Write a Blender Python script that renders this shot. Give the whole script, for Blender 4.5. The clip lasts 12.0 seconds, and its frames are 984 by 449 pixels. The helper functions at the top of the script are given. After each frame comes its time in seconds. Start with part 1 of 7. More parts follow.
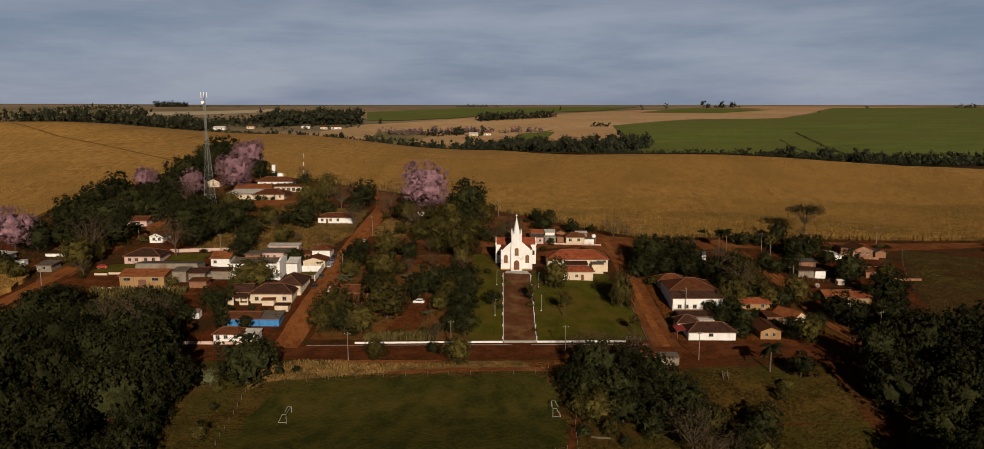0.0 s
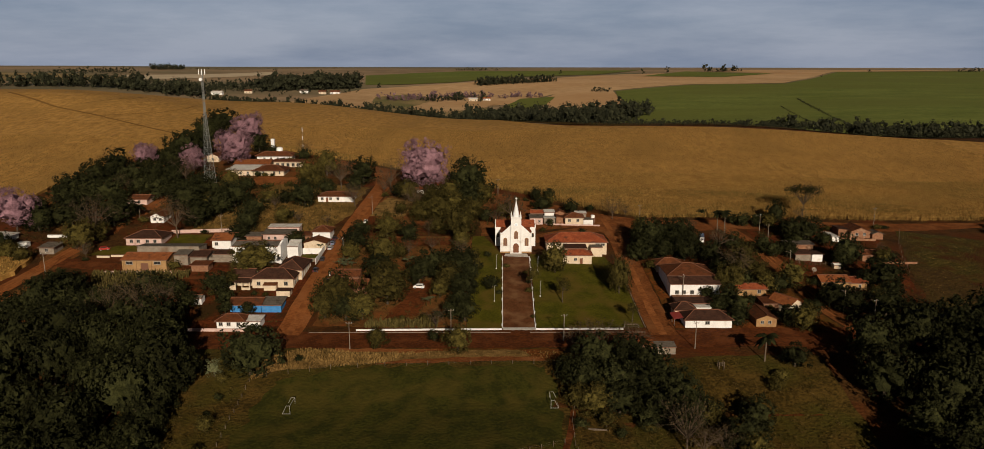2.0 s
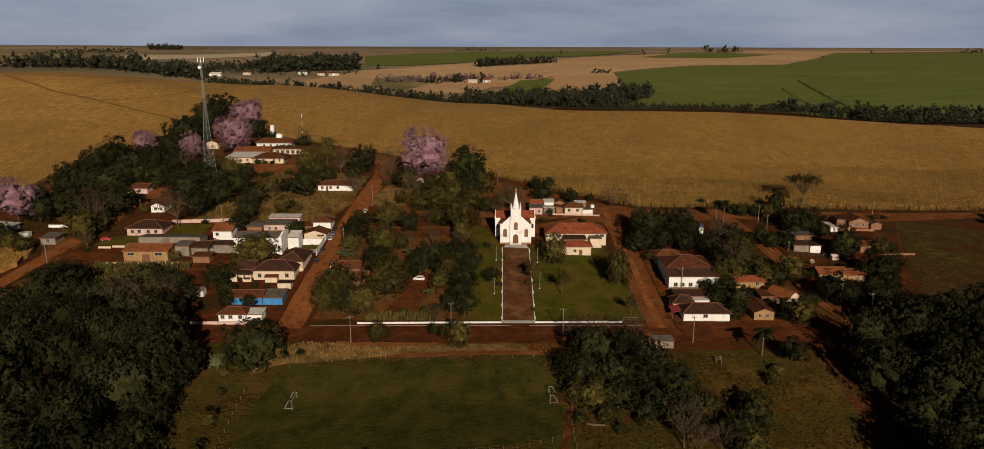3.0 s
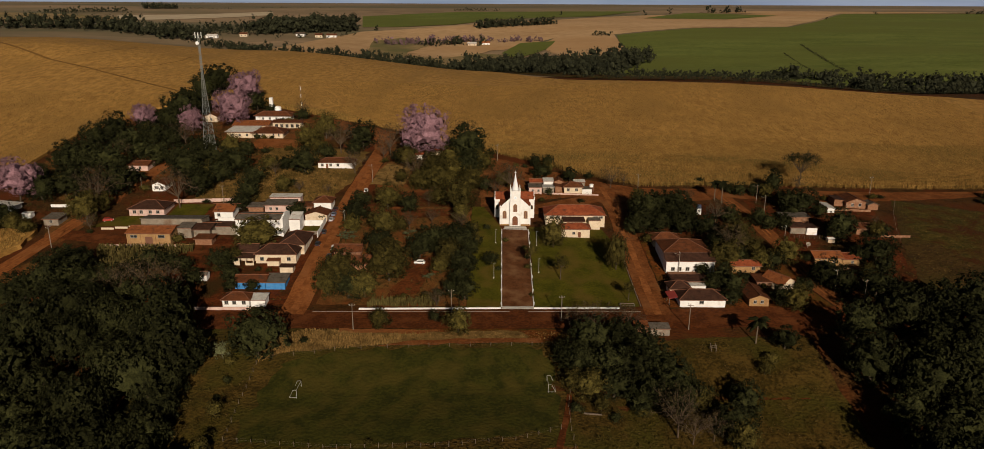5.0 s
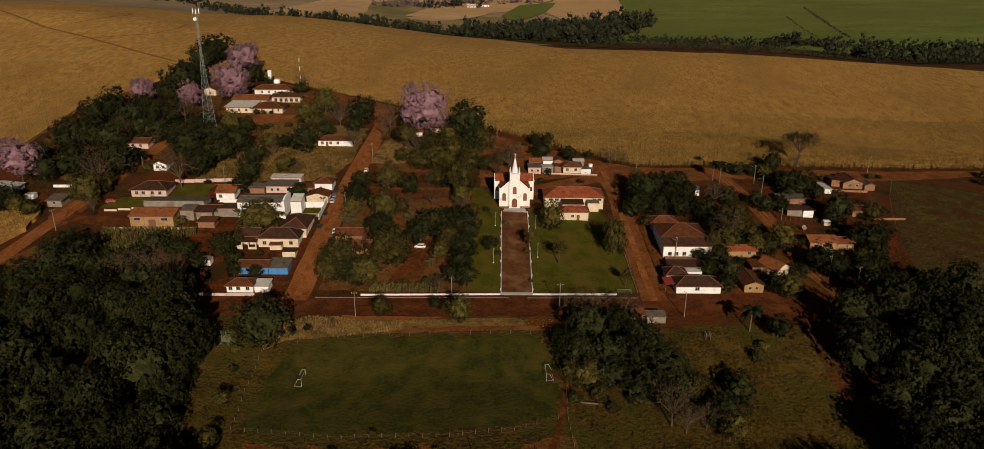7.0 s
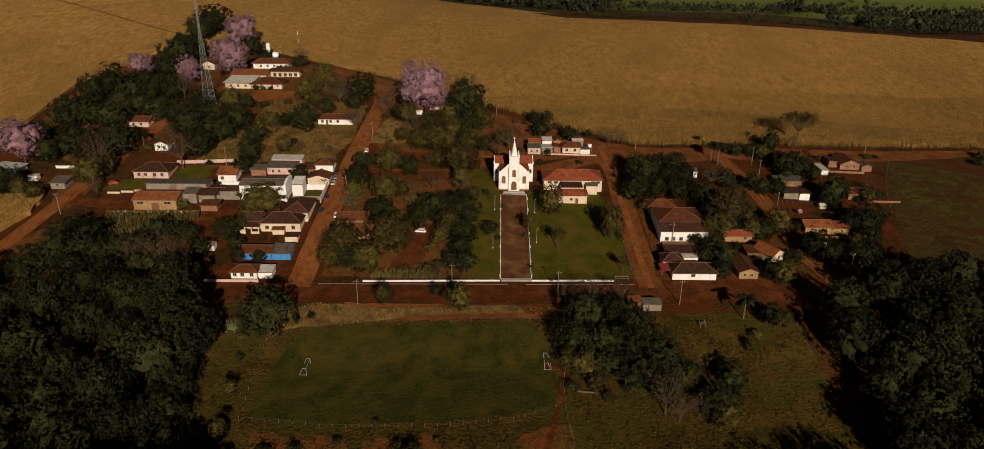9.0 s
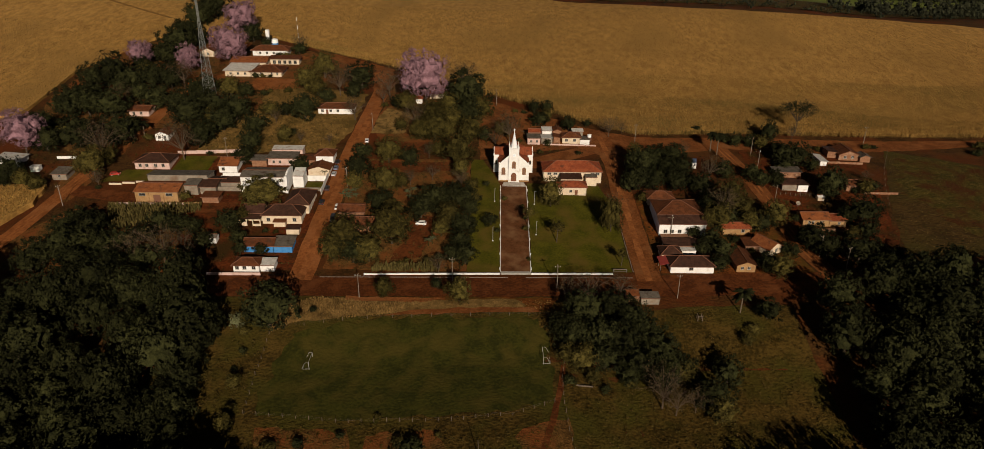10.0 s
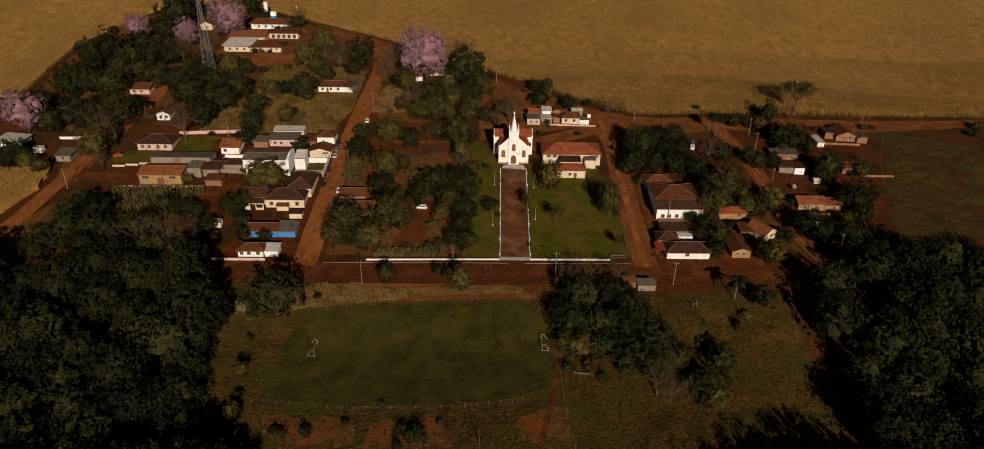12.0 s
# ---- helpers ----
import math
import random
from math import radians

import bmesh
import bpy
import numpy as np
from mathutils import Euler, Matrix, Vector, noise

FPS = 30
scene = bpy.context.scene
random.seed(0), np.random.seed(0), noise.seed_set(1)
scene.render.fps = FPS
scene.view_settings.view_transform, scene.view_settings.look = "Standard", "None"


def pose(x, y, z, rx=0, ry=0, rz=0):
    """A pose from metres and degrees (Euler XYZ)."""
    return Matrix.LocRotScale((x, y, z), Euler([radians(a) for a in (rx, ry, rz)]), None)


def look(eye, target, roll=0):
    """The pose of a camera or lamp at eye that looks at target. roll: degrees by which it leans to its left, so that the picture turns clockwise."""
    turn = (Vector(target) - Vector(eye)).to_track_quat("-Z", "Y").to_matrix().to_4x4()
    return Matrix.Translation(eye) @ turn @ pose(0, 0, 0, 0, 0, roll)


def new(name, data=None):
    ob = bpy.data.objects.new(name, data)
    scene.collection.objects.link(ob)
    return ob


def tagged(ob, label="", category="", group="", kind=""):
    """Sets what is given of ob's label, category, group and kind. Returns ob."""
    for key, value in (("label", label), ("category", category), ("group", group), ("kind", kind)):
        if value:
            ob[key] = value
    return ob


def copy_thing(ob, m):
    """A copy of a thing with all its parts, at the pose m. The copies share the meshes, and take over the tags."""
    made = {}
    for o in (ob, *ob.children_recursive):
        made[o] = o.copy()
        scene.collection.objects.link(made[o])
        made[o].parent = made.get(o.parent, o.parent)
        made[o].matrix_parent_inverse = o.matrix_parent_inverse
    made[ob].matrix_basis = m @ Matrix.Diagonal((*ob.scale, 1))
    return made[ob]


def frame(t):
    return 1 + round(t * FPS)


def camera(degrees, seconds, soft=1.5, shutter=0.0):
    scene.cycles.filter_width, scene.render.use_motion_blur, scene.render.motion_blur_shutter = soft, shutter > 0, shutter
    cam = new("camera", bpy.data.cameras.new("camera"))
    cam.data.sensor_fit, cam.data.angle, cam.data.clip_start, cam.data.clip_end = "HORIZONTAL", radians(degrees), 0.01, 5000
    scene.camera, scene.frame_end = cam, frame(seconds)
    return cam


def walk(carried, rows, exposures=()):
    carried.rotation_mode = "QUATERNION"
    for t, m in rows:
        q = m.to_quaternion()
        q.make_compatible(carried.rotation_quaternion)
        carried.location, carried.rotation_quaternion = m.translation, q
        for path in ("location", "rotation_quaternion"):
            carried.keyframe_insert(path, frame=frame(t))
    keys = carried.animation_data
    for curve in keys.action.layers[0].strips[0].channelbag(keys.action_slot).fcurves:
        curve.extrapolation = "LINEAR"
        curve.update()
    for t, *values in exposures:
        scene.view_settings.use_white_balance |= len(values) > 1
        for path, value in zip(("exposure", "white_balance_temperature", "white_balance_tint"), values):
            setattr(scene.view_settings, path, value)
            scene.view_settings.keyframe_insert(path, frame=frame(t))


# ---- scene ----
cam = camera(67.87, 12.0, soft=0.8)
ROWS = [
    (0.0, -0.02, 0.00, 72.65, 0.00, -9.16, -0.00),
    (0.5, -0.01, 0.10, 74.86, -0.01, -9.92, -0.01),
    (1.0, -0.03, 0.19, 77.08, -0.01, -10.68, -0.03),
    (1.5, -0.05, 0.26, 79.33, -0.02, -11.46, -0.06),
    (2.0, -0.09, 0.33, 81.60, -0.03, -12.25, -0.09),
    (2.5, -0.15, 0.38, 83.89, -0.04, -13.05, -0.12),
    (3.0, -0.20, 0.44, 86.21, -0.05, -13.85, -0.15),
    (5.0, -0.45, 0.66, 95.69, -0.09, -17.09, -0.28),
    (5.5, -0.51, 0.72, 98.11, -0.10, -17.91, -0.31),
    (6.0, -0.57, 0.79, 100.55, -0.11, -18.72, -0.34),
    (6.5, -0.62, 0.86, 103.01, -0.12, -19.53, -0.37),
    (7.0, -0.67, 0.94, 105.49, -0.12, -20.33, -0.39),
    (9.0, -0.89, 1.34, 115.52, -0.15, -23.54, -0.48),
    (9.5, -0.96, 1.46, 118.04, -0.15, -24.33, -0.51),
    (10.0, -1.03, 1.58, 120.56, -0.16, -25.13, -0.53),
    (10.5, -1.12, 1.71, 123.08, -0.16, -25.92, -0.56),
    (11.0, -1.23, 1.84, 125.60, -0.17, -26.71, -0.58),
    (11.5, -1.36, 1.98, 128.09, -0.18, -27.51, -0.62),
    (12.0, -1.52, 2.11, 130.58, -0.19, -28.31, -0.66),
]
walk(cam, [(t, pose(x, y, z, 90 + pitch, roll, yaw)) for t, x, y, z, yaw, pitch, roll in ROWS])

# ---- world and sun ----
SUN_AZ, SUN_EL = 12.0, 21.0          # degrees: east of straight behind the first view, and above the horizon
sun_data = bpy.data.lights.new("sun", "SUN")
sun_data.energy, sun_data.angle, sun_data.color = 4.7, radians(0.6), (1.0, 0.85, 0.67)
sun = new("sun", sun_data)
toward = Vector((math.sin(radians(SUN_AZ)) * math.cos(radians(SUN_EL)), -math.cos(radians(SUN_AZ)) * math.cos(radians(SUN_EL)), math.sin(radians(SUN_EL))))
sun.matrix_world = look(toward * 400, (0, 0, 0))

world = bpy.data.worlds.new("world")
scene.world = world
world.use_nodes = True
wn, wl = world.node_tree.nodes, world.node_tree.links
wn.clear()
sky = wn.new("ShaderNodeTexSky")
sky.sky_type, sky.sun_disc = "NISHITA", False
sky.sun_elevation, sky.sun_rotation = radians(SUN_EL), math.atan2(toward.x, toward.y)
sky.air_density, sky.dust_density = 1.0, 1.5
coord = wn.new("ShaderNodeTexCoord")
squash = wn.new("ShaderNodeMapping")
squash.inputs["Scale"].default_value = (1.2, 1.2, 7.0)
cloud = wn.new("ShaderNodeTexNoise")
cloud.inputs["Scale"].default_value, cloud.inputs["Detail"].default_value, cloud.inputs["Roughness"].default_value = 2.1, 9.0, 0.60
ramp = wn.new("ShaderNodeValToRGB")
ramp.color_ramp.elements[0].position, ramp.color_ramp.elements[0].color = 0.36, (3.0, 3.8, 5.5, 1)
ramp.color_ramp.elements[1].position, ramp.color_ramp.elements[1].color = 0.62, (5.2, 5.8, 7.35, 1)
blend = wn.new("ShaderNodeMix")
blend.data_type = "RGBA"
blend.inputs["Factor"].default_value = 0.86
# the cloud sheet thins out and darkens from the horizon to the zenith
split = wn.new("ShaderNodeSeparateXYZ")
fade = wn.new("ShaderNodeMapRange")
fade.interpolation_type = "SMOOTHSTEP"
fade.inputs["From Min"].default_value, fade.inputs["From Max"].default_value = 0.05, 0.42
fade.inputs["To Min"].default_value, fade.inputs["To Max"].default_value = 1.0, 0.04
dim = wn.new("ShaderNodeVectorMath")
dim.operation = "SCALE"
back = wn.new("ShaderNodeBackground")
back.inputs["Strength"].default_value = 0.062
wout = wn.new("ShaderNodeOutputWorld")
wl.new(coord.outputs["Generated"], squash.inputs["Vector"])
wl.new(coord.outputs["Generated"], split.inputs["Vector"])
wl.new(squash.outputs["Vector"], cloud.inputs["Vector"])
wl.new(cloud.outputs["Fac"], ramp.inputs["Fac"])
wl.new(sky.outputs["Color"], blend.inputs["A"])
wl.new(ramp.outputs["Color"], blend.inputs["B"])
wl.new(split.outputs["Z"], fade.inputs["Value"])
wl.new(blend.outputs["Result"], dim.inputs["Vector"])
wl.new(fade.outputs["Result"], dim.inputs["Scale"])
wl.new(dim.outputs["Vector"], back.inputs["Color"])
wl.new(back.outputs["Background"], wout.inputs["Surface"])

# ---- materials ----


def surface(name, dark, light, size=2.0, fine=0.3, rough=0.9, bump=0.3, third=None, third_at=0.62, third_size=14.0, spread=0.25, stretch=(1, 1, 1), vary=0.0, island=0.0):
    """A rough natural surface: two colours mixed by coarse and fine noise, a third in stains, relief at the fine size.
    vary: change of brightness from object to object; island: from leaf to leaf."""
    m = bpy.data.materials.new(name)
    m.use_nodes = True
    n, l = m.node_tree.nodes, m.node_tree.links
    bsdf = n["Principled BSDF"]
    bsdf.inputs["Roughness"].default_value = rough
    bsdf.inputs["Specular IOR Level"].default_value = 0.05 if island else 0.08
    geo = n.new("ShaderNodeNewGeometry")
    mapping = n.new("ShaderNodeMapping")
    mapping.inputs["Scale"].default_value = stretch
    l.new(geo.outputs["Position"], mapping.inputs["Vector"])

    def tex(scale, detail):
        t = n.new("ShaderNodeTexNoise")
        t.inputs["Scale"].default_value, t.inputs["Detail"].default_value = scale, detail
        l.new(mapping.outputs["Vector"], t.inputs["Vector"])
        return t

    coarse, grain = tex(1 / size, 5.0), tex(1 / fine, 3.0)
    add = n.new("ShaderNodeMath")
    add.operation = "MULTIPLY_ADD"
    add.inputs[1].default_value = 0.5
    l.new(grain.outputs["Fac"], add.inputs[0])
    half = n.new("ShaderNodeMath")
    half.operation = "MULTIPLY"
    half.inputs[1].default_value = 0.5
    l.new(coarse.outputs["Fac"], half.inputs[0])
    l.new(half.outputs["Value"], add.inputs[2])
    r = n.new("ShaderNodeValToRGB")
    r.color_ramp.elements[0].position, r.color_ramp.elements[0].color = 0.5 - spread / 2, (*dark, 1)
    r.color_ramp.elements[1].position, r.color_ramp.elements[1].color = 0.5 + spread / 2, (*light, 1)
    l.new(add.outputs["Value"], r.inputs["Fac"])
    colour = r.outputs["Color"]
    if third:
        stain = tex(1 / third_size, 6.0)
        s = n.new("ShaderNodeValToRGB")
        s.color_ramp.elements[0].position, s.color_ramp.elements[1].position = third_at - 0.10, third_at + 0.10
        l.new(stain.outputs["Fac"], s.inputs["Fac"])
        mix = n.new("ShaderNodeMix")
        mix.data_type = "RGBA"
        mix.inputs["B"].default_value = (*third, 1)
        l.new(s.outputs["Color"], mix.inputs["Factor"])
        l.new(colour, mix.inputs["A"])
        colour = mix.outputs["Result"]
    for amount, output in ((vary, "object"), (island, "island")):
        if amount:
            source = n.new("ShaderNodeObjectInfo").outputs["Random"] if output == "object" else geo.outputs["Random Per Island"]
            value = n.new("ShaderNodeMapRange")
            value.inputs["To Min"].default_value, value.inputs["To Max"].default_value = 1 - amount, 1 + amount
            l.new(source, value.inputs["Value"])
            hsv = n.new("ShaderNodeHueSaturation")
            l.new(value.outputs["Result"], hsv.inputs["Value"])
            l.new(colour, hsv.inputs["Color"])
            colour = hsv.outputs["Color"]
    l.new(colour, bsdf.inputs["Base Color"])
    if bump:
        b = n.new("ShaderNodeBump")
        b.inputs["Strength"].default_value, b.inputs["Distance"].default_value = bump, fine
        l.new(grain.outputs["Fac"], b.inputs["Height"])
        l.new(b.outputs["Normal"], bsdf.inputs["Normal"])
    return m


def plain(name, colour, rough=0.6, metal=0.0):
    m = bpy.data.materials.new(name)
    m.use_nodes = True
    b = m.node_tree.nodes["Principled BSDF"]
    b.inputs["Base Color"].default_value, b.inputs["Roughness"].default_value, b.inputs["Metallic"].default_value = (*colour, 1), rough, metal
    return m


def tiles(name, dark, light, along="x", stain=(0.05, 0.03, 0.02)):
    """Clay tiles: courses of ribs running down the slope, with weathered patches."""
    m = surface(name, dark, light, 1.8, 0.35, 0.85, 0.2, stain, 0.66, 1.6, spread=0.2, vary=0.18)
    n, l = m.node_tree.nodes, m.node_tree.links
    bsdf = n["Principled BSDF"]
    geo = n.new("ShaderNodeNewGeometry")
    wave = n.new("ShaderNodeTexWave")
    wave.bands_direction = "X" if along == "x" else "Y"
    wave.inputs["Scale"].default_value, wave.inputs["Distortion"].default_value = 1.3, 0.4
    l.new(geo.outputs["Position"], wave.inputs["Vector"])
    b = n.new("ShaderNodeBump")
    b.inputs["Strength"].default_value, b.inputs["Distance"].default_value = 0.5, 0.06
    l.new(wave.outputs["Fac"], b.inputs["Height"])
    l.new(b.outputs["Normal"], bsdf.inputs["Normal"])
    return m


GROUND = surface("ground_soil_and_dry_grass", (0.0300, 0.0135, 0.0035), (0.0620, 0.0278, 0.0071), 6, 0.9, 0.95, 0.5, (0.0850, 0.0217, 0.0052), 0.56, 22, spread=0.15)
PASTURE = surface("far_pasture", (0.1800, 0.1270, 0.0760), (0.3100, 0.2120, 0.1250), 120, 12, 0.95, 0.0, (0.1250, 0.1080, 0.0620), 0.52, 200, stretch=(0.3, 1, 1))
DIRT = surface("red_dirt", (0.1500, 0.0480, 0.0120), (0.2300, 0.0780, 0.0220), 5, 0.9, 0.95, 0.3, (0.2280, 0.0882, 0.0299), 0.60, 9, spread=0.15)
# browner and darker than DIRT, for the eastern streets and bare soil
BROWN_DIRT = surface("brown_red_dirt", (0.1030, 0.0330, 0.0086), (0.1660, 0.0560, 0.0155), 5, 0.9, 0.95, 0.3, (0.1800, 0.0700, 0.0230), 0.60, 7, spread=0.15)
# darkest of the three red dirt tones
DARK_DIRT = surface("dark_red_dirt", (0.0596, 0.0169, 0.0044), (0.1035, 0.0299, 0.0077), 4, 0.9, 0.95, 0.35, (0.1228, 0.0403, 0.0120), 0.62, 8, spread=0.15)
YARD = surface("yard_soil", (0.0554, 0.0134, 0.0032), (0.1043, 0.0251, 0.0058), 4, 0.9, 0.95, 0.4, (0.0319, 0.0162, 0.0037), 0.56, 11, spread=0.15)
GARDEN = surface("garden_ground", (0.0699, 0.0213, 0.0041), (0.1475, 0.0436, 0.0089), 3.5, 0.9, 0.95, 0.4, (0.0715, 0.0377, 0.0061), 0.52, 9, spread=0.15)
PATCHY = surface("patchy_grass", (0.0336, 0.0266, 0.0046), (0.0694, 0.0503, 0.0092), 3.0, 0.9, 0.95, 0.5, (0.0504, 0.0171, 0.0046), 0.55, 8, spread=0.15)
TRODDEN = surface("trodden_maize", (0.1300, 0.0640, 0.0160), (0.2200, 0.1150, 0.0300), 3.2, 0.55, 0.9, 0.3)
UNDERGROWTH = surface("leaf_litter_and_weeds", (0.0560, 0.0270, 0.0068), (0.1380, 0.0680, 0.0185), 2.2, 0.5, 0.95, 0.8, (0.1500, 0.0470, 0.0120), 0.54, 8, spread=0.18)
BRUSH = surface("dry_brush", (0.0430, 0.0275, 0.0080), (0.1100, 0.0700, 0.0220), 3, 0.4, 0.95, 0.0, (0.0400, 0.0330, 0.0075), 0.52, 8, island=0.4)
LAWN = surface("mown_lawn", (0.0378, 0.0378, 0.0025), (0.0748, 0.0651, 0.0052), 5, 0.6, 0.95, 0.2, (0.0880, 0.0598, 0.0099), 0.56, 9, spread=0.2)
PATH = surface("worn_paving", (0.0650, 0.0240, 0.0085), (0.1150, 0.0450, 0.0170), 3, 0.5, 0.9, 0.1, (0.1550, 0.0760, 0.0340), 0.58, 5, spread=0.25)
PITCH = surface("pitch_grass", (0.0215, 0.0218, 0.0032), (0.0400, 0.0372, 0.0052), 5, 0.9, 0.95, 0.3, (0.0540, 0.0420, 0.0070), 0.56, 7, spread=0.16)
WEEDS = surface("dry_weeds", (0.0302, 0.0189, 0.0033), (0.0734, 0.0435, 0.0087), 6, 0.9, 0.95, 0.6, (0.0460, 0.0375, 0.0058), 0.55, 14, spread=0.15)
STRAW = surface("straw_grass", (0.1104, 0.0638, 0.0200), (0.2208, 0.1338, 0.0451), 2, 0.25, 0.95, 0.6, (0.0586, 0.0364, 0.0108), 0.60, 5, island=0.15)
SCRUB = surface("dead_hillside_grass", (0.0960, 0.0550, 0.0150), (0.1900, 0.1120, 0.0330), 3, 0.3, 0.95, 0.3, (0.0800, 0.0500, 0.0130), 0.58, 9, island=0.35)
TUFTS = surface("weed_tufts", (0.0302, 0.0196, 0.0036), (0.0691, 0.0426, 0.0090), 6, 0.9, 0.95, 0.0, (0.0480, 0.0390, 0.0062), 0.55, 14, spread=0.15, island=0.1)
PACKED = surface("packed_dirt", (0.1800, 0.0610, 0.0168), (0.2600, 0.0930, 0.0280), 4, 0.9, 0.95, 0.2, (0.1395, 0.0463, 0.0122), 0.60, 5, spread=0.15)
MEADOW = surface("rough_pasture", (0.0330, 0.0185, 0.0050), (0.0620, 0.0340, 0.0090), 5, 0.9, 0.95, 0.5, (0.0430, 0.0330, 0.0068), 0.54, 22, stretch=(0.6, 1, 1), spread=0.15)
MAIZE = surface("dry_maize", (0.2228, 0.1167, 0.0298), (0.4084, 0.2263, 0.0624), 3.2, 0.55, 0.9, 0.9, (0.2495, 0.1389, 0.0380), 0.60, 45, stretch=(1, 0.45, 1), spread=0.2)
STALKS = surface("maize_stalks", (0.1000, 0.0580, 0.0150), (0.2750, 0.1600, 0.0450), 2.5, 0.5, 0.9, 0.0, (0.1300, 0.0850, 0.0240), 0.56, 30, stretch=(0.4, 1, 1), island=0.5)
STALKS_FAR = surface("maize_tops", (0.1050, 0.0590, 0.0155), (0.2500, 0.1440, 0.0410), 5, 0.8, 0.9, 0.0, (0.1300, 0.0780, 0.0210), 0.56, 30, stretch=(0.35, 1, 1), island=0.5)
CANE = surface("pale_green_cane", (0.0430, 0.0360, 0.0100), (0.1020, 0.0770, 0.0260), 2, 0.4, 0.9, 0.0, island=0.3)
CROP = surface("green_crop", (0.0800, 0.1000, 0.0180), (0.1400, 0.1560, 0.0360), 28, 3.0, 0.95, 0.0, (0.1020, 0.1120, 0.0235), 0.50, 120, stretch=(0.35, 1, 1))
STUBBLE = surface("harvested_stubble", (0.3180, 0.1955, 0.0968), (0.4620, 0.2990, 0.1562), 70, 6, 0.95, 0.0, (0.3840, 0.2242, 0.1045), 0.58, 150, stretch=(0.4, 1, 1))
PALE_STUBBLE = surface("pale_stubble", (0.357, 0.281, 0.187), (0.476, 0.383, 0.264), 70, 6, 0.95, 0.0, stretch=(0.3, 1, 1))
OLD_FIELD = surface("fallow_field", (0.2002, 0.1418, 0.0637), (0.2940, 0.2025, 0.0975), 50, 6, 0.95, 0.0, (0.1260, 0.1121, 0.0442), 0.55, 90)
BARK = surface("bark", (0.033, 0.024, 0.016), (0.090, 0.069, 0.048), 0.6, 0.12, 0.9, 0.4)
TWIGS = surface("bare_twigs", (0.0502, 0.0335, 0.0211), (0.1004, 0.0702, 0.0468), 0.8, 0.2, 0.9, 0.0)
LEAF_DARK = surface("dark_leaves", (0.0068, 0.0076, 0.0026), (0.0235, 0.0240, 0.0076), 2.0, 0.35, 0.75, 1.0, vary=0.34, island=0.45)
LEAF_OLIVE = surface("olive_leaves", (0.0190, 0.0158, 0.0038), (0.0620, 0.0490, 0.0120), 2.0, 0.35, 0.8, 1.0, vary=0.34, island=0.45)
LEAF_PALE = surface("pale_leaves", (0.060, 0.066, 0.030), (0.120, 0.120, 0.060), 1.0, 0.4, 0.8, 0.8, vary=0.2, island=0.35)
LEAF_DRY = surface("thin_dry_leaves", (0.0328, 0.0240, 0.0105), (0.0616, 0.0435, 0.0196), 1.0, 0.3, 0.85, 0.0, vary=0.25, island=0.4)
BLOSSOM = surface("purple_blossom", (0.1100, 0.0600, 0.0720), (0.2000, 0.1120, 0.1310), 2.0, 0.5, 0.85, 0.8, vary=0.15, island=0.2)
FAR_LEAF = surface("far_woodland", (0.0125, 0.0140, 0.0085), (0.0320, 0.0330, 0.0170), 9, 2, 0.9, 0.0, island=0.45)
FAR_BLOSSOM = surface("far_blossom", (0.0850, 0.0520, 0.0560), (0.1500, 0.0920, 0.0960), 9, 2, 0.9, 0.0, island=0.3)
WHITE = surface("white_limewash", (0.6000, 0.5880, 0.5700), (0.7300, 0.7154, 0.6935), 2.5, 0.3, 0.8, 0.08, (0.4200, 0.3430, 0.2755), 0.68, 3.0)
CREAM = surface("cream_plaster", (0.4700, 0.3800, 0.2750), (0.6100, 0.5000, 0.3680), 2.5, 0.3, 0.85, 0.08, (0.3400, 0.2300, 0.1480), 0.66, 3.0)
PINK = surface("pink_plaster", (0.4200, 0.2850, 0.2450), (0.5500, 0.3950, 0.3450), 2.5, 0.3, 0.85, 0.08, (0.2400, 0.1500, 0.1150), 0.66, 3.0)
OCHRE = surface("ochre_plaster", (0.2400, 0.1380, 0.0595), (0.3300, 0.2024, 0.0935), 2.5, 0.3, 0.85, 0.1, (0.2000, 0.1012, 0.0510), 0.62, 3.0)
BLUE = surface("blue_paint", (0.035, 0.15, 0.36), (0.06, 0.22, 0.48), 2.0, 0.3, 0.8, 0.08, (0.12, 0.16, 0.22), 0.68, 2.0)
PALE_BLUE = surface("pale_blue_plaster", (0.52, 0.58, 0.66), (0.66, 0.70, 0.76), 2.0, 0.3, 0.8, 0.08, (0.42, 0.36, 0.32), 0.66, 3.0)
BRICK = surface("bare_brick", (0.1600, 0.0750, 0.0420), (0.2700, 0.1400, 0.0800), 1.0, 0.2, 0.9, 0.25, (0.3000, 0.2100, 0.1500), 0.66, 2.0)
STONE = surface("pale_worn_stone", (0.30, 0.28, 0.25), (0.42, 0.39, 0.35), 1.2, 0.3, 0.9, 0.15, (0.20, 0.13, 0.09), 0.64, 3.0)
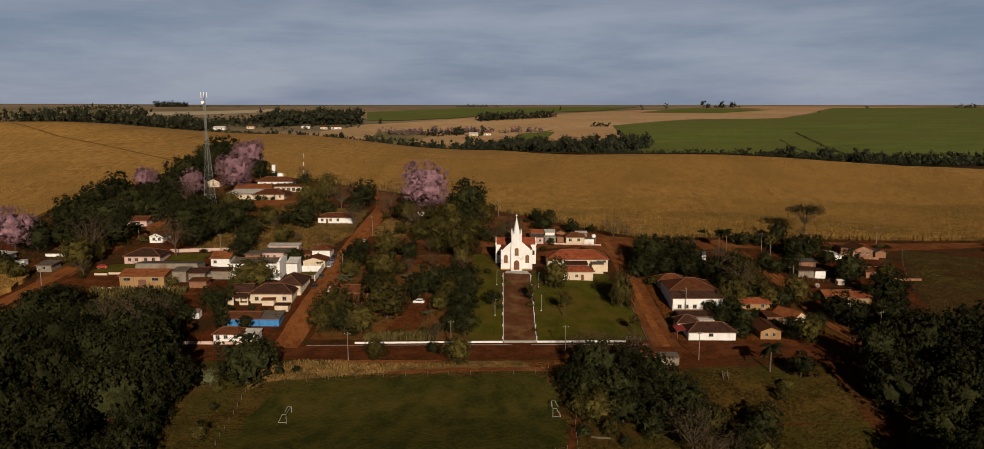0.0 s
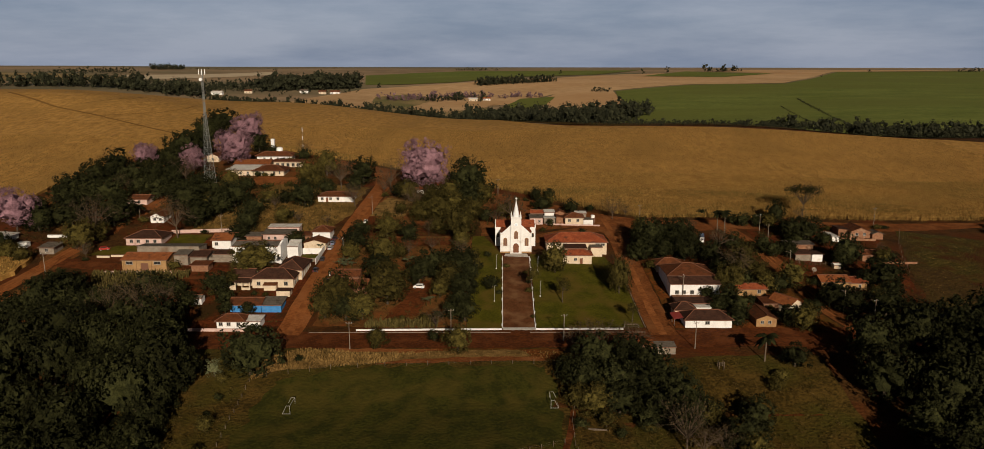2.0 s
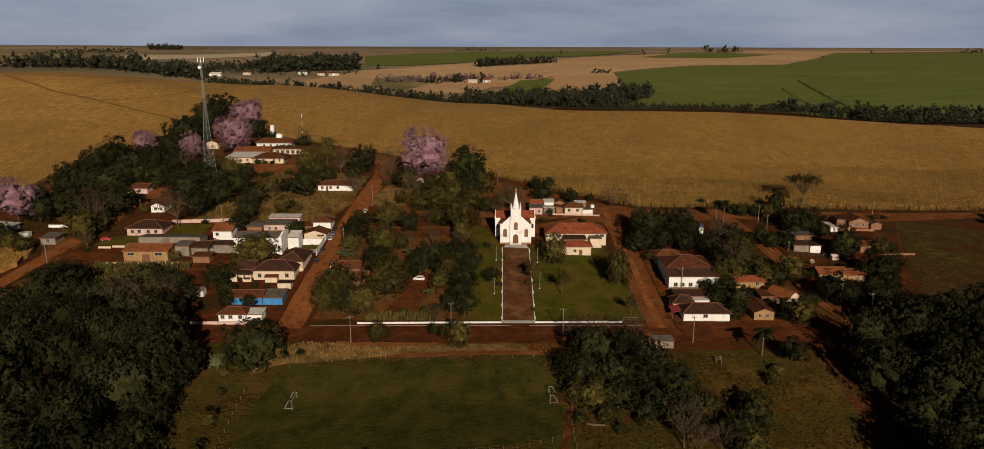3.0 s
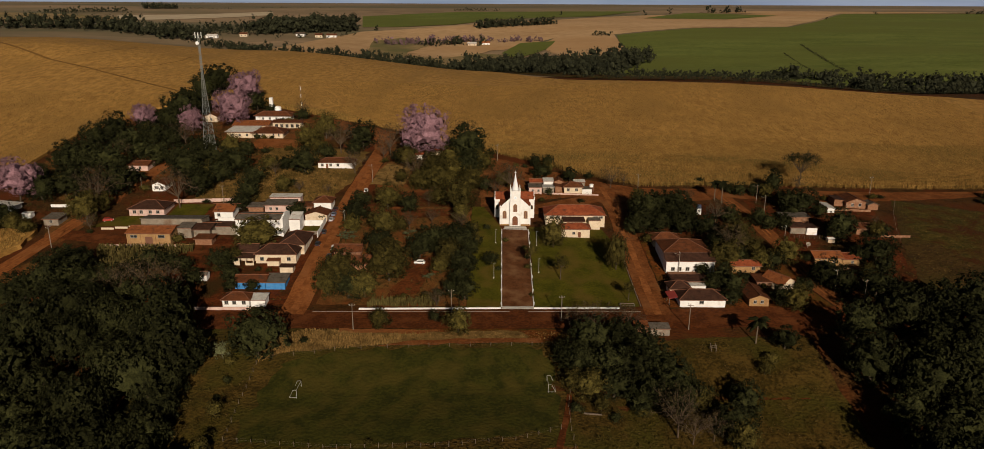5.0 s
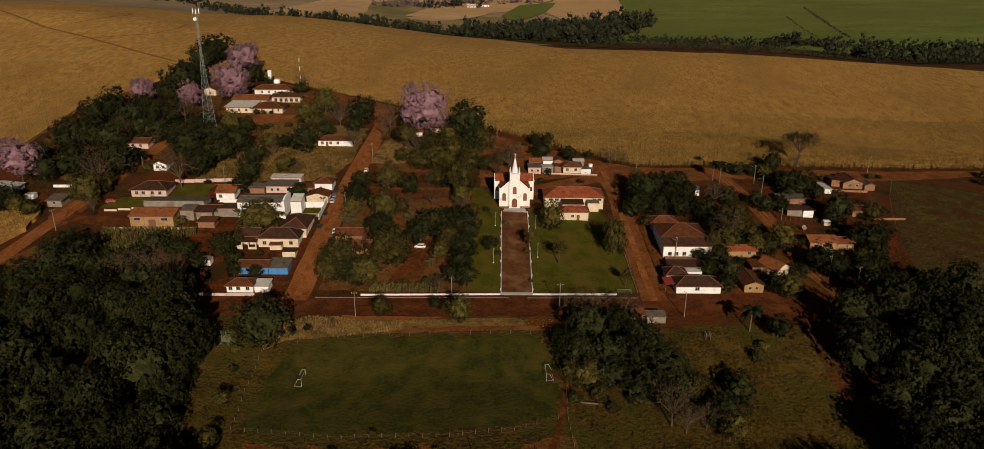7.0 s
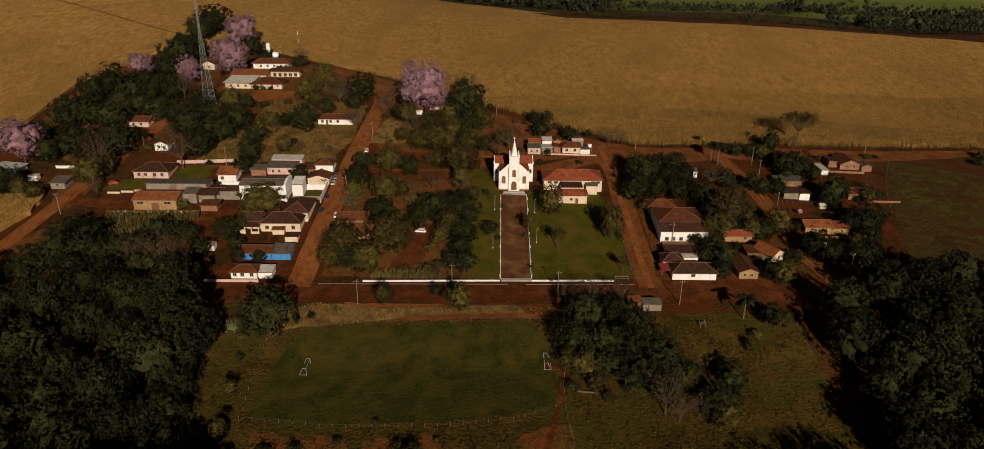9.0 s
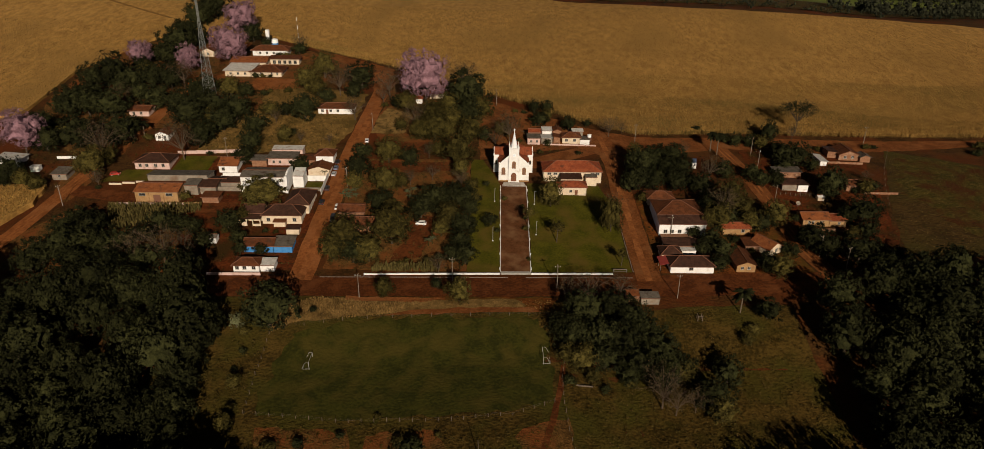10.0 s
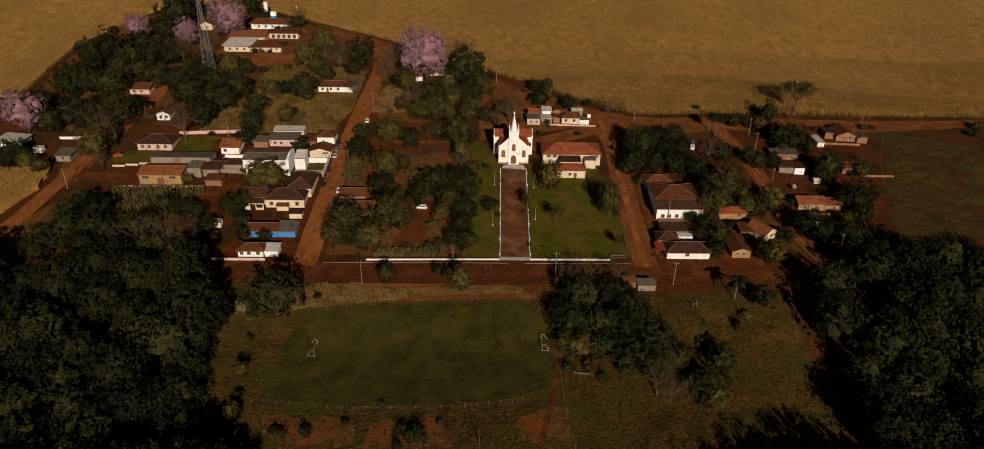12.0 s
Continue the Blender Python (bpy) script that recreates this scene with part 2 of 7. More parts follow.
CONCRETE = surface("weathered_concrete", (0.1500, 0.1242, 0.0984), (0.2500, 0.2070, 0.1599), 1.5, 0.2, 0.9, 0.15, (0.1300, 0.0736, 0.0410), 0.64, 4.0)
TILE_RED = tiles("red_clay_tiles", (0.1500, 0.0353, 0.0150), (0.2550, 0.0672, 0.0268))
TILE_BROWN = tiles("brown_clay_tiles", (0.0680, 0.0235, 0.0100), (0.1280, 0.0440, 0.0175))
TILE_DARK = tiles("sooty_clay_tiles", (0.0340, 0.0162, 0.0108), (0.0680, 0.0314, 0.0198))
TILE_ORANGE = tiles("orange_clay_tiles", (0.1763, 0.0551, 0.0187), (0.2706, 0.0919, 0.0321))
CAP_TILE = surface("mortared_ridge_tiles", (0.1050, 0.0430, 0.0240), (0.1850, 0.0850, 0.0500), 0.8, 0.3, 0.9, 0.1)
SHEET_GREY = tiles("grey_fibre_cement", (0.0750, 0.0632, 0.0504), (0.1350, 0.1135, 0.0907))
SHEET_PALE = tiles("pale_metal_sheet", (0.4000, 0.3850, 0.3600), (0.5600, 0.5350, 0.4950), stain=(0.32, 0.20, 0.12))
SPIRE = surface("painted_metal_spire", (0.62, 0.62, 0.63), (0.72, 0.72, 0.72), 1.5, 0.2, 0.4, 0.02)
GLASS = plain("dark_window_glass", (0.016, 0.015, 0.014), 0.3)
FRAME_BROWN = plain("brown_painted_wood", (0.13, 0.055, 0.03), 0.6)
FRAME_GREY = plain("grey_painted_frame", (0.32, 0.30, 0.27), 0.6)
DOOR_WOOD = surface("varnished_door", (0.11, 0.045, 0.025), (0.18, 0.075, 0.04), 0.5, 0.1, 0.6, 0.1)
STEEL = plain("galvanised_steel", (0.17, 0.175, 0.165), 0.6, 0.2)
GOAL_PAINT = plain("worn_goal_paint", (0.30, 0.29, 0.25), 0.6)
WHITE_PAINT = plain("white_painted_metal", (0.82, 0.82, 0.80), 0.5)
RED_PAINT = plain("red_painted_sheet", (0.30, 0.045, 0.035), 0.5)
WOOD_POST = surface("grey_wood_posts", (0.0750, 0.0560, 0.0400), (0.1500, 0.1150, 0.0820), 0.4, 0.08, 0.9, 0.2)
RUBBER = plain("tyre_rubber", (0.02, 0.02, 0.02), 0.9)
ALLOY = plain("wheel_alloy", (0.45, 0.45, 0.46), 0.4, 0.7)
LENS_WHITE = plain("clear_lamp_lens", (0.75, 0.75, 0.72), 0.2)
LENS_RED = plain("red_lamp_lens", (0.45, 0.02, 0.02), 0.25)

# ---- the lie of the land ----
LAND_Y = (-300, 60, 150, 172, 198, 219, 240, 262, 286, 318, 355, 450, 570, 660, 760, 900, 1050, 1250, 1450, 2000, 4900)
LAND_WEST = (-16, -14, -9, -6, -2, 1, 4, 6.5, 9.3, 13.4, 17, 27, 44, 57, 56, 44, 38, 43, 56, 80, 70)
LAND_MIDWEST = (-16, -13, -7, -5.5, -0.6, 0.2, 3.8, 6.6, 9, 14, 18, 25.5, 35, 41, 43, 33, 27, 37, 48, 77, 70)
LAND_MIDDLE = (-16, -11, -5.6, -5, -0.5, 0.4, 3.7, 6.9, 10, 13.3, 17.3, 24.5, 30.5, 31.5, 25, 14, 15, 29, 52, 77, 70)
LAND_MIDEAST = (-16, -14, -11, -8.5, -1.2, 0.7, 2.6, 5.5, 8, 11, 14.6, 25, 35, 31, 19, 14, 24, 39, 53, 77, 70)
LAND_EAST = (-16, -14, -11, -8, -2, 0, 1.5, 3.6, 6, 8.2, 11, 19.5, 26, 17, 12, 20, 30, 42, 54, 77, 70)
KY = np.array(LAND_Y, float)
KZ = np.array((LAND_WEST, LAND_MIDWEST, LAND_MIDDLE, LAND_MIDEAST, LAND_EAST), float)
KM = np.zeros_like(KZ)
for row in range(5):
    d = np.diff(KZ[row]) / np.diff(KY)
    KM[row, 0], KM[row, -1] = d[0], d[-1]
    for i in range(1, len(KY) - 1):
        KM[row, i] = 0 if d[i - 1] * d[i] <= 0 else 2 * d[i - 1] * d[i] / (d[i - 1] + d[i])


def heights(x, y):
    """The ground's height at arrays of places: smooth slopes along y, blended across the fan of the valley."""
    x, y = np.asarray(x, float), np.asarray(y, float)
    u = np.clip(x / np.maximum(y, 120.0), -0.6, 0.6)
    k = np.minimum(((u + 0.6) / 0.3).astype(int), 3)
    f = (u + 0.6) / 0.3 - k
    f = f * f * (3 - 2 * f)
    y = np.clip(y, KY[0], KY[-1])
    i = np.clip(np.searchsorted(KY, y) - 1, 0, len(KY) - 2)
    h = KY[i + 1] - KY[i]
    s = (y - KY[i]) / h

    def column(j):
        return (2 * s**3 - 3 * s * s + 1) * KZ[j, i] + (s**3 - 2 * s * s + s) * h * KM[j, i] + (3 * s * s - 2 * s**3) * KZ[j, i + 1] + (s**3 - s * s) * h * KM[j, i + 1]

    return (1 - f) * column(k) + f * column(k + 1)


def ground(x, y):
    return float(heights([x], [y])[0])


# ---- building blocks ----


def mesh_from(name, verts, faces, material, smooth=False):
    me = bpy.data.meshes.new(name)
    me.from_pydata([tuple(v) for v in verts] if not isinstance(verts, list) else verts, [], faces)
    me.materials.append(material)
    if smooth:
        me.polygons.foreach_set("use_smooth", [True] * len(me.polygons))
    me.update()
    return me


def quads_mesh(name, verts, material):
    """A mesh of loose quads from an array of shape (n, 4, 3)."""
    n = len(verts)
    me = bpy.data.meshes.new(name)
    me.vertices.add(4 * n)
    me.vertices.foreach_set("co", verts.reshape(-1).astype(np.float32))
    me.loops.add(4 * n)
    me.loops.foreach_set("vertex_index", np.arange(4 * n, dtype=np.int32))
    me.polygons.add(n)
    me.polygons.foreach_set("loop_start", np.arange(0, 4 * n, 4, dtype=np.int32))
    me.materials.append(material)
    me.update(calc_edges=True)
    return me


def part(name, bm, material, parent, label=""):
    """Links a bmesh (or a ready mesh) as one mesh object under a thing or a part."""
    if isinstance(bm, bmesh.types.BMesh):
        me = bpy.data.meshes.new(name)
        bm.normal_update()
        bm.to_mesh(me)
        bm.free()
        me.materials.append(material)
    else:
        me = bm
    ob = new(name, me)
    ob.parent = parent
    if label:
        ob["label"] = label
    return ob


def thing(name, x, y, z=None, turn=0.0, label="", category="", group="", kind=""):
    ob = new(name)
    ob.empty_display_size = 0.5
    ob.matrix_basis = pose(x, y, ground(x, y) if z is None else z, 0, 0, turn)
    return tagged(ob, label, category, group, kind)


def add_box(bm, x0, x1, y0, y1, z0, z1, bevel=0.0):
    r = bmesh.ops.create_cube(bm, size=1, matrix=Matrix.Translation(((x0 + x1) / 2, (y0 + y1) / 2, (z0 + z1) / 2)) @ Matrix.Diagonal((x1 - x0, y1 - y0, z1 - z0, 1)))
    if bevel:
        edges = {e for v in r["verts"] for e in v.link_edges}
        bmesh.ops.bevel(bm, geom=list(edges), offset=bevel, segments=1, affect="EDGES")
    return bm


def box(x0, x1, y0, y1, z0, z1, bevel=0.0):
    return add_box(bmesh.new(), x0, x1, y0, y1, z0, z1, bevel)


def rod(a, b, r0, r1=None, sides=6, bm=None):
    bm = bm or bmesh.new()
    a, b = Vector(a), Vector(b)
    turn = (b - a).to_track_quat("Z", "Y").to_matrix().to_4x4()
    bmesh.ops.create_cone(bm, cap_ends=True, segments=sides, radius1=r0, radius2=r0 if r1 is None else r1, depth=(b - a).length, matrix=Matrix.Translation((a + b) / 2) @ turn)
    return bm


def wobble(points, step, amount, seed):
    """A closed outline with points every step metres, pushed in and out a little."""
    out = []
    for i, p in enumerate(points):
        q = points[(i + 1) % len(points)]
        n = max(1, int(math.hypot(q[0] - p[0], q[1] - p[1]) / step))
        for k in range(n):
            x, y = p[0] + (q[0] - p[0]) * k / n, p[1] + (q[1] - p[1]) * k / n
            out.append((x + amount * noise.noise((x * 0.21, y * 0.21, seed)), y + amount * noise.noise((x * 0.21, y * 0.21, seed + 9))))
    return out


def drape(name, points, material, lift=0.08, step=4.0, edge=0.0, seed=1.0, label="", category="", lower=None):
    """A sheet laid over the land inside an outline, lift metres above it; lower: the depth of a skirt round it."""
    pts = wobble(points, max(step * 0.6, 1.5), edge, seed) if edge else points
    bm = bmesh.new()
    bm.faces.new([bm.verts.new((x, y, 0)) for x, y in pts])
    xs, ys = [p[0] for p in pts], [p[1] for p in pts]
    for lo, hi, n in ((min(xs), max(xs), (1, 0, 0)), (min(ys), max(ys), (0, 1, 0))):
        c = math.floor(lo / step) * step + step
        while c < hi:
            bmesh.ops.bisect_plane(bm, geom=bm.verts[:] + bm.edges[:] + bm.faces[:], plane_co=(c * n[0], c * n[1], 0), plane_no=n)
            c += step
    if bm.faces and sum(f.normal.z for f in bm.faces) < 0:
        bmesh.ops.reverse_faces(bm, faces=bm.faces[:])
    bmesh.ops.triangulate(bm, faces=[f for f in bm.faces if len(f.verts) > 4])
    rim = [e for e in bm.edges if e.is_boundary] if lower else []
    z = heights([v.co.x for v in bm.verts], [v.co.y for v in bm.verts])
    for v, h in zip(bm.verts, z):
        v.co.z = h + lift
    if lower:
        made = bmesh.ops.extrude_edge_only(bm, edges=rim)["geom"]
        for v in made:
            if isinstance(v, bmesh.types.BMVert):
                v.co.z -= lower
    ob = part(name, bm, material, None)
    return tagged(ob, label, category, "", "structure")


def ribbon(name, line, width, material, lift=0.10, label="", category="road", step=3.0):
    """A strip of road along a line of places, draped on the land."""
    pts = []
    for (x0, y0), (x1, y1) in zip(line, line[1:]):
        n = max(1, int(math.hypot(x1 - x0, y1 - y0) / step))
        pts += [Vector((x0 + (x1 - x0) * k / n, y0 + (y1 - y0) * k / n)) for k in range(n)]
    pts.append(Vector(line[-1]))
    verts, faces, across = [], [], 5
    for i, p in enumerate(pts):
        d = (pts[min(i + 1, len(pts) - 1)] - pts[max(i - 1, 0)]).normalized()
        side = Vector((-d.y, d.x))
        for k in range(across):
            f = (k / (across - 1) - 0.5) * (width + (0.7 * noise.noise((p.x * 0.15, p.y * 0.15, k * 3.1)) if k in (0, across - 1) else 0))
            q = p + side * f
            verts.append((q.x, q.y))
    z = heights([v[0] for v in verts], [v[1] for v in verts])
    verts = [(v[0], v[1], h + lift) for v, h in zip(verts, z)]
    for i in range(len(pts) - 1):
        for k in range(across - 1):
            a = i * across + k
            faces.append((a, a + across, a + across + 1, a + 1)[::-1])
    ob = new(name, mesh_from(name, verts, faces, material, True))
    return tagged(ob, label, category, "", "structure")


# ---- the ground ----


def graded(dense_lo, dense_hi, step, reach_lo, reach_hi, growth=1.09, most=90.0):
    mid = list(np.arange(dense_lo, dense_hi + step, step))
    up, s = mid[-1], step
    while up < reach_hi:
        s = min(s * growth, most)
        up += s
        mid.append(min(up, reach_hi))
    down, s = mid[0], step
    while down > reach_lo:
        s = min(s * growth, most)
        down -= s
        mid.insert(0, max(down, reach_lo))
    return np.array(mid)


gx = graded(-250, 250, 6.0, -4700, 4700, 1.07)
gy = graded(90, 420, 6.0, -3000, 4900, 1.045, 60.0)
X, Y = np.meshgrid(gx, gy)
Z = heights(X.ravel(), Y.ravel())
near = np.clip(1 - np.maximum(np.abs(X.ravel()) - 300, np.maximum(Y.ravel() - 460, 60 - Y.ravel())) / 80, 0, 1)
nx, ny = len(gx), len(gy)
idx = np.arange(nx * ny).reshape(ny, nx)
cells = np.stack([idx[:-1, :-1], idx[:-1, 1:], idx[1:, 1:], idx[1:, :-1]], -1).reshape(-1, 4)
me = bpy.data.meshes.new("ground")
me.from_pydata(np.stack([X.ravel(), Y.ravel(), Z], 1).tolist(), [], cells.tolist())
me.materials.append(GROUND)
me.materials.append(PASTURE)
far_cell = (np.abs(X[:-1, :-1].ravel()) > 420) | (Y[:-1, :-1].ravel() > 640) | (Y[:-1, :-1].ravel() < -60)
me.polygons.foreach_set("material_index", far_cell.astype(np.int32))
me.polygons.foreach_set("use_smooth", [True] * len(me.polygons))
tagged(new("ground", me), "red-brown village soil with dry grass, running out to open farmland", "ground", "", "structure")

# ---- fields, roads and lawns ----
drape("maize_field", [(-57, 426), (1, 379), (41, 348.5), (68, 333.5), (188, 341.5), (300, 342.5), (470, 382), (540, 500), (420, 522), (363, 541), (339, 556), (297, 565), (246, 561), (197, 557), (151, 564), (108, 588), (60, 609), (32, 642), (-53, 758), (-132, 850), (-207, 866), (-259, 848), (-289, 795), (-345, 800), (-420, 800), (-560, 760), (-560, 560), (-420, 400), (-330, 335), (-226, 340), (-230, 410), (-210, 472), (-150, 486), (-107, 458)],
      MAIZE, 1.5, 6.0, 1.0, 1.0, "ripe straw-coloured maize field covering the hill", "field", 1.6)
drape("maize_plot", [(-200, 273), (-177, 273), (-175, 259), (-182, 236), (-215, 212), (-240, 240)], MAIZE, 1.6, 4.0, 1.0, 2.0, "small plot of dry maize beside the dirt road", "field", 1.8)
drape("green_field", [(90, 760), (190, 1050), (215, 1290), (367, 1366), (549, 1387), (646, 1505), (795, 1718), (1160, 1745), (1400, 1500), (1100, 1000), (620, 720), (480, 690), (330, 700), (200, 720)],
      CROP, 0.7, 30.0, 0, 3.0, "broad green crop field on the far slope", "field")
drape("green_strip", [(313, 1566), (446, 1720), (623, 1648), (480, 1547)], CROP, 1.2, 30.0, 0, 4.0, "narrow green strip among the stubble", "field")
drape("north_green_field", [(-236, 1392), (-271, 1606), (-76, 1708), (161, 1742), (352, 1765), (225, 1612), (108, 1572), (23, 1534), (-64, 1428), (-158, 1397)], CROP, 1.0, 30.0, 0, 5.0, "green field beyond the stubble", "field")
drape("stubble_field", [(116, 1288), (212, 1300), (365, 1376), (547, 1396), (640, 1512), (790, 1726), (374, 1657), (285, 1626), (103, 1508), (-63, 1410), (-228, 1330), (-284, 1174), (-330, 1010), (-220, 985), (-160, 1060), (-60, 1130), (20, 1160)],
      STUBBLE, 0.7, 30.0, 0, 6.0, "pale harvested stubble field", "field")
drape("pale_field", [(-772, 1569), (-601, 1661), (-496, 1734), (-471, 1648), (-569, 1572), (-708, 1456)], PALE_STUBBLE, 0.8, 30.0, 0, 7.0, "bleached stubble strip near the skyline", "field")
drape("west_fallow", [(-1150, 1400), (-790, 1404), (-703, 1462), (-723, 1505), (-843, 1560), (-1060, 1612)], OLD_FIELD, 0.8, 30.0, 0, 52.0, "tan fallow field beyond the western wood", "field")
drape("east_skyline_field", [(505, 1740), (640, 1800), (1000, 1790), (1180, 1760), (795, 1722), (650, 1690)], STUBBLE, 0.8, 30.0, 0, 53.0, "pinkish stubble near the eastern skyline", "field")
drape("fallow_field", [(-120, 1060), (-20, 1120), (30, 1100), (-10, 960), (-60, 930)], OLD_FIELD, 1.0, 25.0, 0, 8.0, "fallow field in the valley", "field")

drape("village_soil", [(-108, 456), (-58, 421), (-8, 374), (40, 340), (66, 329), (240, 337), (240, 331), (150, 318), (100, 318), (56, 300), (40, 316), (-4, 300), (-6, 330), (-60, 380)], BROWN_DIRT, 0.05, 5.0, 1.5, 11.0, "bare red soil along the maize", "ground")
ribbon("front_road", [(-330, 205), (-165, 211), (-60, 210.5), (60, 211.5), (130, 216), (175, 226), (240, 246)], 12.5, DARK_DIRT, 0.10, "wide red dirt road along the pitch")
ribbon("west_street", [(-63.5, 214), (-62, 262), (-61, 300), (-58.5, 346), (-57, 382), (-62, 412)], 8.4, DIRT, 0.13, "red dirt street climbing past parked cars")
ribbon("east_street", [(53.5, 214), (53, 262), (53.5, 300), (51, 328)], 8.6, BROWN_DIRT, 0.13, "red dirt street beside the lawn")
ribbon("upper_east_road", [(40, 322), (75, 325), (130, 328), (240, 334), (400, 345)], 6.5, BROWN_DIRT, 0.16, "red dirt track along the maize edge")
ribbon("far_east_street", [(117.5, 217), (113.2, 234), (112.3, 250), (111.4, 268), (110.4, 283), (108.3, 300), (104, 322)], 7.0, BROWN_DIRT, 0.14, "rutted red dirt street between gardens")
ribbon("west_lane", [(-178, 216), (-172, 240), (-167, 286), (-161, 333), (-160, 362), (-150, 400), (-110, 440)], 6.5, DIRT, 0.12, "red dirt lane past the maize plot")
ribbon("yard_track", [(-167, 272), (-150, 268), (-120, 259), (-98, 259)], 8.0, DARK_DIRT, 0.11, "dark earth yard before the warehouse")
ribbon("church_lane", [(16, 296), (40, 310), (52, 318)], 9.0, BROWN_DIRT, 0.12, "red earth lane behind the hall")
drape("west_lawn", [(-8, 219.5), (3.2, 219.5), (4.0, 278), (-3, 300), (-8, 300)], LAWN, 0.10, 3.0, 0.3, 12.0, "grass strip beside the church path", "lawn")
drape("east_lawn", [(14.2, 219.5), (48.3, 219.5), (48.3, 262), (44, 279), (15.2, 279)], LAWN, 0.10, 3.0, 0.25, 13.0, "mown green lawn before the parish hall", "lawn")
drape("church_path", [(3.6, 219.0), (13.8, 219.0), (14.6, 276), (4.4, 276)], PATH, 0.16, 3.0, 0.0, 14.0, "broad reddish paved path to the church", "path")
drape("football_pitch", [(-63, 166), (-58, 188), (-30, 192.5), (16.5, 193.5), (18, 161), (0, 154), (-40, 152), (-62, 155)], PITCH, 0.09, 3.0, 3.0, 15.0, "dull green football pitch with worn patches", "pitch")
drape("verge", [(-96, 120), (-96, 204), (24, 204), (20, 120)], WEEDS, 0.06, 3.0, 1.0, 16.0, "dry weedy ground round the pitch and bank", "verge")
drape("rough_ground", [(20, 120), (18, 160), (20, 190), (60, 200), (96, 202), (96, 120)], WEEDS, 0.05, 4.0, 1.0, 17.0, "rough weedy ground beside the copse", "ground")
drape("east_pasture", [(160, 268), (183, 324), (223, 306), (300, 300), (300, 226), (147, 227)], MEADOW, 0.06, 4.0, 1.0, 19.0, "rough patchy pasture of grass and red soil", "pasture")
for n, pts in (("a", [(-66.5, 218), (-66.5, 300), (-120, 300), (-120, 256), (-104, 218)]), ("b", [(58, 219), (58, 268), (104, 268), (112, 219)]), ("c", [(113, 240), (113, 316), (170, 318), (158, 268), (150, 240)]),
               ("d", [(-57, 221), (-57, 300), (-8, 300), (-8, 219)]), ("e", [(-120, 384), (-150, 400), (-150, 450), (-110, 452), (-66, 410), (-66, 384)])):
    drape("yard_soil", pts, UNDERGROWTH if n in "de" else GARDEN if n == "b" else YARD, 0.05, 4.0, 1.0, 20.0 + ord(n), "red-brown yard soil between the houses", "ground")
drape("yard_lawn", [(-134, 284), (-119, 285), (-118, 302), (-133, 302)], LAWN, 0.09, 3.0, 0.8, 31.0, "green yard lawn beside the pink house", "lawn")
drape("yard_lawn", [(-160, 279), (-139, 280.5), (-136, 289), (-152, 289.5)], LAWN, 0.09, 3.0, 0.8, 32.0, "green front yard before the pink house", "lawn")
drape("yard_lawn", [(-74.6, 273.4), (-67.6, 273.4), (-67.6, 280.6), (-74.6, 280.6)], LAWN, 0.09, 2.0, 0.2, 33.0, "small green lawn inside the white yard walls", "lawn")
drape("dry_lot", [(-56, 326), (-40, 326), (-38, 352), (-52, 356)], STRAW, 0.07, 3.0, 1.5, 33.0, "straw-coloured empty lot by the upper street", "ground")
drape("hill_wood_floor", [(-212, 330), (-178, 300), (-172, 262), (-164, 262), (-158, 330), (-128, 330), (-112, 352), (-118, 376), (-150, 392), (-150, 470), (-196, 500), (-222, 440), (-226, 372)], UNDERGROWTH, 0.045, 5.0, 2.0, 48.0, "leaf litter and brush under the hill trees", "ground")
drape("upper_wood_floor", [(-50, 318), (-8, 316), (-2, 352), (-6, 372), (-52, 400), (-54, 330)], UNDERGROWTH, 0.055, 5.0, 2.0, 49.0, "leaf litter and dry grass under the upper trees", "ground")
drape("wood_floor", [(-170, 217), (-104, 217), (-104, 244), (-140, 244), (-158, 258), (-170, 240)], UNDERGROWTH, 0.05, 4.0, 1.5, 50.0, "shaded leaf litter between the roadside trees", "ground")
drape("hill_lot", [(-130, 304), (-70, 306), (-64, 330), (-64, 376), (-98, 386), (-120, 378), (-112, 356), (-126, 334)], SCRUB, 0.07, 4.0, 2.0, 34.0, "dead grass on the hillside lot", "ground")
drape("square_soil", [(-56, 291), (-36, 290), (-30, 287.5), (-13, 290.5), (-13, 298.5), (-30, 297.5), (-56, 299)], DARK_DIRT, 0.08, 2.5, 1.2, 35.0, "strip of bare red soil across the garden", "ground")
drape("square_soil", [(-35, 227), (-30.5, 238), (-29.5, 249), (-27, 255), (-21.5, 253), (-22, 242), (-24, 228)], DARK_DIRT, 0.085, 2.5, 1.2, 54.0, "bare red yard round the parked car", "ground")
drape("square_soil", [(-46, 306), (-10, 304), (-8, 316), (-44, 318)], DARK_DIRT, 0.08, 4.0, 2.0, 35.0, "bare red soil among the garden trees", "ground")
drape("school_yard", [(-128, 378), (-100, 384), (-96, 398), (-128, 400)], DIRT, 0.08, 4.0, 2.0, 36.0, "bare red school yard", "ground")
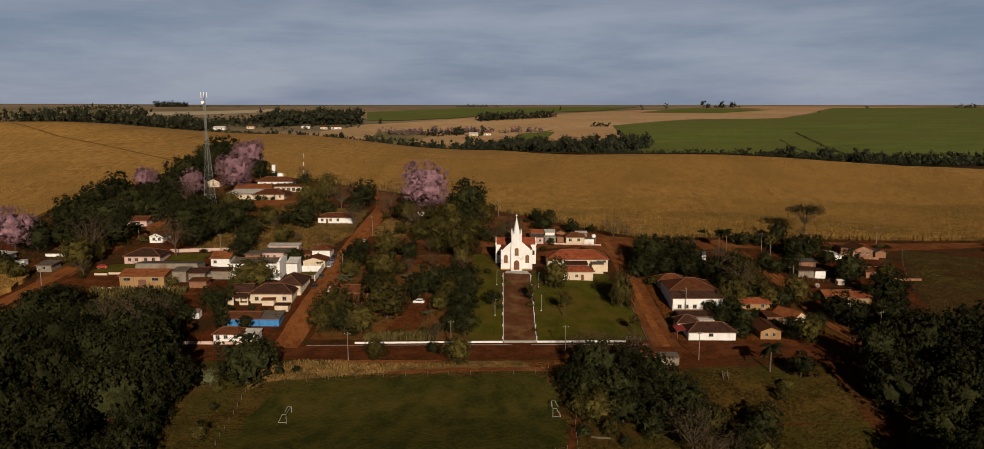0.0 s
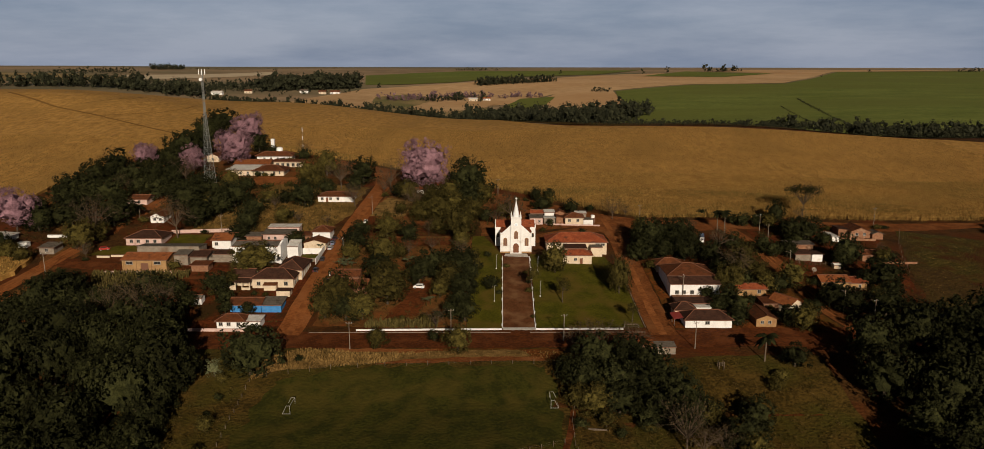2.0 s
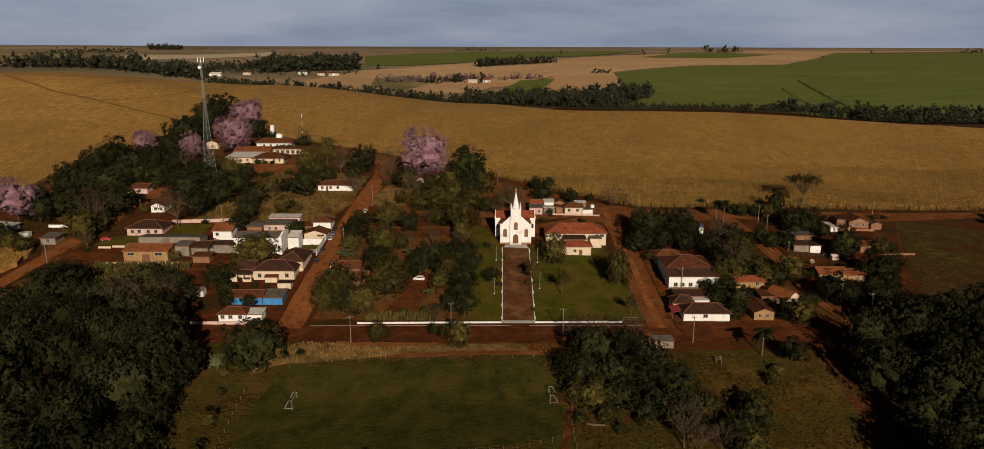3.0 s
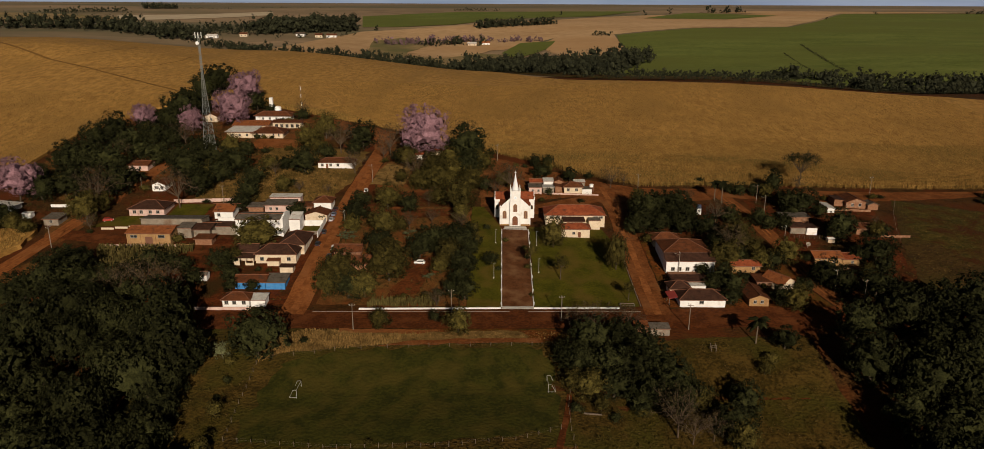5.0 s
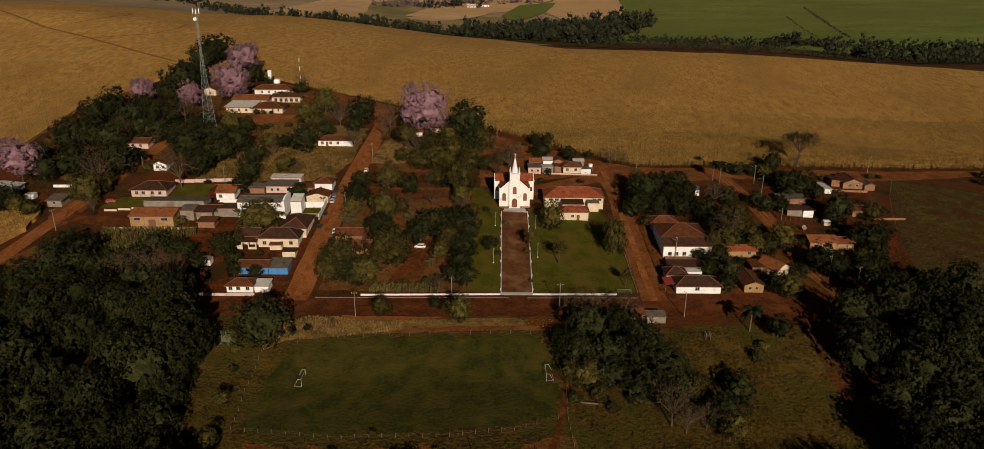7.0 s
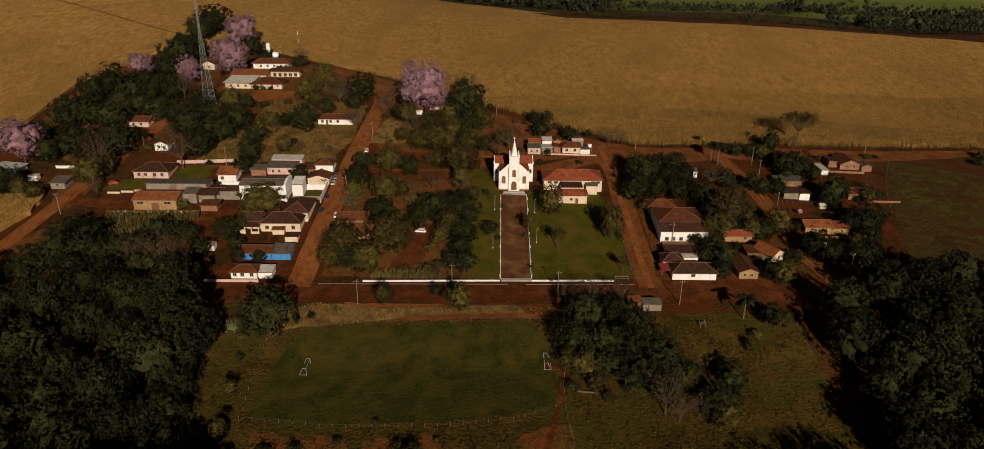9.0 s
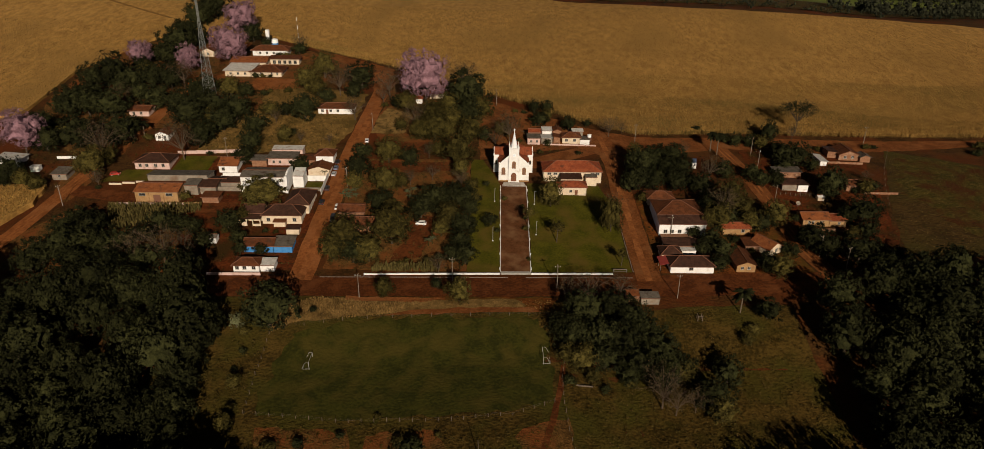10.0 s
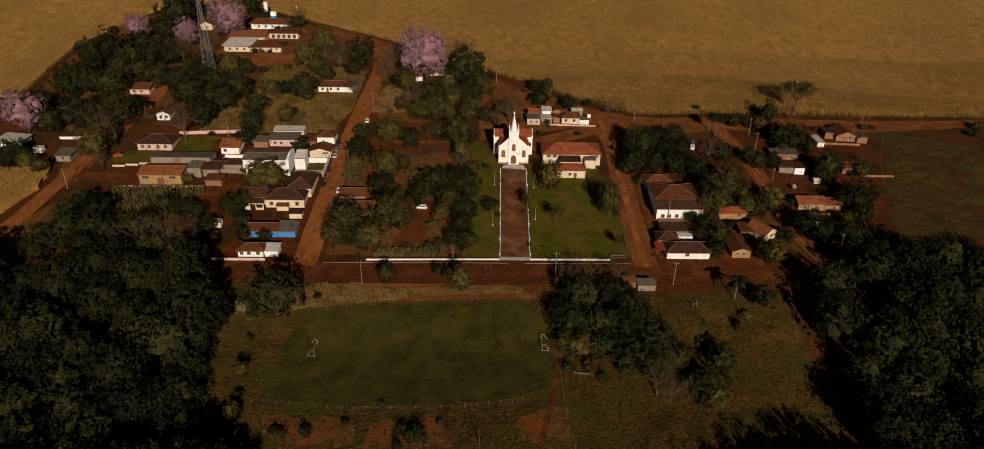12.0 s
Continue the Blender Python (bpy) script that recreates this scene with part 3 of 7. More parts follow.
kerb_line = [(-60 + 3 * k, 216.0 + 0.01 * k) for k in range(37)]
drape("bank_soil", [(-26, 196), (18, 196.5), (22, 203.8), (-30, 203.8)], GARDEN, 0.09, 3.0, 1.2, 37.0, "brown grassy soil on the roadside bank", "ground")
drape("valley_floor", [(-260, 870), (-207, 885), (-132, 870), (-53, 775), (36, 660), (109, 615), (203, 592), (300, 590), (400, 605), (520, 640), (480, 690), (330, 700), (200, 720), (90, 760), (30, 860), (-60, 930), (-220, 985)], PATCHY, 0.5, 30.0, 0, 38.0, "dark scrubby valley floor", "ground")
for line, wide in (([(-424, 651), (-384, 619), (-348, 591), (-308, 570), (-261, 541), (-217, 514)], 2.6), ([(-335, 604), (-325, 624), (-316, 655), (-323, 688)], 1.4), ([(-300, 566), (-267, 596), (-259, 628), (-262, 660)], 1.4)):
    ribbon("terrace_bank", line, wide, TRODDEN, 1.62, "faint contour bank running through the maize", "bank", 8.0)

ribbon("earth_track", [(22.2, 179.5), (20.7, 172.1), (19.6, 165.7), (17.1, 155.6), (13.9, 143.9), (13.0, 139.2)], 1.7, DARK_DIRT, 0.12, "narrow red earth track beside the pitch", "path")
for outline in ([(-31.5, 147.3), (-13.4, 147.4), (-9.6, 138.0), (-31.9, 138.6)], [(-60.4, 150.0), (-36.7, 148.3), (-36.0, 139.1), (-56.2, 139.9)], [(8.2, 149.1), (21.3, 154.0), (22.0, 143.2), (7.9, 139.6)]):
    drape("bare_soil", outline, UNDERGROWTH, 0.09, 3.0, 2.2, 41.0, "brown soil and litter showing through the weeds", "ground")
for line, offset, wide in (([(-63.5, 214), (-62, 262), (-61, 300), (-58.5, 346), (-57, 382), (-62, 412)], -0.2, 2.6), ([(53.5, 214), (53, 262), (53.5, 300), (51, 328)], 0.3, 2.4), ([(117.5, 217), (113.2, 234), (112.3, 250), (111.4, 268), (110.4, 283), (108.3, 300), (104, 322)], -0.9, 0.7), ([(117.5, 217), (113.2, 234), (112.3, 250), (111.4, 268), (110.4, 283), (108.3, 300), (104, 322)], 0.9, 0.7), ([(-178, 216), (-172, 240), (-167, 286), (-161, 333)], -0.8, 0.7), ([(-178, 216), (-172, 240), (-167, 286), (-161, 333)], 0.8, 0.7)):
    shifted = []
    for k, p in enumerate(line):
        a, b = Vector(line[max(k - 1, 0)]), Vector(line[min(k + 1, len(line) - 1)])
        d = (b - a).normalized()
        shifted.append((p[0] - d.y * offset, p[1] + d.x * offset))
    ribbon("wheel_track", shifted, wide, PACKED, 0.165, "paler packed wheel track on the dirt street")
drape("grass_patch", [(184, 318), (204, 314), (226, 302), (222, 276), (200, 250), (184, 250), (176, 262), (171.5, 282), (176, 300)], PATCHY, 0.085, 4.0, 6.0, 43.0, "greener uneven grass in the pasture", "pasture")
drape("fallow_field", [(-151.4, 742.0), (-189.3, 1206.9), (-149.1, 1259.4), (-87.4, 1219.6), (-121.9, 1106.2), (-106.5, 676.7), (-127.9, 668.0)], OLD_FIELD, 1.3, 25.0, 4.0, 44.0, "greyish fallow field in the valley", "field")
drape("pale_field", [(-121.5, 1060.5), (-64.7, 1183.8), (16.3, 1197.6), (-8.7, 1128.3), (-74.6, 1038.6)], STUBBLE, 1.3, 25.0, 4.0, 44.0, "pale harvested strip by the stream", "field")
drape("grass_field", [(15.2, 1119.7), (48.0, 1225.9), (106.5, 1238.5), (86.6, 1153.6), (37.1, 1059.3)], CROP, 1.3, 25.0, 4.0, 44.0, "bright grass patch by the far farm", "field")
drape("pale_field", [(90, 1238), (116, 1286), (212, 1298), (196, 1060), (120, 990), (84, 1150)], STUBBLE, 0.9, 25.0, 4.0, 51.0, "tan grass beside the far grove", "field")
drape("straw_bank", [(-66, 187), (-60, 191.2), (-30, 195.0), (-8, 197), (12, 199), (8, 202.6), (-56, 203.2), (-65, 199)], STRAW, 0.11, 2.5, 1.4, 47.0, "bleached dry grass on the roadside bank", "bank")
drape("bank_soil", [(-46, 201.6), (-30, 201.2), (-22, 200.6), (-14, 203.2), (-46, 204.2)], DIRT, 0.14, 1.5, 0.8, 55.0, "scraped red soil along the top of the bank", "ground")
drape("bank_soil", [(-34, 193.8), (-22, 194.6), (2, 195.8), (16, 196.0), (14, 198.4), (-8, 198.0), (-24, 196.6)], BROWN_DIRT, 0.14, 1.5, 0.8, 56.0, "worn red soil at the foot of the bank", "ground")

# ---- houses ----


def slab_roof(bm, tops, faces, thick):
    """A roof from its upper corner points and faces, with an underside thick metres below."""
    n = len(tops)
    up = [bm.verts.new(p) for p in tops]
    low = [bm.verts.new((p[0], p[1], p[2] - thick)) for p in tops]
    count = {}
    for f in faces:
        bm.faces.new([up[i] for i in f])
        bm.faces.new([low[i] for i in reversed(f)])
        for a, b in zip(f, f[1:] + f[:1]):
            count[(a, b)] = True
    for a, b in count:
        if (b, a) not in count:
            bm.faces.new((up[b], up[a], low[a], low[b]))
    return bm


def roof_mesh(w, d, h, kind, rise, over=0.55, thick=0.16):
    """Gable roofs with the ridge along x or y, hipped roofs and lean-tos, over walls w x d that end at height h."""
    x0, x1, y0, y1 = -w / 2 - over, w / 2 + over, -d / 2 - over, d / 2 + over
    e = h - rise * over / (min(w, d) / 2) + thick
    bm = bmesh.new()
    if kind == "gable_x":
        tops = [(x0, y0, e), (x1, y0, e), (x1, 0, h + rise + thick), (x0, 0, h + rise + thick), (x1, y1, e), (x0, y1, e)]
        return slab_roof(bm, tops, [[0, 1, 2, 3], [3, 2, 4, 5]], thick)
    if kind == "gable_y":
        tops = [(x0, y0, e), (0, y0, h + rise + thick), (0, y1, h + rise + thick), (x0, y1, e), (x1, y0, e), (x1, y1, e)]
        return slab_roof(bm, tops, [[0, 1, 2, 3], [1, 4, 5, 2]], thick)
    if kind == "hip":
        m = min(w, d) / 2 + over
        if w >= d:
            a, b = (x0 + m, 0, h + rise + thick), (x1 - m + 0.02, 0, h + rise + thick)
            tops = [(x0, y0, e), (x1, y0, e), (x1, y1, e), (x0, y1, e), a, b]
            return slab_roof(bm, tops, [[0, 1, 5, 4], [1, 2, 5], [2, 3, 4, 5], [3, 0, 4]], thick)
        a, b = (0, y0 + m, h + rise + thick), (0, y1 - m + 0.02, h + rise + thick)
        tops = [(x0, y0, e), (x1, y0, e), (x1, y1, e), (x0, y1, e), a, b]
        return slab_roof(bm, tops, [[0, 1, 4], [1, 2, 5, 4], [2, 3, 5], [3, 0, 4, 5]], thick)
    if kind == "shed_back":      # higher at the back
        tops = [(x0, y0, h + thick), (x1, y0, h + thick), (x1, y1, h + rise + thick), (x0, y1, h + rise + thick)]
    elif kind == "shed_front":
        tops = [(x0, y0, h + rise + thick), (x1, y0, h + rise + thick), (x1, y1, h + thick), (x0, y1, h + thick)]
    elif kind == "shed_east":    # higher at the west side
        tops = [(x0, y0, h + rise + thick), (x1, y0, h + thick), (x1, y1, h + thick), (x0, y1, h + rise + thick)]
    else:                        # flat
        tops = [(x0, y0, h + thick), (x1, y0, h + thick), (x1, y1, h + thick), (x0, y1, h + thick)]
    return slab_roof(bm, tops, [[0, 1, 2, 3]], thick)


def wall_mesh(w, d, h, kind, rise, sink):
    """Outer walls 0.2 m thick down to the footing, with the gable ends filled in."""
    bm = bmesh.new()
    t = 0.2
    x0, x1, y0, y1 = -w / 2, w / 2, -d / 2, d / 2
    for a in ((x0, x1, y0, y0 + t), (x0, x1, y1 - t, y1), (x0, x0 + t, y0 + t, y1 - t), (x1 - t, x1, y0 + t, y1 - t)):
        add_box(bm, *a, -sink, h)

    def prism(pts, axis, c0, c1):
        def at(c):
            return [bm.verts.new((c, p, q) if axis == "x" else (p, c, q)) for p, q in pts]
        a, b = at(c0), at(c1)
        bm.faces.new(a)
        bm.faces.new(b[::-1])
        for i in range(len(pts)):
            bm.faces.new((a[i], b[i], b[(i + 1) % len(pts)], a[(i + 1) % len(pts)]))

    if kind == "gable_x":
        for c in (x0, x1 - t):
            prism([(y0, h), (y1, h), (0, h + rise)], "x", c, c + t)
    elif kind == "gable_y":
        for c in (y0, y1 - t):
            prism([(x0, h), (x1, h), (0, h + rise)], "y", c, c + t)
    elif kind == "shed_back":
        add_box(bm, x0, x1, y1 - t, y1, h, h + rise)
        for c in (x0, x1 - t):
            prism([(y0, h), (y1, h), (y1, h + rise)], "x", c, c + t)
    elif kind == "shed_front":
        add_box(bm, x0, x1, y0, y0 + t, h, h + rise)
        for c in (x0, x1 - t):
            prism([(y0, h), (y1, h), (y0, h + rise)], "x", c, c + t)
    elif kind == "shed_east":
        add_box(bm, x0, x0 + t, y0, y1, h, h + rise)
        for c in (y0, y1 - t):
            prism([(x0, h), (x1, h), (x0, h + rise)], "y", c, c + t)
    bmesh.ops.recalc_face_normals(bm, faces=bm.faces[:])
    return bm


def opening(root, side, along, z, w, h, hw, hd, door=False, trim=None, leaf=None):
    """A window or door set in a wall of a house whose half sizes are hw and hd."""
    trim = trim or (FRAME_BROWN if door else FRAME_GREY)
    turn = {"s": 0, "e": 90, "n": 180, "w": 270}[side]
    at = {"s": (along, -hd), "n": (along, hd), "e": (hw, along), "w": (-hw, along)}[side]
    bm = bmesh.new()
    b = 0.09
    for x0, x1, z0, z1 in ((-w / 2 - b, w / 2 + b, h, h + b), (-w / 2 - b, -w / 2, 0, h), (w / 2, w / 2 + b, 0, h)) + (() if door else ((-w / 2 - b, w / 2 + b, -b, 0), (-0.03, 0.03, 0, h))):
        add_box(bm, x0, x1, -0.07, 0.02, z0, z1)
    ob = part("door" if door else "window", bm, trim, root)
    ob.matrix_basis = pose(at[0], at[1], z, 0, 0, turn)
    part("door_leaf" if door else "pane", box(-w / 2, w / 2, -0.03, 0.02, 0, h), leaf or (DOOR_WOOD if door else GLASS), ob)
    if not door:
        part("sill", box(-w / 2 - 0.14, w / 2 + 0.14, -0.16, 0.0, -0.17, -0.094), CONCRETE, ob)


FOOTPRINTS = []


def house(x0, x1, y0, y1, h, kind, rise, wall, roof, label, south=(), east=(), doors=(), z=None, over=0.55, category="house", name="house", west=(), window=(1.1, 1.1), sill=1.05, ridge=True, turn=0.0):
    """A one-storey building: footprint, wall height, roof and the places of its windows and doors along each side."""
    w, d = x1 - x0, y1 - y0
    FOOTPRINTS.append((x0, x1, y0, y1))
    cx, cy = (x0 + x1) / 2, (y0 + y1) / 2
    zs = [ground(x, y) for x in (x0, x1) for y in (y0, y1)]
    z = ground(cx, y0) + 0.1 if z is None else z
    root = thing(name, cx, cy, z, turn, label, category)
    part("wall", wall_mesh(w, d, h, kind, rise, max(0.4, z - min(zs) + 0.3)), wall, root)
    rf = part("roof", roof_mesh(w, d, h, kind, rise, over), roof, root)
    if ridge and kind in ("gable_x", "gable_y", "hip"):
        n = max(w, d) / 2 + (over if kind != "hip" else -min(w, d) / 2)
        if n > 0.5:
            alongx = kind == "gable_x" or (kind == "hip" and w >= d)
            top = h + rise + 0.2
            part("ridge_cap", rod((-n, 0, top) if alongx else (0, -n, top), (n, 0, top) if alongx else (0, n, top), 0.16, None, 6), CAP_TILE, rf)
    if ridge and kind == "hip":
        ex, ey, e, m = w / 2 + over, d / 2 + over, h - rise * over / (min(w, d) / 2) + 0.2, min(w, d) / 2 + over
        for sx in (-1, 1):
            for sy in (-1, 1):
                tip = (sx * max(ex - m, 0), 0, h + rise + 0.2) if w >= d else (0, sy * max(ey - m, 0), h + rise + 0.2)
                part("hip_cap", rod((sx * ex, sy * ey, e), tip, 0.13, None, 6), CAP_TILE, rf)
    if kind in ("gable_x", "hip", "shed_back"):
        e = h - rise * over / (min(w, d) / 2) if kind != "shed_back" else h
        part("fascia", box(-w / 2 - over, w / 2 + over, -d / 2 - over - 0.05, -d / 2 - over - 0.01, e - 0.08, e + 0.17), FRAME_BROWN, rf)
    for s, places in (("s", south), ("e", east), ("w", west)):
        for p in places:
            opening(root, s, p, sill, *window, w / 2, d / 2)
    for s, p in doors:
        opening(root, s, p, 0.0, 0.95, 2.1, w / 2, d / 2, True)
    return root


def yard_wall(x0, y0, x1, y1, h, material, label, t=0.18):
    """A low wall following the ground in a few steps."""
    n = max(1, int(math.hypot(x1 - x0, y1 - y0) / 4))
    cx, cy = (x0 + x1) / 2, (y0 + y1) / 2
    base = ground(cx, cy)
    root = thing("garden_wall", cx, cy, base, 0, label, "wall")
    bm = bmesh.new()
    for k in range(n):
        ax, ay, bx, by = (x0 + (x1 - x0) * k / n, y0 + (y1 - y0) * k / n, x0 + (x1 - x0) * (k + 1) / n, y0 + (y1 - y0) * (k + 1) / n)
        g = ground((ax + bx) / 2, (ay + by) / 2) - base
        if abs(bx - ax) > abs(by - ay):
            add_box(bm, min(ax, bx) - cx, max(ax, bx) - cx, (ay + by) / 2 - cy - t / 2, (ay + by) / 2 - cy + t / 2, g - 0.6, g + h)
        else:
            add_box(bm, (ax + bx) / 2 - cx - t / 2, (ax + bx) / 2 - cx + t / 2, min(ay, by) - cy, max(ay, by) - cy, g - 0.6, g + h)
    part("masonry", bm, material, root)
    return root


# parish hall with its front wing
house(21.9, 45.6, 281.5, 292.5, 4.7, "hip", 2.5, CREAM, TILE_RED, "long cream parish hall with a red hipped tile roof", (-9.5, -7, -4.6, 8.2, 10.2), (-2, 2), window=(1.5, 0.8), sill=3.2)
house(28.6, 37.0, 276.2, 281.4, 3.9, "shed_back", 0.5, CREAM, TILE_DARK, "linking wing with a dark tiled lean-to roof", over=0.2, ridge=False)
house(27.1, 38.3, 270.6, 276.0, 3.6, "hip", 1.3, CREAM, TILE_RED, "small cream front wing with a red tile roof", (-0.6,), doors=(("s", 1.6),), window=(1.0, 0.9), sill=1.3)
house(38.9, 43.4, 278.6, 281.3, 3.7, "shed_back", 0.4, CREAM, SHEET_GREY, "cream lean-to with a grey sheet roof", over=0.2)
# behind the church
house(32.8, 41.0, 319, 325.5, 3.0, "hip", 1.3, CREAM, TILE_BROWN, "small cream cottage with a brown tile roof", (-2.2, 1.5), (0,))
house(40.9, 45.2, 318.6, 323.5, 2.2, "flat", 0, WHITE, SHEET_GREY, "low white annex with a grey roof", over=0.2)
house(16.9, 22.6, 316.6, 321.0, 2.9, "shed_back", 0.6, PINK, SHEET_GREY, "shabby pinkish shack with a grey sheet roof", (-1.2, 1.4), window=(0.8, 0.9), over=0.3)
house(17.6, 23.0, 321.6, 326.0, 3.6, "gable_x", 0.9, BRICK, TILE_RED, "old shack with a broken red tile roof", over=0.3)
house(23.2, 28.2, 317.6, 324.0, 2.3, "shed_front", 0.5, CONCRETE, SHEET_PALE, "patched shack with pale sheet roofing", over=0.3)
house(28.8, 31.8, 318.6, 323.6, 2.6, "shed_east", 0.6, BRICK, TILE_BROWN, "narrow brick shed with a reddish roof", over=0.25)
house(24.0, 28.4, 325.0, 329.4, 3.0, "shed_back", 0.5, WHITE, SHEET_PALE, "whitewashed lean-to under pale sheets", over=0.25)
house(28.8, 33.0, 325.4, 331.0, 2.8, "gable_y", 0.9, BRICK, TILE_BROWN, "brick hut with a sagging brown roof", over=0.3)
house(38.2, 43.0, 326.6, 330.0, 2.5, "shed_back", 0.4, CONCRETE, SHEET_PALE, "open store with rusty pale sheets", over=0.3)
tank = thing("water_tank", 45.4, 321.8, None, 0, "round white water tank on a dark wooden frame", "water tank")
for x in (-0.8, 0.8):
    for y in (-0.8, 0.8):
        part("post", box(x - 0.09, x + 0.09, y - 0.09, y + 0.09, -0.4, 2.2), FRAME_BROWN, tank)
part("platform", box(-1.1, 1.1, -1.1, 1.1, 2.2, 2.34), FRAME_BROWN, tank)
part("barrel", rod((0, 0, 2.34), (0, 0, 3.5), 0.85, 0.95, 16), WHITE_PAINT, tank)
part("lid", rod((0, 0, 3.5), (0, 0, 3.72), 1.0, 0.35, 16), WHITE_PAINT, tank)
# east street
house(62.2, 79.0, 248.6, 262.5, 6.2, "hip", 2.6, PALE_BLUE, TILE_BROWN, "large pale house with a big red-brown hipped roof", z=ground(70, 245), over=0.3)
house(62.0, 79.2, 243.4, 248.5, 4.6, "shed_back", 1.7, WHITE, TILE_DARK, "white front range with a sooty lean-to roof", (-6.2, -3.8, -1.0, 5.4), window=(1.2, 1.2), sill=1.2, over=0.25)
house(61.8, 72.0, 264.5, 271.5, 3.0, "hip", 1.6, CREAM, TILE_BROWN, "brown-roofed house behind the large pale one")
house(62.4, 75.4, 238.8, 243.2, 1.2, "flat", 0, BRICK, BRICK, "orange-pink brick terrace before the white range", over=0.05)
house(61.2, 75.9, 219.2, 226.2, 2.8, "hip", 1.9, WHITE, TILE_DARK, "long low white house with a dark brown tile roof", (-0.4,), window=(1.3, 0.9), sill=1.2)
house(59.6, 66.4, 226.4, 232.0, 3.0, "hip", 1.6, CREAM, TILE_DARK, "dark-roofed back wing of the white house")
house(62.0, 73.0, 232.6, 237.0, 2.5, "shed_back", 0.5, CONCRETE, TILE_DARK, "rear shed with a dark roof")
house(66.5, 72.2, 229.2, 231.9, 2.3, "flat", 0, WHITE, SHEET_PALE, "white lean-to with a pale roof", over=0.1)
house(84.0, 90.4, 220.3, 231.5, 2.7, "gable_y", 1.2, OCHRE, TILE_BROWN, "narrow ochre house with a mossy brown roof", (-1.3, 1.0), window=(0.9, 0.9))
house(95.6, 102.3, 231.4, 239.4, 2.8, "gable_y", 1.8, CREAM, TILE_ORANGE, "small gabled house with a bright orange tile roof", (0.6,), turn=32.0)
house(91.0, 96.0, 233.4, 239.0, 2.3, "shed_back", 0.5, BRICK, TILE_BROWN, "reddish lean-to beside the gabled house")
house(86.0, 95.9, 244.8, 249.6, 2.7, "gable_x", 1.1, OCHRE, TILE_RED, "small ochre house with a reddish tile roof", (2.5,))
house(118.6, 128.6, 252.4, 259.4, 2.9, "gable_x", 1.3, OCHRE, TILE_ORANGE, "ochre-washed house with an orange tile roof", (-2.6, -1.2, 2.0), window=(0.8, 0.9))
house(128.8, 135.0, 252.4, 259.0, 2.7, "gable_x", 1.2, OCHRE, TILE_RED, "red-roofed end of the ochre house", (0.5,), window=(0.8, 0.9))
house(120.0, 126.0, 279.6, 285.0, 2.6, "shed_back", 0.4, CONCRETE, TILE_DARK, "shack with a dark sagging roof")
house(126.2, 130.4, 279.0, 285.5, 2.6, "shed_front", 0.4, WHITE, TILE_DARK, "white-fronted shack with a dark roof")
house(121.0, 132.0, 291.4, 296.5, 2.4, "shed_back", 0.4, BRICK, SHEET_GREY, "long brick shed with a grey roof")
house(147.2, 153.6, 281, 287.5, 2.7, "gable_x", 1.1, BRICK, TILE_BROWN, "brick cottage with a brown roof")
house(156.7, 165.4, 311.4, 321.0, 2.9, "gable_y", 1.7, BRICK, TILE_BROWN, "brick house with a brown gabled roof", (-1.5, 1.8))
house(152.4, 156.6, 313.6, 320.0, 2.7, "shed_east", 0.6, BRICK, TILE_DARK, "dark-roofed side wing of the brick house")
house(165.8, 170.4, 310.2, 315.0, 2.4, "gable_y", 0.9, BRICK, SHEET_GREY, "small grey-roofed brick outbuilding")
house(145.6, 148.6, 304.6, 313.5, 1.9, "shed_east", 0.5, WHITE, SHEET_PALE, "low shed with a pale metal roof")
# west of the street
depot = house(-137.2, -120.8, 262.8, 273.2, 4.4, "gable_x", 1.3, OCHRE, TILE_ORANGE, "ochre warehouse with a rusty orange roof", (-5.6, 4.8), window=(2.4, 1.0), sill=2.6, category="warehouse", name="warehouse")
for x in (-8.0, -3.2, 2.4, 8.0):
    part("pilaster", box(x - 0.22, x + 0.22, -5.42, -5.2, -0.4, 4.2), OCHRE, depot)
part("loading_door", box(-1.4, 1.4, -5.24, -5.18, 0.0, 3.0), FRAME_BROWN, depot)
house(-137.0, -113.0, 274.6, 282.0, 4.4, "shed_front", 0.9, CONCRETE, SHEET_GREY, "long grey-roofed warehouse shed", category="warehouse", name="warehouse", over=0.3)
house(-120.4, -115.2, 268.6, 274.2, 4.0, "shed_back", 0.6, CONCRETE, SHEET_GREY, "grey concrete store with a sheet roof", over=0.3)
house(-114.6, -108.4, 269.4, 280.5, 3.2, "gable_x", 0.9, CONCRETE, TILE_DARK, "grey shed with a dark roof")
house(-111.4, -105.2, 262.2, 266.8, 2.4, "shed_back", 0.4, BRICK, TILE_BROWN, "small brick shed in the dark yard")
house(-149.0, -134.6, 290.2, 300.5, 3.1, "hip", 2.1, PINK, TILE_DARK, "pink house with a dark brown hipped roof", (-5, -2.2, 1.5, 4.6), window=(1.2, 1.2))
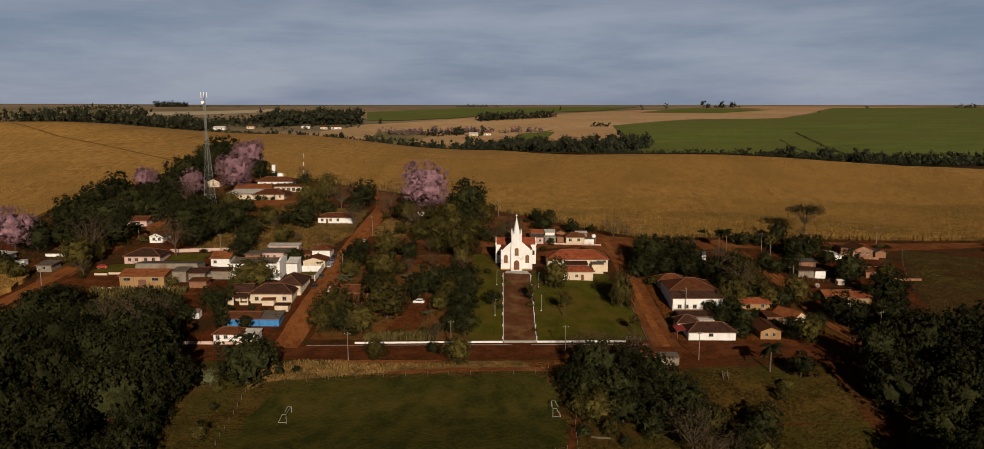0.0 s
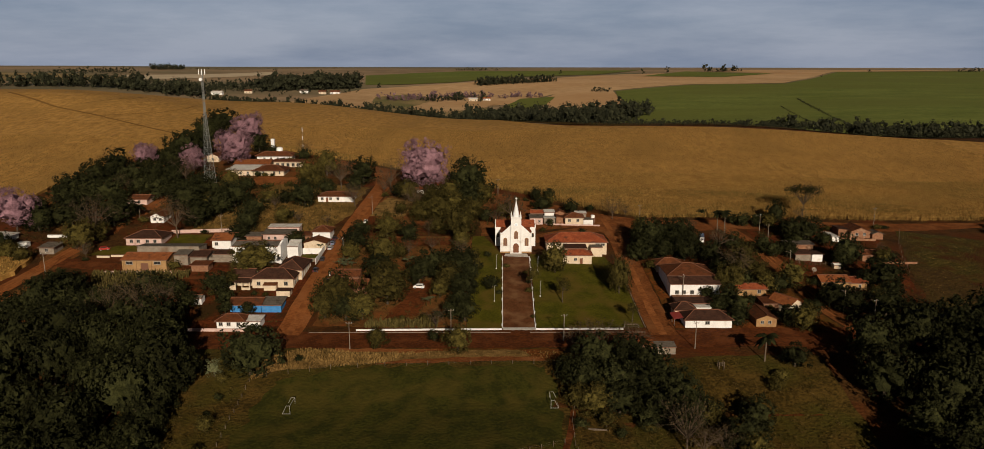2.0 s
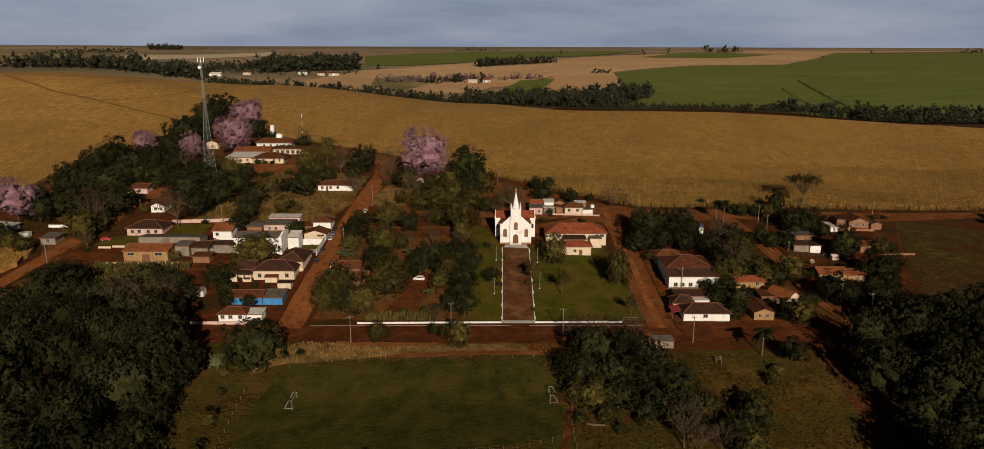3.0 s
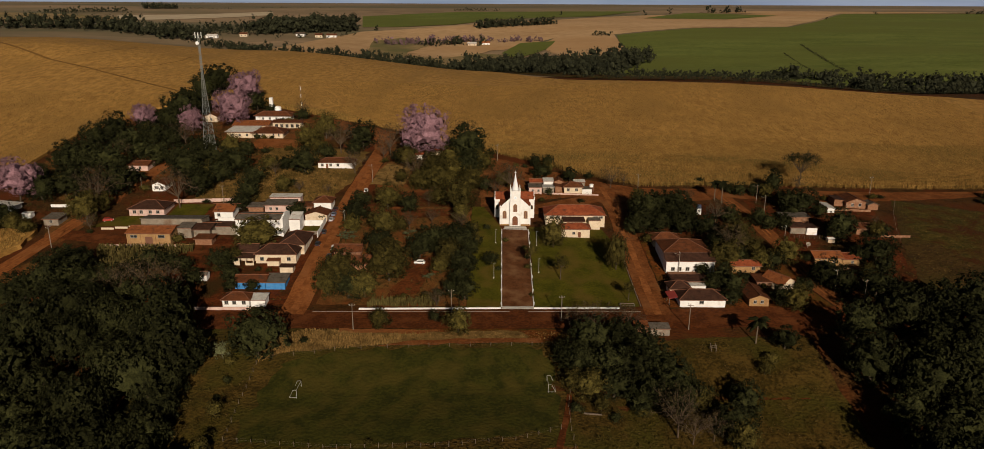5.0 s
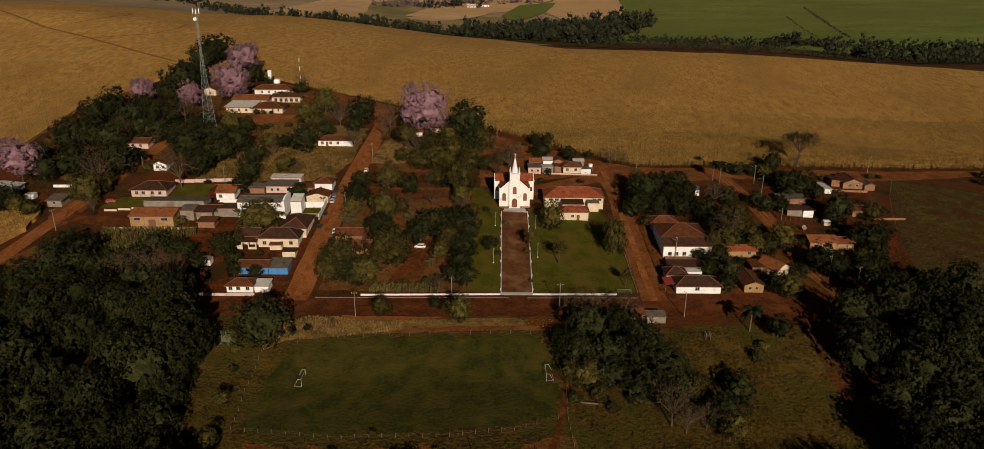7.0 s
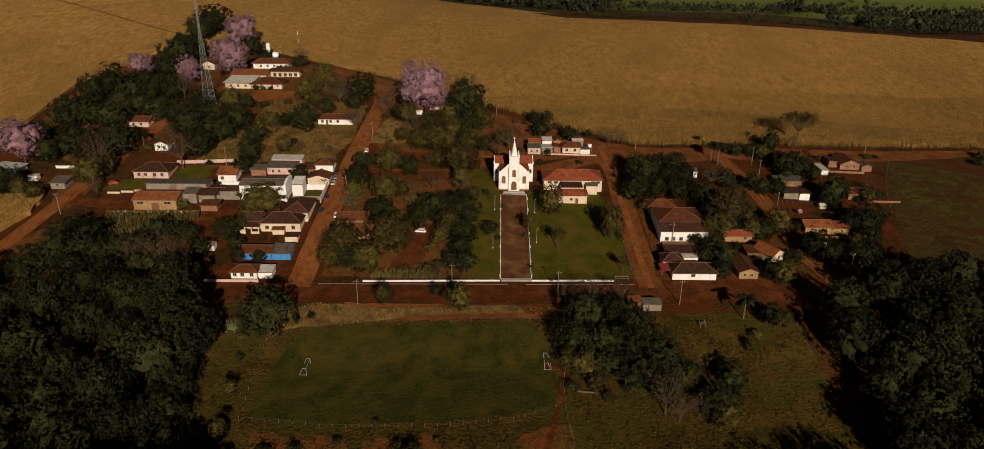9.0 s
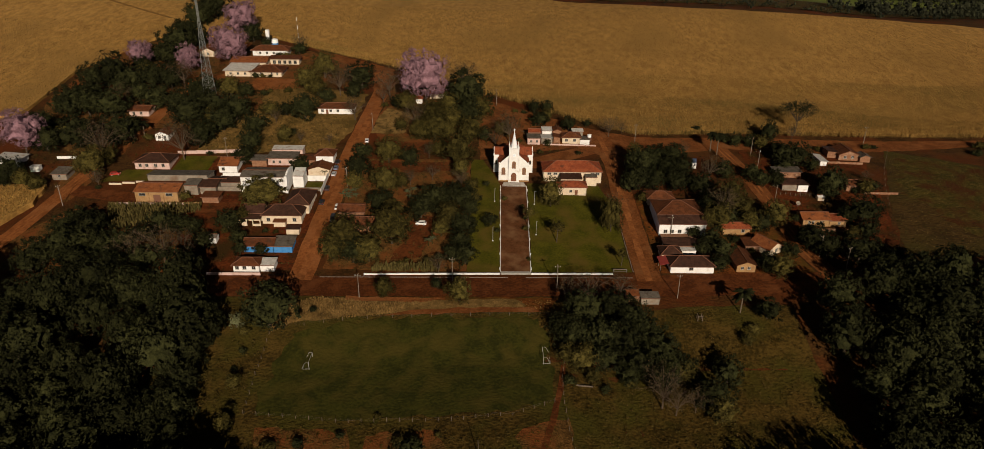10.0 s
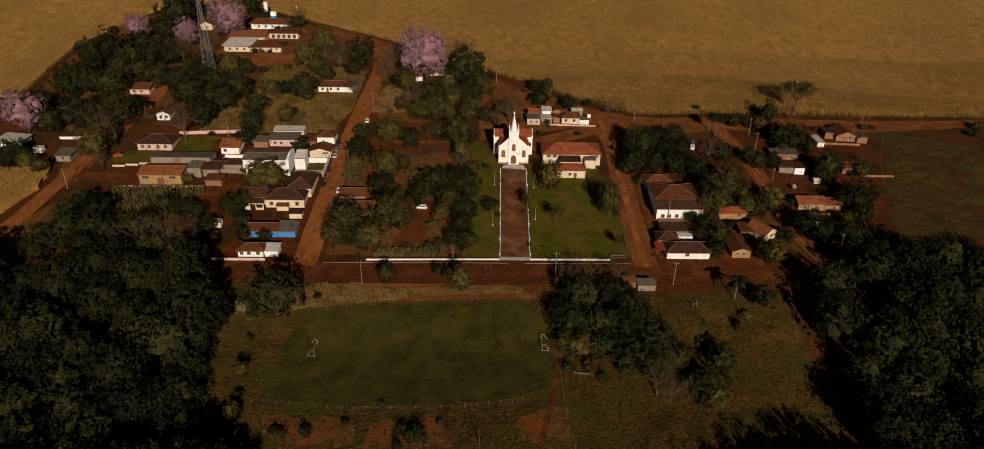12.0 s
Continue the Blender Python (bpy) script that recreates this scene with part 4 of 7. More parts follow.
house(-150.6, -144.8, 316.4, 324.5, 2.9, "gable_y", 1.3, WHITE, TILE_BROWN, "small white cottage with a brown roof", (-1.0, 1.4), (0.5,))
house(-113.1, -105.6, 288, 298.5, 3.2, "gable_x", 1.6, WHITE, TILE_ORANGE, "white house with an orange tile roof", (-2,))
house(-108.8, -99.4, 275.4, 280.6, 1.9, "shed_back", 0.5, CONCRETE, TILE_DARK, "low dark-roofed lean-to inside the white courtyard", over=0.2, ridge=False)
hall = house(-98.8, -81.2, 271.2, 281.4, 6.5, "gable_x", 0.8, WHITE, SHEET_GREY, "tall white community building with a grey sheet roof", (-6.4, 3.6, 6.4), (), doors=(("s", -2.0),), category="building", name="community_building", over=0.3)
bm = bmesh.new()
for k in range(10):
    rise = 0.40 + 1.2 * math.sin(math.pi * (k + 0.5) / 10)
    add_box(bm, 8.86, 9.5, -5.3 + 1.06 * k, -5.3 + 1.06 * (k + 1), -0.6, 6.5 + rise)
part("stepped_parapet", bm, WHITE, hall)
part("corner_pier", box(8.6, 9.7, -5.75, -5.32, -0.6, 6.9, 0.03), WHITE, hall)
house(-79.2, -75.0, 275.2, 281.4, 5.0, "shed_back", 1.3, WHITE, SHEET_PALE, "white side hall with a pale sloping roof", over=0.15)
house(-94.4, -82.4, 294.6, 300.6, 3.1, "shed_back", 0.8, PINK, SHEET_GREY, "pink house with a grey sheet roof", (-3.6, -1, 3.2), window=(0.9, 1.0))
house(-94.0, -81.0, 301.0, 305.5, 3.6, "shed_back", 0.4, PINK, SHEET_PALE, "pink rear block with a pale roof", over=0.2)
house(-101.0, -94.8, 293.4, 298.5, 2.7, "shed_back", 0.5, BRICK, SHEET_GREY, "brick lean-to with a grey roof")
house(-74.2, -66.9, 295.8, 303.2, 3.9, "hip", 1.6, WHITE, TILE_BROWN, "white corner house with a brown hipped roof", (), (1,))
house(-81.4, -74.6, 294.0, 299.0, 2.7, "shed_back", 0.6, BRICK, TILE_BROWN, "brown-roofed lean-to beside the corner house")
house(-75.4, -66.7, 285.5, 292.6, 2.9, "gable_y", 1.3, CREAM, TILE_BROWN, "street house with a brown tile roof", (), (-1, 1.5))
house(-84.2, -69.8, 247.5, 255.6, 3.7, "hip", 2.3, CREAM, TILE_DARK, "cream corner house with a dark brown tile roof", (-5.0, 4.6), (-1.6, 1.6), doors=(("s", 1.2),), window=(1.2, 1.2))
house(-91.4, -84.4, 249.4, 255.4, 3.5, "gable_x", 1.8, CREAM, TILE_DARK, "cream end wing with a dark tile roof behind a veranda", (-1.0, 1.8), window=(1.0, 1.2))
house(-77.6, -68.6, 254.8, 268.6, 3.9, "hip", 2.3, CREAM, TILE_DARK, "street wing of the cream house with pilasters", (), (-6, -3, 0, 3, 6), window=(0.5, 2.6), sill=0.4)
house(-79.6, -75.4, 245.4, 247.2, 1.9, "shed_back", 0.35, CREAM, TILE_BROWN, "small cream porch with a brown lean-to roof", over=0.25, ridge=False)
house(-95.6, -91.8, 247.6, 251.0, 2.6, "flat", 0, CREAM, SHEET_GREY, "cream carport end with a thin roof", over=0.4)
porch = thing("veranda", -87.8, 247.6, None, 0, "shady veranda with cream posts before the end wing", "veranda")
bm = bmesh.new()
slab_roof(bm, [(-3.7, -1.9, 2.7), (3.4, -1.9, 2.7), (3.4, 1.3, 3.4), (-3.7, 1.3, 3.4)], [[0, 1, 2, 3]], 0.12)
part("roof", bm, TILE_DARK, porch)
for x in (-3.5, -1.9, 0.4, 3.1):
    part("post", box(x - 0.16, x + 0.16, -1.8, -1.48, -0.6, 2.64), CREAM, porch)
part("parapet", box(-3.6, -1.9, -1.76, -1.62, -0.6, 1.5), CREAM, porch)
part("parapet", box(0.5, 3.1, -1.76, -1.62, -0.6, 0.7), CREAM, porch)
house(-73.8, -69.2, 240.4, 243.6, 2.1, "flat", 0, CREAM, TILE_DARK, "small dark-roofed store by the street", over=0.3)
house(-86.2, -76.0, 230.0, 236.4, 2.7, "gable_x", 1.2, BLUE, TILE_BROWN, "bright blue house with a brown roof", (1.0,), window=(1.0, 1.0))
house(-75.8, -69.4, 230.0, 236.2, 2.5, "shed_back", 0.8, BLUE, SHEET_GREY, "blue house end with a grey sheet roof", over=0.5)
house(-86.6, -78.0, 218.8, 224.0, 2.7, "hip", 1.3, WHITE, TILE_BROWN, "low white roadside house with a brown roof", (-3, -0.5, 2.6), window=(1.1, 1.0))
house(-77.6, -73.0, 219.2, 223.6, 2.3, "shed_back", 0.5, WHITE, SHEET_PALE, "carport with a pale metal roof", over=0.3)
house(-101.7, -97.3, 234.6, 237.6, 2.2, "gable_x", 0.6, WHITE, SHEET_GREY, "tiny white garden shed", over=0.2)
house(-57.2, -47.6, 252.4, 258.8, 2.3, "gable_x", 1.5, BRICK, TILE_BROWN, "brown-roofed house among the garden trees")
house(-55.0, -40.0, 242.8, 250.2, 2.4, "gable_x", 1.7, BRICK, TILE_BROWN, "long brown-roofed house half hidden by trees", (4.0,))
house(-83.7, -66.6, 347.6, 355.0, 2.9, "hip", 1.5, WHITE, TILE_BROWN, "white cottage with a brown tile roof on the slope", (-6.5, -2.5, 1.0), doors=(("s", -4.2),))
# red street awning of the low white house
awn = thing("awning", 59.4, 223.6, None, 0, "faded red street awning on thin posts", "awning")
bm = bmesh.new()
slab_roof(bm, [(-1.5, -3.2, 2.1), (1.4, -3.2, 2.7), (1.4, 3.2, 2.7), (-1.5, 3.2, 2.1)], [[0, 1, 2, 3]], 0.08)
part("canopy", bm, RED_PAINT, awn)
for y in (-3.0, 0.0, 3.0):
    part("post", rod((-1.35, y, -0.3), (-1.35, y, 2.06), 0.05, None, 6), STEEL, awn)
# school on the hill
house(-131.5, -115.0, 401.5, 413.0, 3.2, "hip", 2.0, CREAM, TILE_BROWN, "school wing with a brown tile roof", (-6, -3, 3, 6), window=(0.7, 1.6), name="school_wing", category="school", over=1.1)
house(-146.0, -132.0, 402.0, 417.0, 3.2, "shed_back", 0.8, CREAM, SHEET_PALE, "school wing with a pale metal roof", (-4, 0, 4), name="school_wing", category="school", over=1.1)
house(-147.0, -128.0, 418.0, 428.0, 3.4, "gable_x", 1.6, CREAM, TILE_ORANGE, "school wing with an orange tile roof", name="school_wing", category="school", over=1.1)
house(-127.0, -110.5, 424.5, 430.0, 3.2, "shed_back", 0.6, CREAM, TILE_BROWN, "open school veranda with a brown roof", (-6, -3, 0, 3, 6), window=(1.6, 1.8), sill=0.4, name="school_wing", category="school", over=1.1)
house(-142.0, -121.0, 441.5, 449.5, 3.6, "hip", 1.7, WHITE, TILE_BROWN, "rear school block with a brown tile roof", (-6, -2, 2, 6), name="school_wing", category="school", over=1.1)
house(-171.0, -164.0, 438.0, 450.0, 3.2, "gable_y", 1.6, CREAM, TILE_BROWN, "white gabled house by the mast", (0,))
house(-31.0, -22.0, 370.8, 376.0, 2.9, "gable_x", 1.2, CREAM, TILE_RED, "cream house behind the flowering tree")
house(-37.6, -34.4, 363.4, 366.4, 2.7, "gable_x", 0.8, WHITE, TILE_RED, "small white hut under the trees")
house(-46.4, -43.6, 385.6, 389.0, 2.8, "gable_x", 0.8, WHITE, TILE_BROWN, "small white hut by the upper street")
house(-207.5, -198.0, 291.0, 298.5, 2.8, "shed_east", 0.9, WHITE, SHEET_PALE, "shabby white shack with a pale sheet roof")
house(-178.4, -172.6, 280.0, 286.5, 2.6, "shed_back", 0.6, CONCRETE, SHEET_GREY, "grey shack beside the lane", (0,))
house(-191.2, -187.6, 287.0, 289.5, 2.0, "flat", 0, WHITE, SHEET_PALE, "tiny pale hut among bushes", over=0.15)
house(-174.0, -164.6, 344.0, 352.5, 2.8, "gable_x", 1.3, PINK, TILE_BROWN, "old pinkish house among the trees", (-2.5, 1))

yard_wall(-95, 216.4, -77, 216.8, 1.1, PINK, "low pink roadside wall")
yard_wall(-74.8, 281.2, -67.2, 281.2, 2.4, WHITE, "white yard wall behind a small lawn")
yard_wall(-79.0, 272.6, -67.2, 272.6, 1.5, CONCRETE, "grey concrete garden wall")
yard_wall(-109.6, 272.2, -109.6, 281.4, 2.6, WHITE, "white courtyard side wall")
yard_wall(-109.4, 281.6, -99.2, 281.6, 3.2, WHITE, "white courtyard back wall")
yard_wall(-109.4, 272.0, -99.2, 272.0, 1.9, CONCRETE, "grey concrete courtyard wall")
yard_wall(-67.0, 269.4, -67.0, 285.0, 2.3, WHITE, "white street wall")
yard_wall(-146, 260.6, -112, 261.0, 1.0, OCHRE, "long ochre boundary wall before the maize")
yard_wall(-154, 276.0, -139, 279.0, 0.8, CREAM, "low pale garden wall")
yard_wall(-136, 303.5, -108, 305.5, 1.5, PINK, "long pinkish back wall")
yard_wall(153.8, 279.0, 168.0, 279.0, 0.9, BRICK, "low brick garden wall")
yard_wall(150.5, 307.6, 166.0, 307.6, 1.0, BRICK, "low brick front wall")
yard_wall(119.0, 249.0, 138.0, 249.0, 1.2, BRICK, "brick front wall")
yard_wall(24, 316.6, 48, 317.0, 0.7, PINK, "low wall before the shacks")
yard_wall(-186, 298.6, -176, 298.8, 1.2, WHITE, "short white wall")

# ---- the low white wall and steps before the church ----
yard_wall(-42.5, 217.6, 3.3, 218.2, 0.55, WHITE, "low white wall along the square", 0.4)
yard_wall(13.9, 218.2, 41.5, 218.2, 0.55, WHITE, "low white wall along the lawn", 0.4)

# ---- trees ----
rng = np.random.default_rng(5)
DOME = bmesh.new()
bmesh.ops.create_icosphere(DOME, subdivisions=3, radius=1)
DOME_V = np.array([v.co for v in DOME.verts])
DOME_F = [tuple(v.index for v in f.verts) for f in DOME.faces]
DOME.free()
NUT = bmesh.new()
bmesh.ops.create_icosphere(NUT, subdivisions=1, radius=1)
NUT_V = np.array([v.co for v in NUT.verts])
NUT_F = [tuple(v.index for v in f.verts) for f in NUT.faces]
NUT.free()


def sprays_at(p, d, size, scatter):
    """Loose leaf sprays at places p, turned roughly towards d: an array of quads."""
    nrm = d + rng.normal(size=d.shape) * scatter
    nrm /= np.linalg.norm(nrm, axis=1)[:, None]
    a = np.cross(nrm, rng.normal(size=d.shape))
    a /= np.linalg.norm(a, axis=1)[:, None]
    b = np.cross(nrm, a)
    s = size * rng.uniform(0.6, 1.4, len(p))[:, None]
    return np.stack([p - a * s, p - b * s * 0.6 + nrm * s * 0.2, p + a * s, p + b * s * 0.6 + nrm * s * 0.2], 1)


def leaves(centres, radii, per, size, up=0.25, inner=0.72):
    """Leaf sprays round each clump: an array of quads."""
    c, r = np.repeat(centres, per, 0), np.repeat(radii, per)
    d = rng.normal(size=(len(c), 3))
    d[:, 2] += up
    d /= np.linalg.norm(d, axis=1)[:, None]
    return sprays_at(c + d * (r * rng.uniform(inner, 1.15, len(c)))[:, None], d, size, 0.6)


def crown_mesh(name, material, spread, base, top, sprays, size, lump=0.42, often=2.3, ragged=0.10, core=0.52):
    """A crown of radius 1: an uneven, hollowed dome of leaves under a ragged coat of loose sprays.
    Returns the mesh and some places inside it for the limbs to reach."""
    mid, half, shift = base + (top - base) * 0.46, (top - base) / 2, rng.uniform(0, 90)
    swell = np.array([1 + lump * noise.noise(Vector(v * often * 0.55 + shift)) + 0.75 * lump * noise.noise(Vector(v * often + shift + 31)) + 0.35 * lump * noise.noise(Vector(v * often * 2.4 + shift + 57)) for v in DOME_V])
    shape = DOME_V * swell[:, None] * np.array((spread, spread, half))
    shape[:, 2] = np.maximum(shape[:, 2], -half * 0.92)
    f = np.array(DOME_F)
    corner = shape[f]
    area = np.linalg.norm(np.cross(corner[:, 1] - corner[:, 0], corner[:, 2] - corner[:, 0]), axis=1)
    per = max(4, int(15 * math.sqrt(sprays / 1300)))
    n = sprays // per
    face = rng.choice(len(f), n, p=area / area.sum())
    mix = rng.dirichlet((1, 1, 1), n)
    tuft = (corner[face] * mix[:, :, None]).sum(1) * (1.0 + ragged * rng.uniform(-1.0, 0.7, n))[:, None]
    out = rng.normal(size=(n * per, 3))
    out /= np.linalg.norm(out, axis=1)[:, None]
    reach = np.repeat(2.0 / math.sqrt(n) * rng.uniform(0.55, 1.25, n), per) * rng.uniform(0.45, 1.0, n * per)
    p = np.repeat(tuft, per, 0) + out * reach[:, None]
    away = p / np.array((spread * spread, spread * spread, half * half))
    away /= np.linalg.norm(away, axis=1)[:, None]
    quads = sprays_at(p + np.array((0, 0, mid)), away + 0.7 * out, size, 0.38)
    rough = rng.uniform(0.80, 1.14, len(shape))[:, None]
    verts = (shape * core * rough + np.array((0, 0, mid))).tolist()
    faces, k = list(DOME_F), len(DOME_V)
    verts += quads.reshape(-1, 3).tolist()
    faces += [(k + 4 * i, k + 4 * i + 1, k + 4 * i + 2, k + 4 * i + 3) for i in range(len(quads))]
    return mesh_from(name, verts, faces, material), shape[::26] * 0.7 + np.array((0, 0, mid))


def thin_crown(name, material, clumps, base, top, per, size, clump):
    """A see-through crown of radius 1: loose clumps of small leaves with nothing between them."""
    mid, half = base + (top - base) * 0.46, (top - base) / 2
    c = []
    for i in range(clumps):
        h, ang, depth = 1 - 1.62 * (i + 0.5) / clumps, i * 2.39996 + rng.uniform(-0.35, 0.35), math.sqrt(rng.uniform(0.1, 1.0))
        ring = math.sqrt(max(0.0, 1 - h * h)) * depth
        c.append((ring * math.cos(ang), ring * math.sin(ang), mid + half * h * depth))
    c = np.array(c)
    return quads_mesh(name, leaves(c, clump * rng.uniform(0.6, 1.3, clumps), per, size, 0.45, 0.3), material), c


def trunk_mesh(name, tips, height, thick, material, twigs=0):
    bm = bmesh.new()
    fork = Vector((0.03, 0.02, height))
    rod((0, 0, -0.12), fork, thick, thick * 0.7, 7, bm)
    for t in tips:
        t = Vector(t)
        mid = fork.lerp(t, 0.5) + Vector((rng.uniform(-0.06, 0.06), rng.uniform(-0.06, 0.06), 0.05))
        rod(fork, mid, thick * 0.5, thick * 0.32, 5, bm)
        rod(mid, t, thick * 0.32, thick * 0.12, 4, bm)
        for _ in range(twigs):
            e = mid.lerp(t, rng.uniform(0.2, 1.0))
            d = Vector(rng.normal(size=3)) * 0.22 + Vector((t.x, t.y, 0.4)) * 0.25
            f = e + d
            rod(e, f, thick * 0.14, thick * 0.05, 3, bm)
            for _ in range(3):
                rod(e.lerp(f, rng.uniform(0.4, 1.0)), f + Vector(rng.normal(size=3)) * 0.12, thick * 0.07, thick * 0.03, 3, bm)
    me = bpy.data.meshes.new(name)
    bm.to_mesh(me)
    bm.free()
    me.materials.append(material)
    return me


def tree_kind(name, label, crown, tips, height, thick, bark=None, twigs=0, category="tree"):
    root = new(name)
    tagged(root, label, category)
    part("trunk", trunk_mesh("trunk", tips, height, thick, bark or BARK, twigs), None, root)
    if crown:
        part("crown", crown, None, root)
    root.location = (0, -2500, -40)
    return root


DARK, OLIVE, PALE, BARE, PURPLE, SHRUB, TALL = range(7)
KINDS = {k: [] for k in range(7)}
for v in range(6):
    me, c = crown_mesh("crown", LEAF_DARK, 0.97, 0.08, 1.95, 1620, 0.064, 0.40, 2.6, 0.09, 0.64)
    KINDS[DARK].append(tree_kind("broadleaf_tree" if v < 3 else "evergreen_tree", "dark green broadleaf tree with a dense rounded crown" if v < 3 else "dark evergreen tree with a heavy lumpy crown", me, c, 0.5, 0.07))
for v in range(5):
    me, c = crown_mesh("crown", LEAF_OLIVE, 0.97, 0.15, 1.95, 1480, 0.058, 0.42, 2.9, 0.09, 0.68)
    KINDS[OLIVE].append(tree_kind("olive_leaved_tree", "olive-green tree with a dense uneven crown", me, c, 0.55, 0.06))
me, c = crown_mesh("crown", LEAF_PALE, 0.90, 0.2, 1.8, 800, 0.06, 0.7, 2.6, 0.2, 0.5)
KINDS[PALE].append(tree_kind("pale_tree", "pale grey-green tree beside the weeds", me, c, 0.4, 0.06))
for v in range(3):
    me, c = thin_crown("crown", LEAF_DRY, 16, 0.7, 1.85, 24, 0.04, 0.34)
    KINDS[BARE].append(tree_kind("bare_tree", "nearly leafless grey-brown winter tree", me, c, 0.5, 0.045, TWIGS, 4))
for v in range(3):
    me, c = crown_mesh("crown", BLOSSOM, 1.02, 0.46, 2.16, 2400, 0.051, 0.34, 3.0, 0.08, 0.74)
    KINDS[PURPLE].append(tree_kind("flowering_tree", "tree covered in mauve-pink blossom", me, c, 0.62, 0.05, None, 2))
for v in range(4):
    me, c = crown_mesh("crown", LEAF_DARK if v % 2 else LEAF_OLIVE, 0.90, 0.0, 1.15, 420, 0.085, 0.50, 2.0, 0.14, 0.68)
    KINDS[SHRUB].append(tree_kind("shrub", "low leafy garden shrub", me, c[::3], 0.2, 0.05, category="shrub"))
for v in range(2):
    me, c = crown_mesh("crown", LEAF_OLIVE, 0.92, 1.55, 3.2, 620, 0.085, 0.75, 2.6, 0.2, 0.5)
    KINDS[TALL].append(tree_kind("garden_tree", "small clean-stemmed tree on the lawn with an airy crown", me, c, 1.7, 0.07))
used, planted = set(), {k: 0 for k in KINDS}


def plant(kind, x, y, r, tall=None):
    kinds = KINDS[kind]
    proto = kinds[planted[kind] % len(kinds)]
    planted[kind] += 1
    tall = tall or rng.uniform(0.80, 1.30)
    m = pose(x, y, ground(x, y), rng.uniform(-3, 3), rng.uniform(-3, 3), rng.uniform(0, 360)) @ Matrix.Diagonal((r, r * rng.uniform(0.9, 1.1), r * tall, 1))
    if proto.name not in used:
        used.add(proto.name)
        proto.matrix_basis = m
        return proto
    old = proto.matrix_basis.copy()
    proto.matrix_basis = Matrix.Identity(4)
    made = copy_thing(proto, m)
    proto.matrix_basis = old
    return made


SQUARE_TREES = [
    (DARK, -55.4, 300.8, 3.3), (DARK, -54.6, 283.6, 4.6), (OLIVE, -54.5, 273.8, 3.4), (OLIVE, -43.4, 297.1, 4.7), (DARK, -33.8, 294.1, 3.8),
    (OLIVE, -41.1, 270.4, 4.6), (OLIVE, -35.7, 275.6, 2.6), (DARK, -41.9, 256.1, 4.4), (OLIVE, -35.0, 235.6, 6.3), (OLIVE, -51.1, 231.7, 6.0),
    (OLIVE, -54.2, 226.8, 4.5), (OLIVE, -41.9, 225.5, 4.3), (DARK, -47.1, 225.1, 4.5), (DARK, -26.0, 252.2, 4.3), (DARK, -21.6, 258.2, 4.7),
    (DARK, -16.4, 261.4, 4.4), (DARK, -11.2, 258.3, 4.7), (DARK, -7.5, 254.7, 3.1), (DARK, -18.0, 253.8, 3.6), (OLIVE, -15.2, 245.9, 4.2),
    (OLIVE, -17.7, 240.2, 3.0), (DARK, -10.2, 241.7, 3.9), (DARK, -10.1, 233.3, 3.4), (DARK, -8.5, 224.5, 3.3), (DARK, -13.0, 226.6, 2.9),
    (OLIVE, -13.4, 294.4, 6.0), (OLIVE, -10.0, 317.8, 4.4), (OLIVE, -25.9, 328.1, 6.0), (OLIVE, -31.2, 320.3, 4.1), (OLIVE, -17.9, 330.9, 4.8),
    (DARK, -13.8, 337.7, 4.9), (BARE, -26.5, 301.4, 3.0), (BARE, -11.7, 274.5, 3.3), (OLIVE, -12.0, 284.3, 3.2), (BARE, -23.6, 281.1, 2.9),
    (BARE, -32.3, 277.2, 2.8), (OLIVE, -19.8, 321.5, 3.5), (OLIVE, -22.2, 302.3, 3.3), (SHRUB, -7.4, 275.6, 2.6), (SHRUB, -7.3, 248.2, 2.1),
    (DARK, 0.2, 247.8, 2.4), (OLIVE, -6.9, 263.3, 2.5),
    (SHRUB, -21.1, 224.6, 2.0), (SHRUB, -17.5, 226.8, 1.8), (SHRUB, -30.8, 222.7, 1.5), (BARE, -17.4, 218.8, 2.8), (SHRUB, -47.0, 281.6, 2.1),
    (SHRUB, -28.9, 225.1, 1.3), (SHRUB, -5.2, 264.7, 2.0),
]
UPPER_TREES = [
    (PURPLE, -32.0, 359.8, 11.5, 1.10), (DARK, -11.3, 357.8, 10.9), (BARE, -14.4, 388.2, 7.3), (DARK, -10.8, 340.6, 6.6), (OLIVE, -4.9, 344.7, 5.5),
    (OLIVE, -20.1, 346.6, 6.1), (OLIVE, -27.4, 341.9, 5.4), (OLIVE, -40.3, 350.8, 4.9), (DARK, -45.6, 356.7, 4.1), (BARE, -33.6, 326.7, 6.9),
    (OLIVE, -25.4, 318.9, 6.3), (OLIVE, -31.9, 321.7, 4.0), (OLIVE, -8.9, 322.7, 5.2), (BARE, -51.2, 368.2, 7.6), (BARE, -53.9, 362.3, 4.4),
    (SHRUB, -52.7, 357.8, 2.2), (OLIVE, -41.3, 329.1, 2.9),
]
